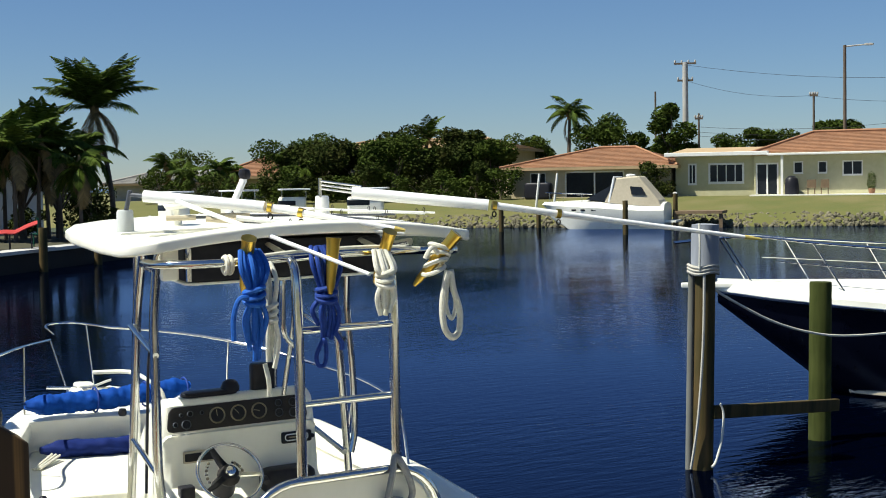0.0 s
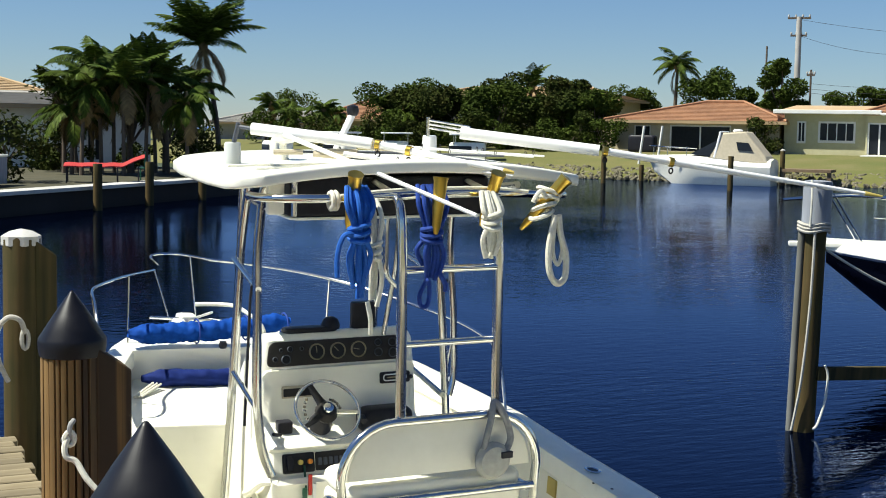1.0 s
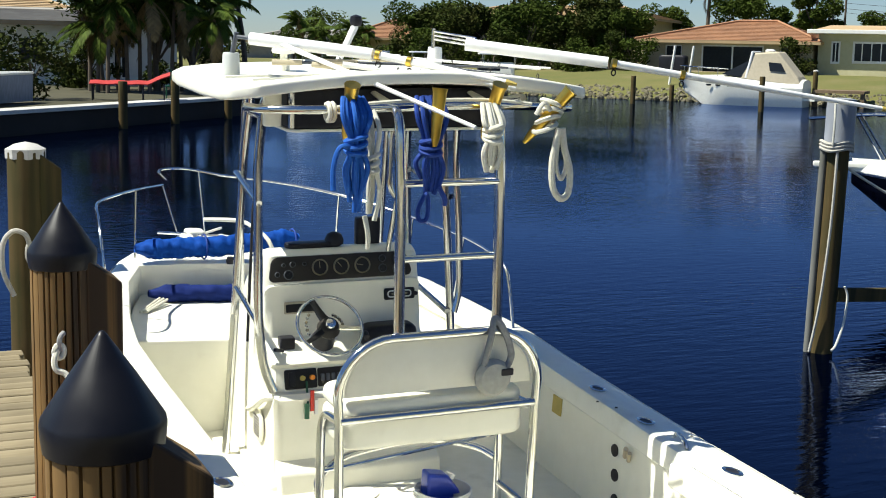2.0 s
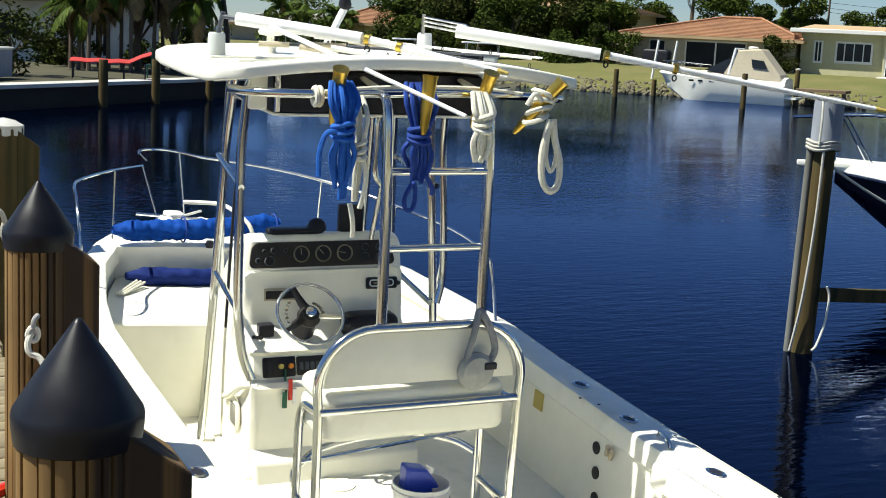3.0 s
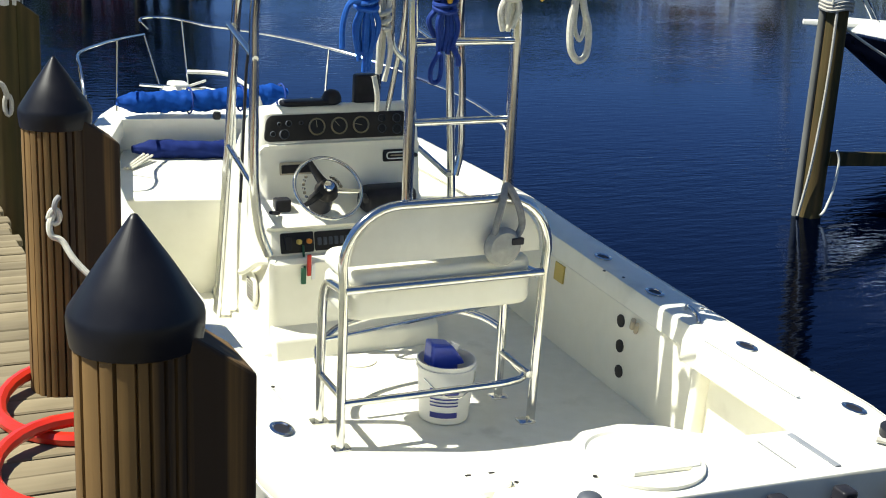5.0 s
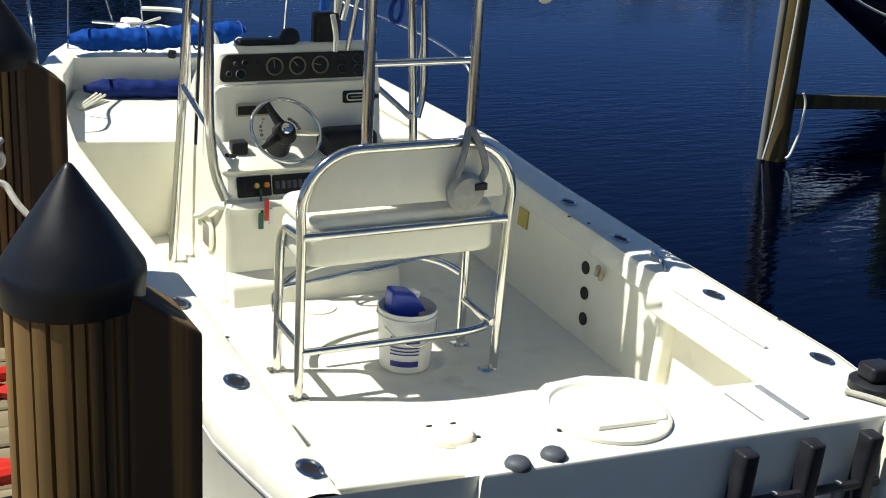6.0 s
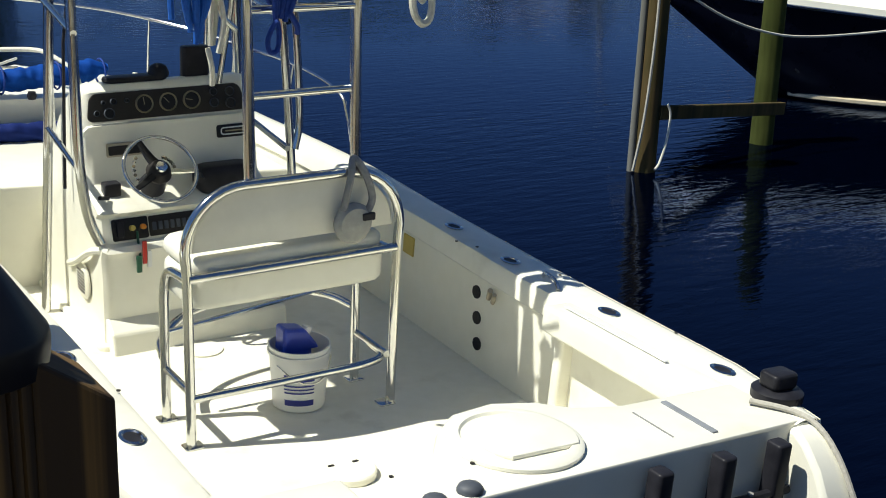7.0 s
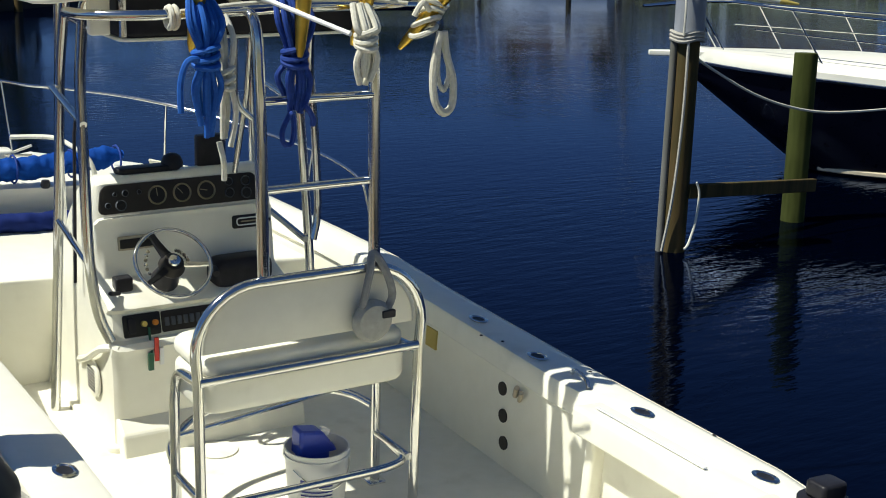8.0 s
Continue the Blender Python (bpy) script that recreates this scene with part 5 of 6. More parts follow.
part("board", join(box(0, d_.length, -0.03, 0.03, -0.062, 0.062)), M["oldpile"], bdm, smooth=False, bevel=0.008, at=Matrix.Translation(a_) @ Vector((1, 0, 0)).rotation_difference(d_).to_matrix().to_4x4())
ml = thing("mooring_rope", "grey rope tied round the tall piling and hanging down", "rope")
for z in (1.84, 1.87, 1.90):
    part("turn", tube([(5.62 + 0.138 * math.cos(a), 5.79 + 0.138 * math.sin(a), z + 0.012 * math.sin(3 * a)) for a in (2 * math.pi * i / 20 for i in range(20))], 0.016, 7, True), M["grey_rope"], ml)
part("tail", tube(smooth_path([(5.545, 5.685, 1.88), (5.515, 5.675, 1.2), (5.47, 5.70, 0.5), (5.43, 5.76, 0.02)], 6), 0.013, 7), M["grey_rope"], ml)
part("tail", tube(smooth_path([(5.70, 5.66, 0.62), (5.73, 5.65, 0.52), (5.70, 5.64, 0.3), (5.62, 5.63, 0.1), (5.56, 5.62, 0.05)], 6), 0.011, 7), M["white_rope"], ml)
part("upper_tail", tube(smooth_path([(5.50, 5.70, 1.88), (5.49, 5.68, 2.1), (5.50, 5.70, 2.3)], 5), 0.010, 7), M["white_rope"], ml)

# ---- navy motor yacht beyond the pilings ----
NY = Matrix.Translation((8.722, 9.188, -0.628)) @ Matrix.Rotation(radians(-30), 4, "Z") @ Matrix.Scale(1.10, 4)     # local +x runs aft from the stem
ny = thing("navy_yacht", "motor yacht with dark navy hull and white deck at its berth", "boat", NY)
v, f = [], []
st = [(0.0, 0.03, 1.78), (0.5, 0.42, 1.72), (1.2, 0.85, 1.66), (2.2, 1.25, 1.58), (3.5, 1.55, 1.50), (5.5, 1.75, 1.44), (8.0, 1.8, 1.40), (11.0, 1.75, 1.38)]
rows = []
for i in range(45):
    x = 11.0 * (i / 44) ** 1.3
    hb, z = lerp_table(st, x)
    dk = max(0.0, 1.2 - x * 0.42)          # the stem rakes: the keel starts further aft
    keel = max(-0.4, 1.60 - 0.78 * x)
    sec = [(hb, z), (hb * 0.985, z - 0.02), (hb * 0.90, z - (z - keel) * 0.35), (hb * 0.72, z - (z - keel) * 0.65), (hb * 0.5 if keel > -0.39 else hb * 0.6, z - (z - keel) * 0.88), (0.0, keel)]
    rows.append([(x, a, h) for a, h in sec] + [(x, -a, h) for a, h in reversed(sec[:-1])])
k = len(rows[0])
v = [p for r in rows for p in r]
f = [(i * k + j, i * k + j + 1, (i + 1) * k + j + 1, (i + 1) * k + j) for i in range(len(rows) - 1) for j in range(k - 1)]
part("hull", (v, [tuple(reversed(q)) for q in f]), M["navy"], ny, "glossy navy hull")
v, f = [], []
for r in rows:
    x, hb, z = r[0]
    v += [(x - 0.02, -hb - 0.01, z - 0.03), (x, -hb - 0.015, z + 0.03), (x, -hb * 0.92, z + 0.10), (x, -hb * 0.55, z + 0.10 + 0.10 * min(1, x / 2)), (x, 0, z + 0.10 + 0.14 * min(1, x / 2)),
          (x, hb * 0.55, z + 0.10 + 0.10 * min(1, x / 2)), (x, hb * 0.92, z + 0.10), (x, hb + 0.015, z + 0.03), (x - 0.02, hb + 0.01, z - 0.03)]
f = [(i * 9 + j, i * 9 + j + 1, (i + 1) * 9 + j + 1, (i + 1) * 9 + j) for i in range(len(rows) - 1) for j in range(8)] + [tuple(range(9))]
part("deck", (v, f), M["gel"], ny, "white deck")
part("bow_platform", soft_slab([(-0.42, -0.04), (0.1, -0.13), (0.5, -0.28), (0.5, 0.28), (0.1, 0.13), (-0.42, 0.04)], 1.775, 1.835, 0.015), M["gel"], ny)
part("rub_rail", join(tube([(r[0][0], r[0][1] + 0.015, r[0][2] - 0.05) for r in rows], 0.02, 6), tube([(r[0][0], -r[0][1] - 0.015, r[0][2] - 0.05) for r in rows], 0.02, 6)), M["steel"], ny)
for s in (-1, 1):
    top = [(-0.5 + 0.0, s * 0.05, 2.30)] + [(x, s * (lerp_table(st, x)[0] * 0.85), lerp_table(st, x)[1] + 0.62) for x in (0.3, 1.0, 2.0, 3.2, 4.6, 6.0, 8.0)]
    part("bow_rail", tube(smooth_path(top, 6), 0.014, 8), M["steel"], ny)
    mid = [(x, s * (lerp_table(st, x)[0] * 0.88), lerp_table(st, x)[1] + 0.38) for x in (0.6, 1.2, 2.2, 3.4, 4.8, 6.2, 8.0)]
    part("mid_rail", tube(smooth_path(mid, 6), 0.008, 6), M["steel"], ny)
    for x in (0.2, 1.1, 2.2, 3.4, 4.7, 6.1):
        hb, z = lerp_table(st, x)
        part("stanchion", tube([(x + 0.15, s * hb * 0.92, z + 0.09), (x - 0.18, s * hb * 0.85, lerp_table(st, x)[1] + 0.63)], 0.010, 6), M["steel"], ny)
part("cabin", soft_slab([(2.6, -0.7), (9.5, -1.25), (9.5, 1.25), (2.6, 0.7)], 1.6, 2.0, 0.15), M["gel"], ny)
def side_at(r, z):
    """Half breadth of a hull station at a height."""
    for p, q in zip(r[:5], r[1:6]):
        if p[2] >= z >= q[2] and p[2] > q[2]:
            return p[1] + (q[1] - p[1]) * (p[2] - z) / (p[2] - q[2])
    return 0.0


part("boot_stripe", tube([(r[0][0], -side_at(r, 0.625) - 0.012, 0.625) for r in rows if r[5][2] < 0.55], 0.030, 6), M["tan"], ny, "pale stripe along the waterline")
sp = thing("spring_line", "white mooring line sagging along the navy hull", "rope")
part("line", tube(smooth_path([(5.72, 5.78, 1.69), (5.91, 5.80, 1.59), (6.43, 5.80, 1.345), (6.94, 5.80, 1.19), (7.46, 5.80, 1.115), (8.23, 5.76, 1.11), (9.0, 5.55, 1.18), (9.55, 5.35, 1.26)], 6), 0.012, 7), M["white_rope"], sp)

# ---- far shore ----
CAM0 = Vector((-2.5, -3.8, 0))


def far(az, d, z=0.0):
    return (CAM0.x + d * math.sin(radians(az)), CAM0.y + d * math.cos(radians(az)), z)


# boulders along the bank
rnd = random.Random(5)
v, f = [], []
ico = bmesh.new()
bmesh.ops.create_icosphere(ico, subdivisions=1, radius=1.0)
iv, iface = [p.co.copy() for p in ico.verts], [tuple(q.index for q in p.verts) for p in ico.faces]
ico.free()
for i in range(2600):
    a, b = rnd.uniform(-22, 34), rnd.uniform(-0.3, 1.5)
    s = rnd.uniform(0.06, 0.18)
    c = Vector(bank(a, b + max(0.0, a - 27) * 0.12, 0.05 + 0.38 * max(0, b) + rnd.uniform(-0.08, 0.06)))
    k = len(v)
    m = Euler((rnd.random() * 6, rnd.random() * 6, rnd.random() * 6)).to_matrix()
    v += [tuple(c + m @ Vector((p.x * s * 1.3, p.y * s, p.z * s * 0.7)) * rnd.uniform(0.85, 1.15)) for p in iv]
    f += [tuple(j + k for j in q) for q in iface]
tagged(part("bank_stones", (v, f), M["rock"], smooth=False), "pale tumbled stones along the waterline", "rocks", kind="stuff")


def window(parent, x0, x1, z0, z1, y, bars=1, frame_=0.07, label="window with a white frame"):
    w = part("window", join(box(x0, x1, y - 0.04, y + 0.02, z1 - frame_, z1), box(x0, x1, y - 0.07, y + 0.02, z0 - 0.04, z0 + frame_), box(x0, x0 + frame_, y - 0.04, y + 0.02, z0, z1), box(x1 - frame_, x1, y - 0.04, y + 0.02, z0, z1)), M["whitewall"], parent, label, smooth=False)
    step = (x1 - x0) / (bars + 1)
    for i in range(bars):
        part("mullion", box(x0 + step * (i + 1) - 0.03, x0 + step * (i + 1) + 0.03, y - 0.035, y + 0.01, z0, z1), M["whitewall"], w, smooth=False)
    for i in range(bars + 1):
        part("pane", box(x0 + step * i + 0.03, x0 + step * (i + 1) - 0.03, y - 0.01, y + 0.0, z0 + frame_, z1 - frame_), M["glass"], w, smooth=False)
    return w


def wall_with_holes(x0, x1, z0, z1, y, t, holes):
    """A wall along x of thickness t with rectangular openings (xa, xb, za, zb), as one skin with reveals."""
    xs_ = sorted({x0, x1, *(h[0] for h in holes), *(h[1] for h in holes)})
    zs_ = sorted({z0, z1, *(h[2] for h in holes), *(h[3] for h in holes)})
    open_ = {(i, j) for i in range(len(xs_) - 1) for j in range(len(zs_) - 1) for a, b, c, d in holes if a <= xs_[i] < b and c <= zs_[j] < d}
    nz = len(zs_)
    v = [(x, yy, z) for yy in (y, y + t) for x in xs_ for z in zs_]
    off = len(xs_) * nz
    f = []
    solid = lambda i, j: 0 <= i < len(xs_) - 1 and 0 <= j < nz - 1 and (i, j) not in open_
    for i in range(len(xs_) - 1):
        for j in range(nz - 1):
            if not solid(i, j):
                continue
            a, b, c, d = i * nz + j, (i + 1) * nz + j, (i + 1) * nz + j + 1, i * nz + j + 1
            f += [(a, b, c, d), (off + d, off + c, off + b, off + a)]
            for (p, q), (di, dj) in (((a, b), (0, -1)), ((b, c), (1, 0)), ((c, d), (0, 1)), ((d, a), (-1, 0))):
                if not solid(i + di, j + dj):
                    f.append((q, p, off + p, off + q))
    return v, f


def hip_roof(parent, x0, x1, y0, y1, z0, z1, ra, rb, mat, over=0.6, rows=14, label="clay tile roof"):
    """Hipped roof whose ridge runs from x=ra to x=rb, with courses of tiles as shallow steps."""
    x0, x1, y0, y1 = x0 - over, x1 + over, y0 - over, y1 + over
    ym = (y0 + y1) / 2
    v, f = [], []
    for i in range(rows):
        t0, t1 = i / rows, (i + 1) / rows
        for t, dz in ((t0, 0.05), (t1, 0.0)):
            v += [(x0 + (ra - x0) * t, y0 + (ym - y0) * t, z0 + (z1 - z0) * t + dz), (x1 + (rb - x1) * t, y0 + (ym - y0) * t, z0 + (z1 - z0) * t + dz),
                  (x1 + (rb - x1) * t, y1 + (ym - y1) * t, z0 + (z1 - z0) * t + dz), (x0 + (ra - x0) * t, y1 + (ym - y1) * t, z0 + (z1 - z0) * t + dz)]
    for i in range(2 * rows - 1):
        f += [(i * 4 + j, i * 4 + (j + 1) % 4, i * 4 + 4 + (j + 1) % 4, i * 4 + 4 + j) for j in range(4)]
    f += [(3, 2, 1, 0), tuple(range(8 * rows - 4, 8 * rows))]
    r_ = part("roof", (v, f), mat, parent, label, smooth=False)
    part("hip_ridge", join(tube([(ra, ym, z1 + 0.06), (rb, ym, z1 + 0.06)], 0.12, 6), tube([(x0, y0, z0 + 0.06), (ra, ym, z1 + 0.06)], 0.10, 6), tube([(x1, y0, z0 + 0.06), (rb, ym, z1 + 0.06)], 0.10, 6)), mat, r_)
    part("fascia", join(box(x0, x1, y0 - 0.03, y0 + 0.05, z0 - 0.16, z0 + 0.03), box(x0 - 0.03, x0 + 0.05, y0, y1, z0 - 0.16, z0 + 0.03), box(x1 - 0.05, x1 + 0.03, y0, y1, z0 - 0.16, z0 + 0.03)), M["tile_pale"], parent, smooth=False)
    return r_


G0 = 1.5
HB = BANK(0, 12.0)
# the house with the terracotta hip roof
ha = thing("house", "low tan stucco house with a terracotta hip roof", "house", HB)
part("wall", wall_with_holes(-24.3, -13.6, G0 - 0.1, 3.5, 0, 0.25, [(-23.0, -21.9, 2.0, 3.2), (-20.6, -16.6, 1.55, 3.25), (-15.6, -14.5, 2.5, 3.2)]), M["stucco_tan"], ha, smooth=False)
part("wall", box(-24.3, -24.05, 0.25, 10, G0 - 0.1, 3.5), M["stucco_tan"], ha, smooth=False)
part("wall", box(-13.85, -13.6, 0.25, 10, G0 - 0.1, 3.5), M["stucco_tan"], ha, smooth=False)
part("wall", box(-24.05, -13.85, 4.5, 4.7, G0 - 0.1, 3.5), M["stucco_tan"], ha, smooth=False)
hip_roof(ha, -24.3, -13.6, 0, 10, 3.5, 4.82, -19.4, -16.8, M["tile"])
window(ha, -23.0, -21.9, 2.0, 3.2, 0.12, 1)
window(ha, -15.6, -14.5, 2.5, 3.2, 0.12, 1)
door = part("sliding_door", join(box(-20.6, -20.5, 0.05, 0.15, 1.55, 3.25), box(-16.7, -16.6, 0.05, 0.15, 1.55, 3.25), box(-20.6, -16.6, 0.05, 0.15, 3.15, 3.25), box(-18.65, -18.55, 0.05, 0.15, 1.55, 3.25)), M["whitewall"], ha, "wide glass patio door", smooth=False)
part("pane", box(-20.5, -16.7, 0.09, 0.10, 1.55, 3.15), M["glass"], door, smooth=False)
# the cream house with the flat white eave
hb_ = thing("house", "cream stucco house with white fascia and tile roof behind", "house", HB)
holes = [(-12.5, -11.95, 2.25, 3.6), (-11.2, -8.95, 2.30, 3.6), (-8.2, -6.8, 1.58, 3.55), (-5.88, -5.3, 2.85, 3.6), (-4.42, -3.85, 2.85, 3.6), (-2.95, -1.75, 2.7, 3.6)]
part("wall", wall_with_holes(-13.3, -7.9 - 0.4, G0 - 0.1, 4.05, 0.3, 0.25, holes[:2]), M["stucco_cream"], hb_, smooth=False)
part("wall", wall_with_holes(-8.3, 2.5, G0 - 0.1, 4.0, 0.0, 0.25, holes[2:]), M["stucco_cream"], hb_, smooth=False)
part("wall", box(-8.3, -8.05, 0.25, 8, G0 - 0.1, 4.0), M["stucco_cream"], hb_, smooth=False)
part("wall", box(-13.3, -13.05, 0.55, 8, G0 - 0.1, 4.05), M["stucco_cream"], hb_, smooth=False)
part("wall", box(-13.0, 2.5, 5, 5.2, G0 - 0.1, 4.0), M["stucco_cream"], hb_, smooth=False)
part("flat_roof", box(-13.9, -7.4, -0.5, 8, 4.05, 4.3), M["whitewall"], hb_, "flat roof with a white fascia", smooth=False, bevel=0.03)
part("flat_roof", box(-7.4, 3.0, -0.8, 4, 4.0, 4.14), M["whitewall"], hb_, smooth=False, bevel=0.03)
hip_roof(hb_, -8.2, 4.0, 0.2, 9, 4.15, 5.5, -5.0, 3.5, M["tile"], 0.3)
part("low_roof", ([(-13.9, 1.5, 4.3), (-7.6, 1.5, 4.3), (-7.6, 8, 4.75), (-13.9, 8, 4.75)], [(0, 1, 2, 3)]), M["tile_pale"], hb_, smooth=False)
window(hb_, -12.5, -11.95, 2.25, 3.6, 0.30, 1, 0.10)
window(hb_, -11.2, -8.95, 2.30, 3.6, 0.30, 3, 0.12)
window(hb_, -5.88, -5.3, 2.85, 3.6, 0.0, 0)
window(hb_, -4.42, -3.85, 2.85, 3.6, 0.0, 0)
window(hb_, -2.95, -1.75, 2.7, 3.6, 0.0, 1)
door = part("sliding_door", join(box(-8.2, -8.1, 0.05, 0.15, 1.58, 3.55), box(-6.9, -6.8, 0.05, 0.15, 1.58, 3.55), box(-8.2, -6.8, 0.05, 0.15, 3.45, 3.55), box(-7.55, -7.45, 0.05, 0.15, 1.58, 3.55)), M["whitewall"], hb_, "glass patio door in a white frame", smooth=False)
part("pane", box(-8.1, -6.9, 0.09, 0.10, 1.58, 3.45), M["glass"], door, smooth=False)
part("porch_post", box(-6.6, -6.45, -0.7, -0.55, G0, 4.0), M["whitewall"], hb_, smooth=False)
pt_ = thing("patio", "pale concrete patio slab before the house", "patio", HB, kind="structure")
part("slab", box(-8.4, 2.0, -1.6, 0.0, G0 - 0.02, G0 + 0.06), M["whitewall"], pt_, smooth=False)
for x, w in ((-4.75, 0.55), (-3.95, 0.5)):
    ch = thing("patio_chair", "brown wooden patio chair on the slab", "chair", HB @ Matrix.Translation((x, -0.8, G0 + 0.06)), group="patio chairs")
    part("seat", box(-w / 2, w / 2, -0.25, 0.25, 0.38, 0.44), M["joist"], ch, smooth=False)
    part("backrest", box(-w / 2, w / 2, 0.2, 0.25, 0.44, 0.9), M["joist"], ch, smooth=False)
    for lx in (-0.2, 0.2):
        for ly in (-0.2, 0.2):
            part("leg", box(lx - 0.02, lx + 0.02, ly - 0.02, ly + 0.02, 0, 0.38), M["joist"], ch, smooth=False)
gr = thing("covered_grill", "dark covered grill standing on the patio", "grill", HB @ Matrix.Translation((-5.95, -0.6, G0 + 0.06)))
part("cover", lathe([(0.0, 0.0), (0.44, 0.0), (0.42, 0.6), (0.38, 0.95), (0.22, 1.12), (0.0, 1.16)], 14, 0.03, 3), M["black"], gr)
# clay pot with a clipped shrub
sh = thing("potted_shrub", "small clipped shrub in a pot by the wall", "plant", HB @ Matrix.Translation((-1.2, -0.9, G0 + 0.06)))
part("pot", lathe([(0.0, 0), (0.16, 0), (0.22, 0.3), (0.0, 0.3)], 12), M["tile"], sh)


def leaves(c, radii, count, size, rnd, up=0.0):
    """Many small leaf blades scattered near the skin of an ellipsoid."""
    v, f = [], []
    for _ in range(count):
        d = Vector((rnd.gauss(0, 1), rnd.gauss(0, 1), rnd.gauss(0, 1))).normalized()
        s = rnd.random() ** 0.35
        p = Vector(c) + Vector((d.x * radii[0], d.y * radii[1], d.z * radii[2])) * s
        a = Vector((rnd.gauss(0, 1), rnd.gauss(0, 1), rnd.gauss(0, 0.6))).normalized()
        b = a.cross(Vector((rnd.gauss(0, 1), rnd.gauss(0, 1), rnd.gauss(0, 1)))).normalized()
        L, w = size * rnd.uniform(0.6, 1.4), size * rnd.uniform(0.3, 0.6)
        k = len(v)
        v += [tuple(p - a * L * 0.5), tuple(p + b * w * 0.5), tuple(p + a * L * 0.5), tuple(p - b * w * 0.5)]
        f.append((k, k + 1, k + 2, k + 3))
    return v, f


part("foliage", leaves((0, 0, 0.75), (0.3, 0.3, 0.6), 400, 0.12, random.Random(4)), M["leaf"], sh, smooth=False)


def tree(label, pos, h, spread, seed, mat="leaf", count=1500, size=0.34, low=0.25, name="tree"):
    rnd = random.Random(seed)
    t_ = thing(name, label, "tree", Matrix.Translation(pos))
    part("trunk", tube(smooth_path([(0, 0, -0.1), (rnd.uniform(-0.1, 0.1), 0, h * 0.25), (rnd.uniform(-0.2, 0.2), rnd.uniform(-0.2, 0.2), h * 0.55)], 4), 0.05 * h ** 0.8, 8, r1=0.02 * h ** 0.8), M["bark"], t_)
    clumps, geos = [], []
    for i in range(11):
        a = rnd.uniform(0, 6.28)
        rr = spread * rnd.uniform(0.25, 0.75)
        clumps.append((rr * math.cos(a), rr * math.sin(a), h * rnd.uniform(low + 0.12, 0.88)))
    for c in clumps:
        part("limb", tube([(0, 0, h * 0.25), (c[0] * 0.5, c[1] * 0.5, h * 0.35 + c[2] * 0.2), c], 0.012 * h, 5, r1=0.004 * h), M["bark"], t_)
        r0 = spread * rnd.uniform(0.28, 0.5)
        geos.append(leaves(c, (r0, r0, r0 * rnd.uniform(0.6, 0.85)), count // 11, size, rnd))
    part("crown", join(*geos), M[mat], t_, smooth=False)
    return t_


def palm(label, pos, h, seed, fronds=18, length=2.6, lean=(0.0, 0.0), r=0.14, droop=1.0, dry=3, low=-15, upright=1.0):
    rnd = random.Random(seed)
    t_ = thing("palm_tree", label, "palm tree", Matrix.Translation(pos))
    top = Vector((lean[0], lean[1], h))
    part("trunk", tube(smooth_path([(0, 0, -0.1), (lean[0] * 0.15, lean[1] * 0.15, h * 0.35), (lean[0] * 0.55, lean[1] * 0.55, h * 0.7), top], 5), r, 8, r1=r * 0.6), M["bark"], t_)
    part("crown_shaft", lathe([(r * 0.5, -0.5), (r * 1.5, -0.1), (r * 1.6, 0.1), (r * 0.4, 0.5), (0, 0.5)], 8), M["dryfrond"], t_, at=Matrix.Translation(top))
    green, brown = [], []
    for i in range(fronds):
        az = 2.4 * i + rnd.uniform(-0.3, 0.3)
        el = radians(low + (87 - low) * rnd.random() ** upright) if i >= dry else radians(rnd.uniform(-60, -30))
        L = length * rnd.uniform(0.8, 1.15)
        P = []
        p, e = top.copy(), el
        for s in range(9):
            P.append(p.copy())
            p = p + Vector((math.cos(az) * math.cos(e), math.sin(az) * math.cos(e), math.sin(e))) * L / 8
            e -= radians(rnd.uniform(9, 17)) * droop
        v, f = tube(P, 0.03, 4, r1=0.008)
        side = Vector((-math.sin(az), math.cos(az), 0))
        for s in range(1, 33):
            t = s / 32 * 7.99
            q = P[int(t)].lerp(P[min(8, int(t) + 1)], t - int(t))
            d = (P[min(8, int(t) + 1)] - P[int(t)]).normalized() if int(t) < 8 else d
            ll = L * 0.30 * math.sin(math.pi * min(0.97, 0.12 + 0.85 * s / 32)) * rnd.uniform(0.8, 1.1)
            for sg in (-1, 1):
                tip = q + (side * sg * 0.8 + d * 0.55 + Vector((0, 0, -0.55 * droop - 0.2 * rnd.random()))).normalized() * ll
                w = d * 0.045
                k = len(v)
                mid = q.lerp(tip, 0.5) + Vector((0, 0, 0.03))
                v += [tuple(q - w * 0.5), tuple(q + w * 0.5), tuple(mid + w), tuple(tip), tuple(mid - w)]
                f.append((k, k + 1, k + 2, k + 3, k + 4))
        (brown if i < dry else green).append((v, f))
    part("crown", join(*green), M["frond"], t_, "arching green fronds", smooth=False)
    if brown:
        part("dead_fronds", join(*brown), M["dryfrond"], t_, "hanging brown fronds", smooth=False)
    return t_


# shrub between the houses, and planting before them
tree("dense dark shrub growing between the two houses", bank(14.3, 11.0, G0), 2.4, 1.5, 31, "darkleaf", 1500, 0.22, 0.0, "shrub")
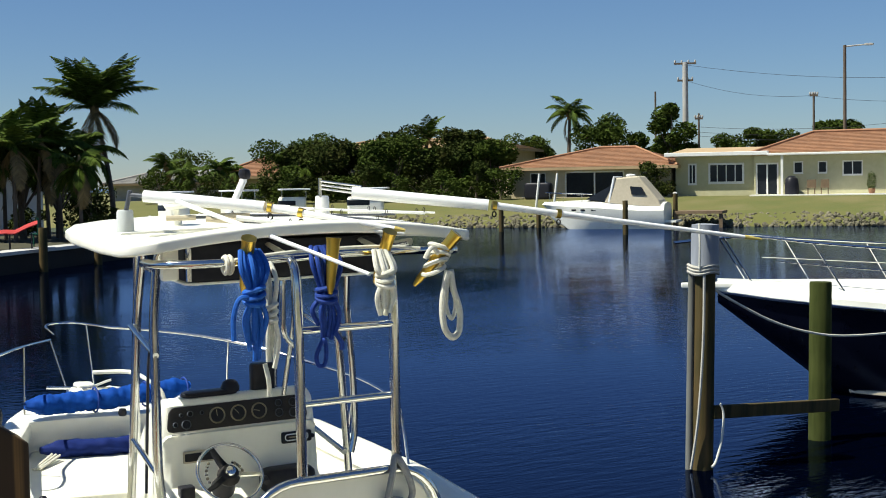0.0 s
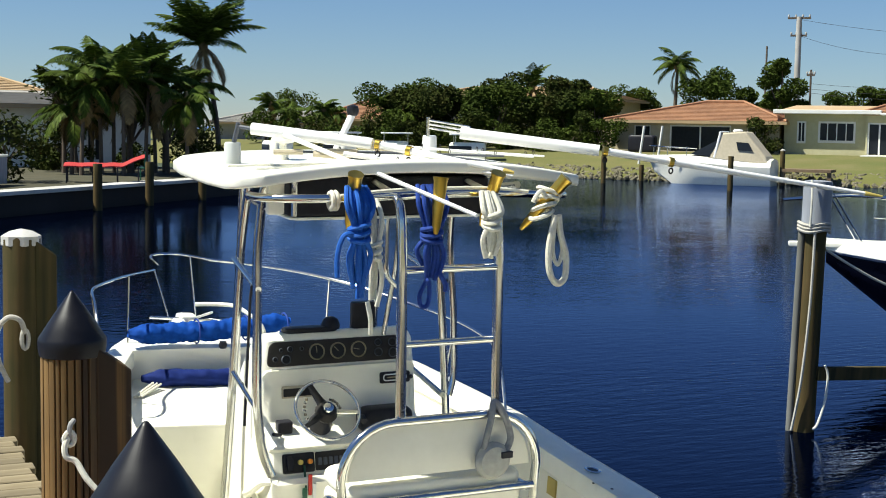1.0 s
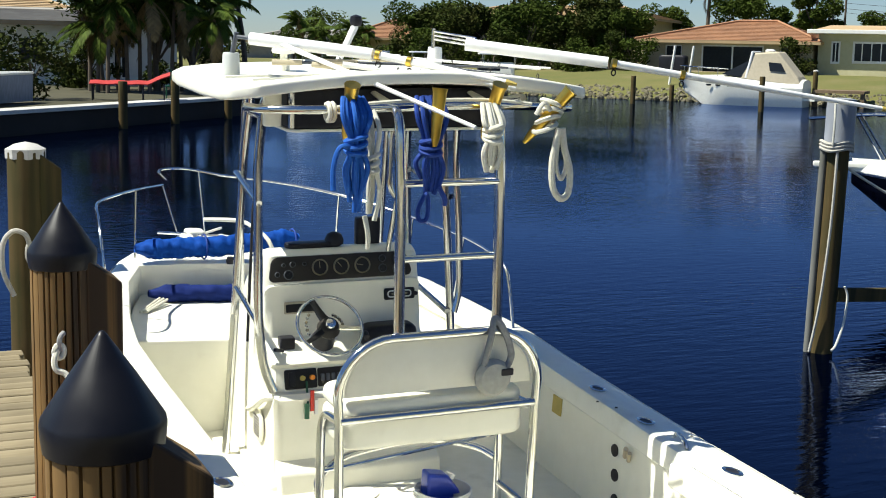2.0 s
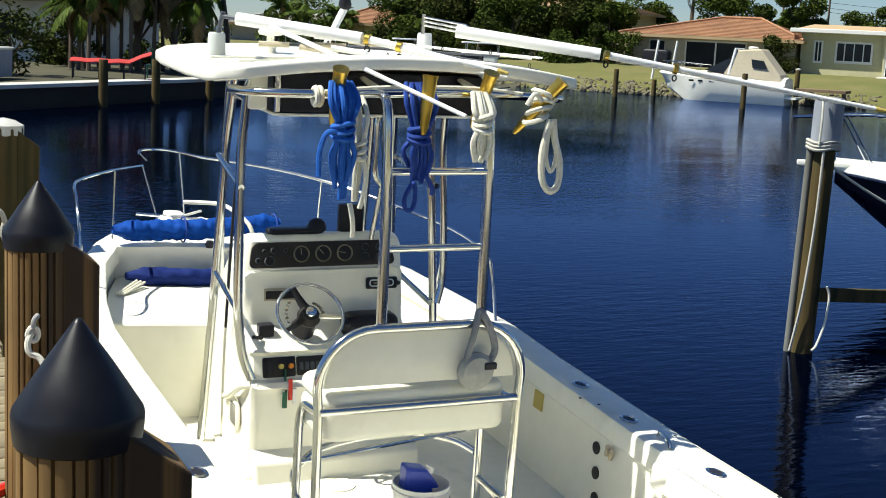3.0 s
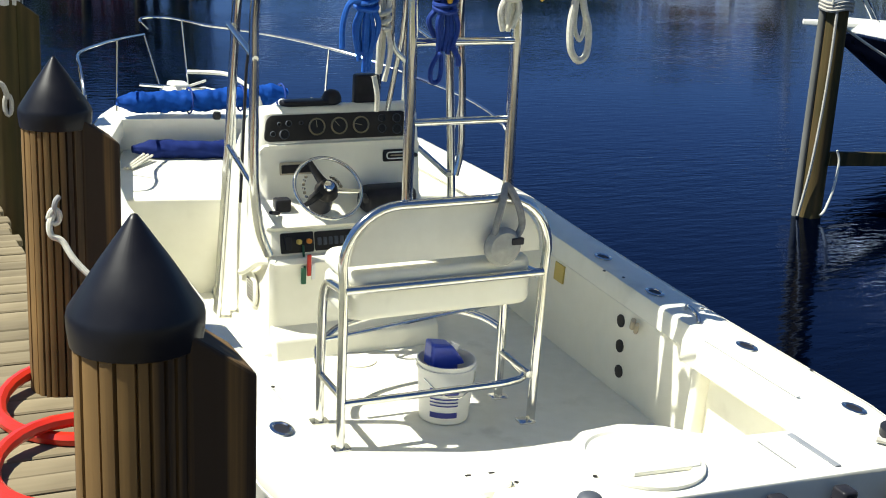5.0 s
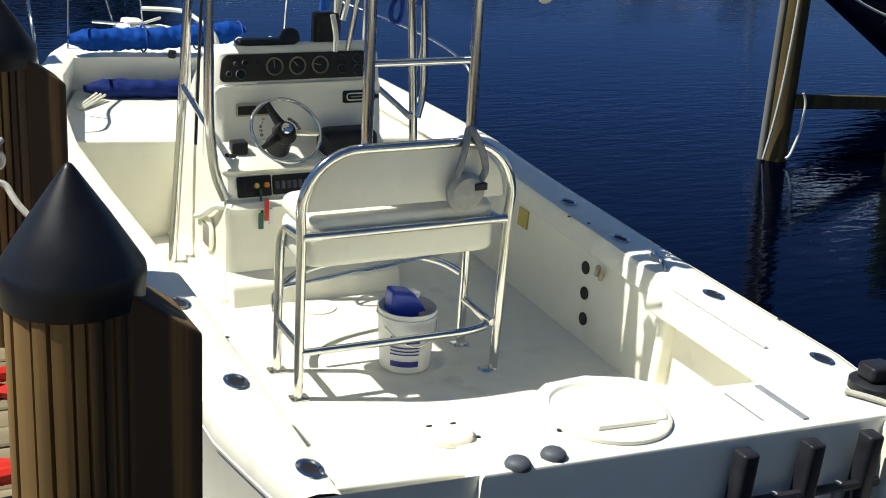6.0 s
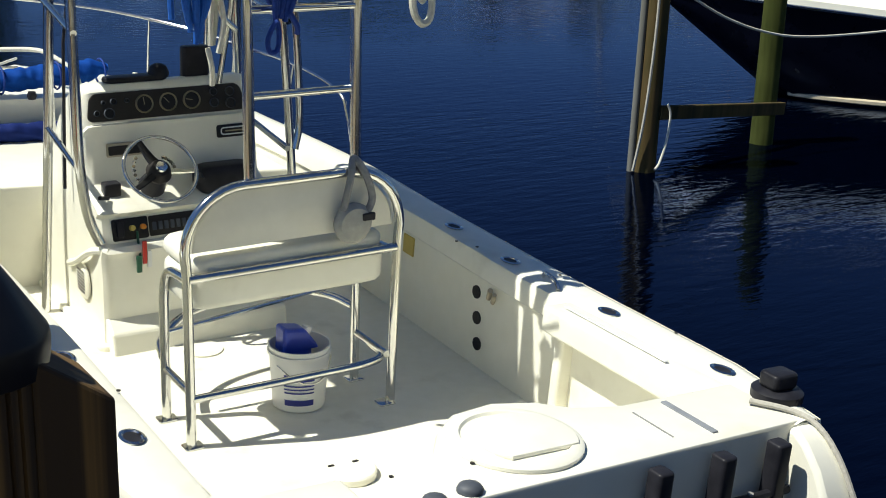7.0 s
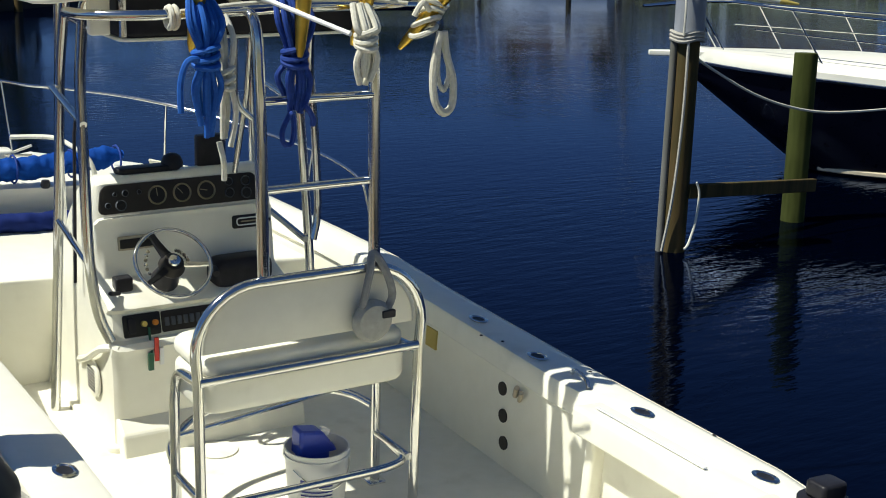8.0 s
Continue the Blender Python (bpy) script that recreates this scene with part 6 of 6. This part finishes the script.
# dense hedge of trees left of the houses
hedge = [(25.9, 13, 4.2, 2.4), (28.3, 14, 4.6, 2.6), (31.0, 14.5, 4.4, 2.7), (33.5, 14, 4.8, 2.7), (36.5, 15, 4.6, 3.0), (39.5, 15, 4.9, 3.0), (42.5, 16, 4.5, 2.9), (30, 20, 5.4, 3.0), (36, 22, 5.6, 3.2), (42, 22, 5.3, 3.2)]
for i, (a, b, h, s) in enumerate(hedge):
    tree("dense dark green broadleaf tree in a tall hedge", bank(a, b, 1.4), h, s, 40 + i, "darkleaf" if i % 3 else "leaf", 9000, 0.27, 0.0)
for i in range(13):
    tree("low dark shrub along the foot of the hedge", bank(24.5 + 1.9 * i, 10.2 + 0.8 * math.sin(i * 2.3), 1.3), 2.3 + 0.5 * math.sin(i * 1.7), 1.5, 500 + i, "darkleaf" if i % 2 else "leaf", 1800, 0.22, 0.0, "shrub")
for i, (az, d, h, s) in enumerate(((35.9, 112, 6.6, 2.8), (37.6, 110, 6.4, 3.0), (39.0, 104, 7.6, 2.2), (43.0, 112, 5.6, 2.4), (45.6, 112, 6.4, 2.2), (33.0, 118, 5.2, 3.0), (41.2, 120, 5.0, 3.0))):
    tree("leafy green tree rising behind the houses", far(az, d, 1.5), h, s, 70 + i, "leaf", 7500, 0.30, 0.1)
palm("slender palm standing behind the hedge", far(34.5, 112, 1.5), 6.6, 3, 20, 2.4, (0.2, 0), 0.2, 1.0, 2)
palm("feathery palm rising above the hedge", far(28.4, 108, 1.5), 4.6, 8, 16, 2.6, (0.1, 0), 0.2, 0.7, 1)
for i, (az, d, h, L) in enumerate(((22.4, 100, 2.6, 2.2), (23.0, 98, 2.4, 1.9), (30.6, 97, 2.6, 1.8), (29.4, 96, 2.2, 1.9))):
    palm("low palm growing along the hedge", far(az, d, 1.4), h, 20 + i, 16, L, (0, 0), 0.15, 1.0, 1)
# house with pale roof behind the hedge
hc = thing("house", "house with a long pale tile roof behind the trees", "house", BANK(38, 30, 0))
part("wall", box(-9, 8, 0, 8, 1.4, 5.4), M["stucco_tan"], hc, smooth=False)
hip_roof(hc, -9, 8, 0, 8, 5.3, 6.3, -6, 5, M["tile_pale"], 0.8)
window(hc, -7.5, -5.5, 4.2, 5.2, -0.02, 1)
hd = thing("house", "house with an orange tile roof beside the far canal", "house", Matrix.Translation(far(21.9, 112, 0)) @ Matrix.Rotation(radians(-30), 4, "Z"))
part("wall", box(-4.5, 3.5, 0, 8, 1.0, 3.4), M["stucco_tan"], hd, smooth=False)
hip_roof(hd, -4.5, 3.5, 0, 8, 3.4, 5.0, -1.5, 1.0, M["tile"], 0.8)
he = thing("house", "pale house at the far end of the canal", "house", Matrix.Translation(far(17.6, 118, 0)) @ Matrix.Rotation(radians(-20), 4, "Z"))
part("wall", box(-5, 7, 0, 7, 1.2, 3.0), M["stucco_grey"], he, smooth=False)
hip_roof(he, -5, 7, 0, 7, 3.0, 3.9, -2, 4, M["greyroof"], 0.8)
for i, (a, b, h, s) in enumerate(((52, 13, 3.0, 2.0), (60, 12, 2.8, 2.0), (65, 14, 3.2, 2.0), (70, 14, 3.0, 2.0), (76, 14, 3.2, 2.2), (83, 16, 3.4, 2.4), (58, 27, 6.0, 2.6), (48, 27, 5.2, 2.6), (92, 20, 5.0, 3.2), (100, 22, 5.2, 3.2))):
    tree("small sunlit tree beside the far canal", bank(a, b, 1.2), h, s, 120 + i, "leaf", 2000, 0.25, 0.1)
for i, (az, d, h, L) in enumerate(((17.4, 108, 3.3, 1.9), (18.2, 104, 2.6, 1.8), (19.6, 100, 2.9, 1.8), (20.2, 112, 2.8, 1.7))):
    palm("palm standing beside the far canal", far(az, d, 1.0), h, 60 + i, 18, L, (0, 0), 0.16, 1.0, 3)

# ---- utility poles and wires ----
def utility_pole(label, az, d, top, r, arms=(), lamp=False):
    t_ = thing("utility_pole", label, "utility pole", Matrix.Translation(far(az, d, 0)) @ Matrix.Rotation(radians(-az), 4, "Z"))
    part("post", tube([(0, 0, 1.2), (0, 0, top)], r, 10, r1=r * 0.8), M["utility"] if r > 0.18 else M["bark"], t_)
    for z, w in arms:
        part("crossarm", box(-w, w, -0.08, 0.08, z - 0.07, z + 0.07), M["bark"], t_, smooth=False)
        for x in (-w * 0.9, -w * 0.3, w * 0.3, w * 0.9):
            part("insulator", lathe([(0, 0), (0.06, 0), (0.08, 0.1), (0.04, 0.2), (0, 0.2)], 8), M["utility"], t_, at=Matrix.Translation((x, 0, z + 0.07)))
    if lamp:
        part("lamp_arm", tube([(0, 0, top - 0.1), (1.5, 0, top + 0.0)], 0.05, 6), M["utility"], t_)
        part("lamp_head", soft_slab(rounded(1.3, 1.9, -0.12, 0.12, 0.08), top - 0.08, top + 0.06, 0.03), M["utility"], t_)
    return t_


utility_pole("tall concrete utility pole with a crossarm", 39.45, 105, 11.6, 0.26, ((11.5, 0.85), (10.2, 0.6)))
utility_pole("thin dark utility pole behind the houses", 38.2, 108, 9.6, 0.09)
utility_pole("thin dark utility pole behind the houses", 44.67, 104, 8.9, 0.10, ((8.7, 0.3),))
utility_pole("tall street light pole with a short arm", 45.9, 96, 11.6, 0.13, (), True)
utility_pole("thin dark utility pole behind the houses", 50, 104, 10.0, 0.12)
utility_pole("thin dark utility pole behind the houses", 52, 104, 9.0, 0.12)
utility_pole("short leaning pole behind the houses", 40.0, 104, 7.6, 0.09, ((7.2, 0.3),))
for z0, z1, a0, a1 in ((10.2, 8.7, 39.45, 44.67), (11.4, 9.8, 39.45, 50), (6.6, 6.9, 40.0, 50), (6.2, 6.3, 40.0, 50), (5.9, 5.8, 40, 50), (8.7, 8.4, 44.67, 52)):
    wr = thing("power_line", "thin black overhead wire", "wire", group="overhead wires")
    p, q = Vector(far(a0, 105, z0)), Vector(far(a1, 104, z1))
    part("wire", tube([p.lerp(q, t) - Vector((0, 0, 0.5 * 4 * t * (1 - t))) for t in (i / 10 for i in range(11))], 0.016, 4), M["wire"], wr)

# ---- cruiser moored at the far bank: local x along the bank to the right, bow to the left ----
cr = thing("cabin_cruiser", "white cabin cruiser with a tan canvas canopy", "boat", BANK(14.2, -2.2, 0))
v = []
rows = []
for i in range(25):
    x = -3.5 + 6.5 * i / 24
    s = min(1.0, (x + 3.52) / 2.7)
    hb = 1.25 * math.sin(s * math.pi / 2) ** 0.8 + 0.01
    z = 1.35 - 0.35 * min(1, (x + 3.5) / 5.2)
    kz = -0.3 + 0.9 * max(0.0, 1 - (x + 3.5) / 1.4)
    rows.append([(x - 0.5 * (1 - s), hb, z), (x, hb * 0.93, z - 0.5 * (z - kz)), (x, hb * 0.7, kz + 0.15), (x, 0, kz), (x, -hb * 0.7, kz + 0.15), (x, -hb * 0.93, z - 0.5 * (z - kz)), (x - 0.5 * (1 - s), -hb, z), (x - 0.4 * (1 - s), -hb * 0.8, z + 0.10 + 0.22 * s), (x - 0.4 * (1 - s), 0, z + 0.14 + 0.30 * s), (x - 0.4 * (1 - s), hb * 0.8, z + 0.10 + 0.22 * s)])
k = 10
v = [p for r in rows for p in r]
f = [(i * k + j, i * k + (j + 1) % k, (i + 1) * k + (j + 1) % k, (i + 1) * k + j) for i in range(24) for j in range(k)] + [tuple(range(k)), tuple(reversed(range(24 * k, 25 * k)))]
part("hull", (v, f), M["gel"], cr, "white hull")
v = [(-0.3, -1.05, 1.45), (2.9, -1.1, 1.15), (2.9, 1.1, 1.15), (-0.3, 1.05, 1.45), (0.35, -0.9, 2.75), (1.6, -0.95, 2.85), (1.6, 0.95, 2.85), (0.35, 0.9, 2.75), (2.7, -1.0, 1.55), (2.7, 1.0, 1.55)]
part("canopy", (v, [(0, 1, 8, 5, 4), (2, 3, 7, 6, 9), (0, 4, 7, 3), (4, 5, 6, 7), (5, 8, 9, 6), (1, 2, 9, 8)]), M["tan"], cr, "tan canvas camper canopy", smooth=False, bevel=0.08)
part("canopy_window", ([(1.25, -1.06, 1.85), (2.05, -1.08, 1.82), (1.8, -1.03, 2.25), (1.15, -1.02, 2.3)], [(0, 1, 2, 3)]), M["glass"], cr, smooth=False)
part("windshield", ([(-1.3, -0.9, 1.62), (-0.25, -1.06, 1.52), (0.28, -0.93, 2.45), (0.25, -0.9, 2.5), (-1.3, 0.9, 1.62), (-0.25, 1.06, 1.52), (0.28, 0.93, 2.45)], [(0, 1, 2), (0, 2, 6, 4), (4, 6, 5)]), M["glass"], cr, "raked dark windshield", smooth=False)
part("radar_arch", join(tube([(0.0, -1.0, 1.45), (0.28, -0.93, 2.8), (0.28, 0.93, 2.8), (0.0, 1.0, 1.45)], 0.07, 8)), M["pole"], cr)
part("radar_dome", lathe([(0, 0), (0.25, 0), (0.27, 0.08), (0.2, 0.14), (0, 0.15)], 14), M["pole"], cr, at=Matrix.Translation((1.0, 0, 2.82)))
for x in (-1.9, -1.4, -0.8):
    part("porthole", soft_slab(rounded(-0.14, 0.14, -0.05, 0.05, 0.05), 0, 0.02, 0.005), M["glass"], cr, at=Matrix.Translation((x, -1.17 - 0.05 * (x + 1.9), 1.05)) @ Matrix.Rotation(radians(90), 4, "X"))
part("bow_rail", tube(smooth_path([(-1.4, -0.95, 1.88), (-2.6, -0.75, 1.95), (-3.8, 0, 2.0), (-2.6, 0.75, 1.95), (-1.4, 0.95, 1.88)], 6), 0.025, 6), M["steel"], cr)
for x, s in ((-1.5, 0.95), (-2.6, 0.75), (-3.5, 0.22)):
    part("stanchion", tube([(x, -s, 1.5), (x, -s, 2.0)], 0.02, 5), M["steel"], cr)
part("swim_platform", box(3.0, 3.6, -1.0, 1.0, 0.35, 0.45), M["gel"], cr, smooth=False)
mastp = thing("davit_mast", "white boat hoist posts on the bank", "boat hoist", BANK(19.6, 3.0, 0.6))
for x in (-0.5, 0.6):
    part("post", tube([(x, 0, 0), (x + 0.3, 0, 2.5)], 0.08, 6), M["whitewall"], mastp)
cvr = thing("covered_barbecue", "black covered barbecue on the lawn", "barbecue", BANK(21.9, 10.2, 1.45))
part("cover", soft_slab(rounded(-0.9, 0.9, -0.4, 0.4, 0.2), 0, 1.1, 0.2), M["black"], cvr)
for az, d, top, dark in ((36.9, 65, 1.66, 1), (31.6, 71, 1.45, 1), (39.0, 74, 1.9, 1), (33.2, 76, 0.9, 1)):
    p = piling("dark mooring piling standing off the far bank", far(az, d)[0], far(az, d)[1], top, 0.13, M["oldpile"], "flat" if az == 39.0 else "", fender=False)
bx = thing("dock_box", "dark timber landing at the far bank", "landing", BANK(9.6, -0.9, 0))
part("deck", box(-1.4, 1.2, -0.6, 1.4, 0.75, 0.9), M["joist"], bx, smooth=False)
for x in (-1.3, 1.1):
    part("post", box(x - 0.1, x + 0.1, -0.5, -0.3, -0.6, 0.85), M["joist"], bx, smooth=False)

# ---- opposite shore on the other side: seawall, dock, house, palms ----
LU, LN = Vector((0.664, 0.748, 0)), Vector((-0.748, 0.664, 0))
L0 = Vector((1.9, 35.6, 0))
LM = Matrix(((LU.x, LN.x, 0, L0.x), (LU.y, LN.y, 0, L0.y), (0, 0, 1, 0), (0, 0, 0, 1)))
swl = thing("seawall", "seawall coloured near black for dock shadow, with a pale concrete cap", "seawall", LM, kind="structure")
part("wall", box(-24, 15.6, -0.15, 0.25, -0.7, 0.62), M["dockshade"], swl, smooth=False)
part("cap", box(-24, 15.8, -0.35, 0.5, 0.62, 0.74), M["concrete"], swl, smooth=False, bevel=0.02)
for x in (4.0, 7.2, 11.0):
    p = LM @ Vector((x, 0.2 - 0.9, 0))
    piling("dark mooring piling at the opposite dock", p.x, p.y, 1.45, 0.14, M["oldpile"], "", fender=False)
sk = thing("covered_skiff", "long blue-grey boat hull laid up behind the opposite dock", "boat", LM @ Matrix.Translation((-2.6, 2.6, 0.75)))
v = []
for x in (-8, -4, 0, 3.5, 5.5, 6.6):
    w = 1.0 if x < 3 else 1.0 - (x - 3) * 0.26
    v += [(x, -w, 0.85), (x, -w * 0.8, 0.0), (x, w * 0.8, 0.0), (x, w, 0.85)]
part("hull", (v, [(i * 4 + j, i * 4 + (j + 1) % 4, i * 4 + 4 + (j + 1) % 4, i * 4 + 4 + j) for i in range(5) for j in range(4)] + [(0, 1, 2, 3), (23, 22, 21, 20)]), M["greywood"], sk, "blue-grey hull")
part("gunwale", join(*[tube([(x, s * (1.0 if x < 3 else 1.0 - (x - 3) * 0.26), 0.88) for x in (-8, -4, 0, 3.5, 5.5, 6.6)], 0.05, 6) for s in (-1, 1)]), M["gel"], sk, "pale gunwale")
kay = thing("sun_lounger", "long red canvas lounger on thin dark legs", "lounger", Matrix.Translation(LM @ Vector((7.6, 1.2, 0.70))) @ Matrix.Rotation(radians(-12), 4, "Z"))
v, f = [], []
for i in range(19):
    x = -1.35 + 2.65 * i / 18
    z = 0.56 + 0.012 * math.sin(i * 1.3) + max(0.0, x - 0.55) * 0.42
    v += [(x, -0.4, z), (x, 0.4, z + 0.10), (x, 0.4, z + 0.06), (x, -0.4, z - 0.035)]
f = [(i * 4 + j, i * 4 + (j + 1) % 4, i * 4 + 4 + (j + 1) % 4, i * 4 + 4 + j) for i in range(18) for j in range(4)] + [(3, 2, 1, 0), (72, 73, 74, 75)]
part("canvas", (v, f), M["redcan"], kay, "rumpled red canvas")
for x in (-1.25, -0.4, 0.4, 1.1):
    for y in (-0.36, 0.36):
        part("leg", tube([(x, y, 0), (x, y, 0.53)], 0.025, 6), M["black"], kay)
gch = thing("garden_chair", "green plastic garden chair beside the red lounger", "chair", Matrix.Translation(LM @ Vector((10.3, 1.2, 0.70))) @ Matrix.Rotation(radians(-12), 4, "Z"))
part("seat", box(-0.2, 0.2, -0.25, 0.25, 0.40, 0.45), M["green"], gch, smooth=False)
part("backrest", box(-0.05, 0.02, -0.25, 0.25, 0.45, 1.0), M["green"], gch, smooth=False)
for x in (-0.17, 0.17):
    for y in (-0.2, 0.2):
        part("leg", tube([(x, y, 0), (x, y, 0.40)], 0.025, 6), M["green"], gch)
hm = thing("house", "pale cream house with a low roof behind the palms", "house", Matrix.Translation(far(5.2, 76, 0.7)) @ Matrix.Rotation(radians(-6), 4, "Z"))
part("wall", box(-7, 4.2, 0, 7, 0, 3.4), M["stucco_cream"], hm, smooth=False)
hip_roof(hm, -7, 4.2, 0, 7, 3.4, 4.7, -5.0, 0.5, M["tile_pale"], 0.5)
hl = thing("house", "white house shaded by palms on the opposite shore", "house", Matrix.Translation(far(9.9, 62, 0.7)) @ Matrix.Rotation(radians(-10), 4, "Z"))
hh = [(-0.1, 0.6, 0.3, 2.1), (-4.2, -3.0, 0.9, 2.1)]
part("wall", wall_with_holes(-9, 2.7, 0, 2.7, 0, 0.25, hh), M["whitewall"], hl, smooth=False)
part("wall", box(2.45, 2.7, 0.25, 8, 0, 2.7), M["whitewall"], hl, smooth=False)
part("wall", box(-9, 2.4, 5, 5.2, 0, 2.7), M["whitewall"], hl, smooth=False)
for h0 in hh:
    window(hl, *h0[:2], *h0[2:], 0.1, 1)
hip_roof(hl, -9, 2.7, 0, 9, 2.75, 3.3, -6, 0.5, M["greyroof"], 0.8, label="grey shingle roof")
palm("tall coconut palm leaning over the canal shore", far(15.25, 58, 0.7), 5.35, 2, 46, 2.6, (-0.75, -0.1), 0.13, 0.62, 3, -12, 0.40)
for i, (az, d, h, L) in enumerate(((8.9, 55, 4.3, 1.8), (9.6, 53, 4.5, 1.7), (10.4, 54, 5.3, 1.9), (11.3, 53, 4.7, 1.9), (12.2, 54, 5.0, 1.8), (13.1, 55, 4.8, 1.7), (13.9, 53, 3.9, 1.6), (10.0, 57, 4.4, 2.1), (12.6, 56, 4.2, 2.0), (10.9, 56, 5.0, 2.0), (9.2, 54, 3.6, 1.8), (14.3, 57, 4.6, 1.8))):
    palm("clustered palm in front of the white house", far(az, d, 0.7), h - 1.1, 200 + i, 17, L * 1.05, (0.2 * math.sin(i * 2.1), 0.1), 0.09, 0.72 + 0.25 * math.sin(i * 1.3), 3, -25)
for i, (az, d, h, s) in enumerate(((6.6, 47, 2.2, 1.5), (4.6, 46, 2.6, 1.8), (14.6, 54, 1.6, 1.1), (9.4, 55, 4.6, 2.0), (11.6, 56, 4.6, 2.0), (8.9, 57, 2.6, 1.4), (13.0, 57, 3.8, 1.6), (8.4, 59, 1.0, 1.2), (11.8, 60, 1.1, 1.0), (14.0, 66, 2.4, 1.4))):
    tree("dark shrub under the palms on the opposite shore", far(az, d, 0.7), h, s, 300 + i, "darkleaf", 1500, 0.2, 0.48 if h > 3.5 else 0.0, "tree" if h > 3.5 else "shrub")


# small boats along the far canal
def small_boat(label, pos, rot, L=5.5):
    t_ = thing("small_boat", label, "boat", Matrix.Translation(pos) @ Matrix.Rotation(radians(rot), 4, "Z"), group="boats along the far canal")
    v = []
    for x, w, z in ((-0.5, 0.85, 0.75), (0.0, 0.95, 0.75), (0.25, 0.85, 0.85), (0.42, 0.45, 0.98), (0.5, 0.04, 1.05)):
        v += [(x * L, -w, z), (x * L, -w * 0.7, -0.2), (x * L, w * 0.7, -0.2), (x * L, w, z)]
    part("hull", (v, [(i * 4 + j, i * 4 + (j + 1) % 4, i * 4 + 4 + (j + 1) % 4, i * 4 + 4 + j) for i in range(4) for j in range(4)] + [(0, 1, 2, 3), (19, 18, 17, 16)]), M["gel"], t_, bevel=0.03)
    part("cabin", soft_slab(rounded(-0.2 * L, 0.12 * L, -0.6, 0.6, 0.2), 0.7, 1.9, 0.15), M["gel"], t_)
    part("windshield", soft_slab(rounded(-0.1 * L, 0.125 * L, -0.61, 0.61, 0.2), 1.35, 1.7, 0.05), M["glass"], t_)
    part("top", soft_slab(rounded(-0.25 * L, 0.12 * L, -0.75, 0.75, 0.2), 2.35, 2.45, 0.03), M["pole"], t_)
    for x in (-0.2 * L, 0.08 * L):
        for y in (-0.6, 0.6):
            part("post", tube([(x, y, 1.8), (x, y, 2.38)], 0.03, 6), M["steel"], t_)
    return t_


small_boat("white flybridge boat moored beside the hedge", far(25.6, 83, 0), 150, 7)
small_boat("small white boat moored along the far canal", far(22.5, 86, 0), 160)
small_boat("small white boat moored along the far canal", far(20.2, 80, 0), 120)
small_boat("small white boat moored along the far canal", far(17.6, 76, 0), 100)
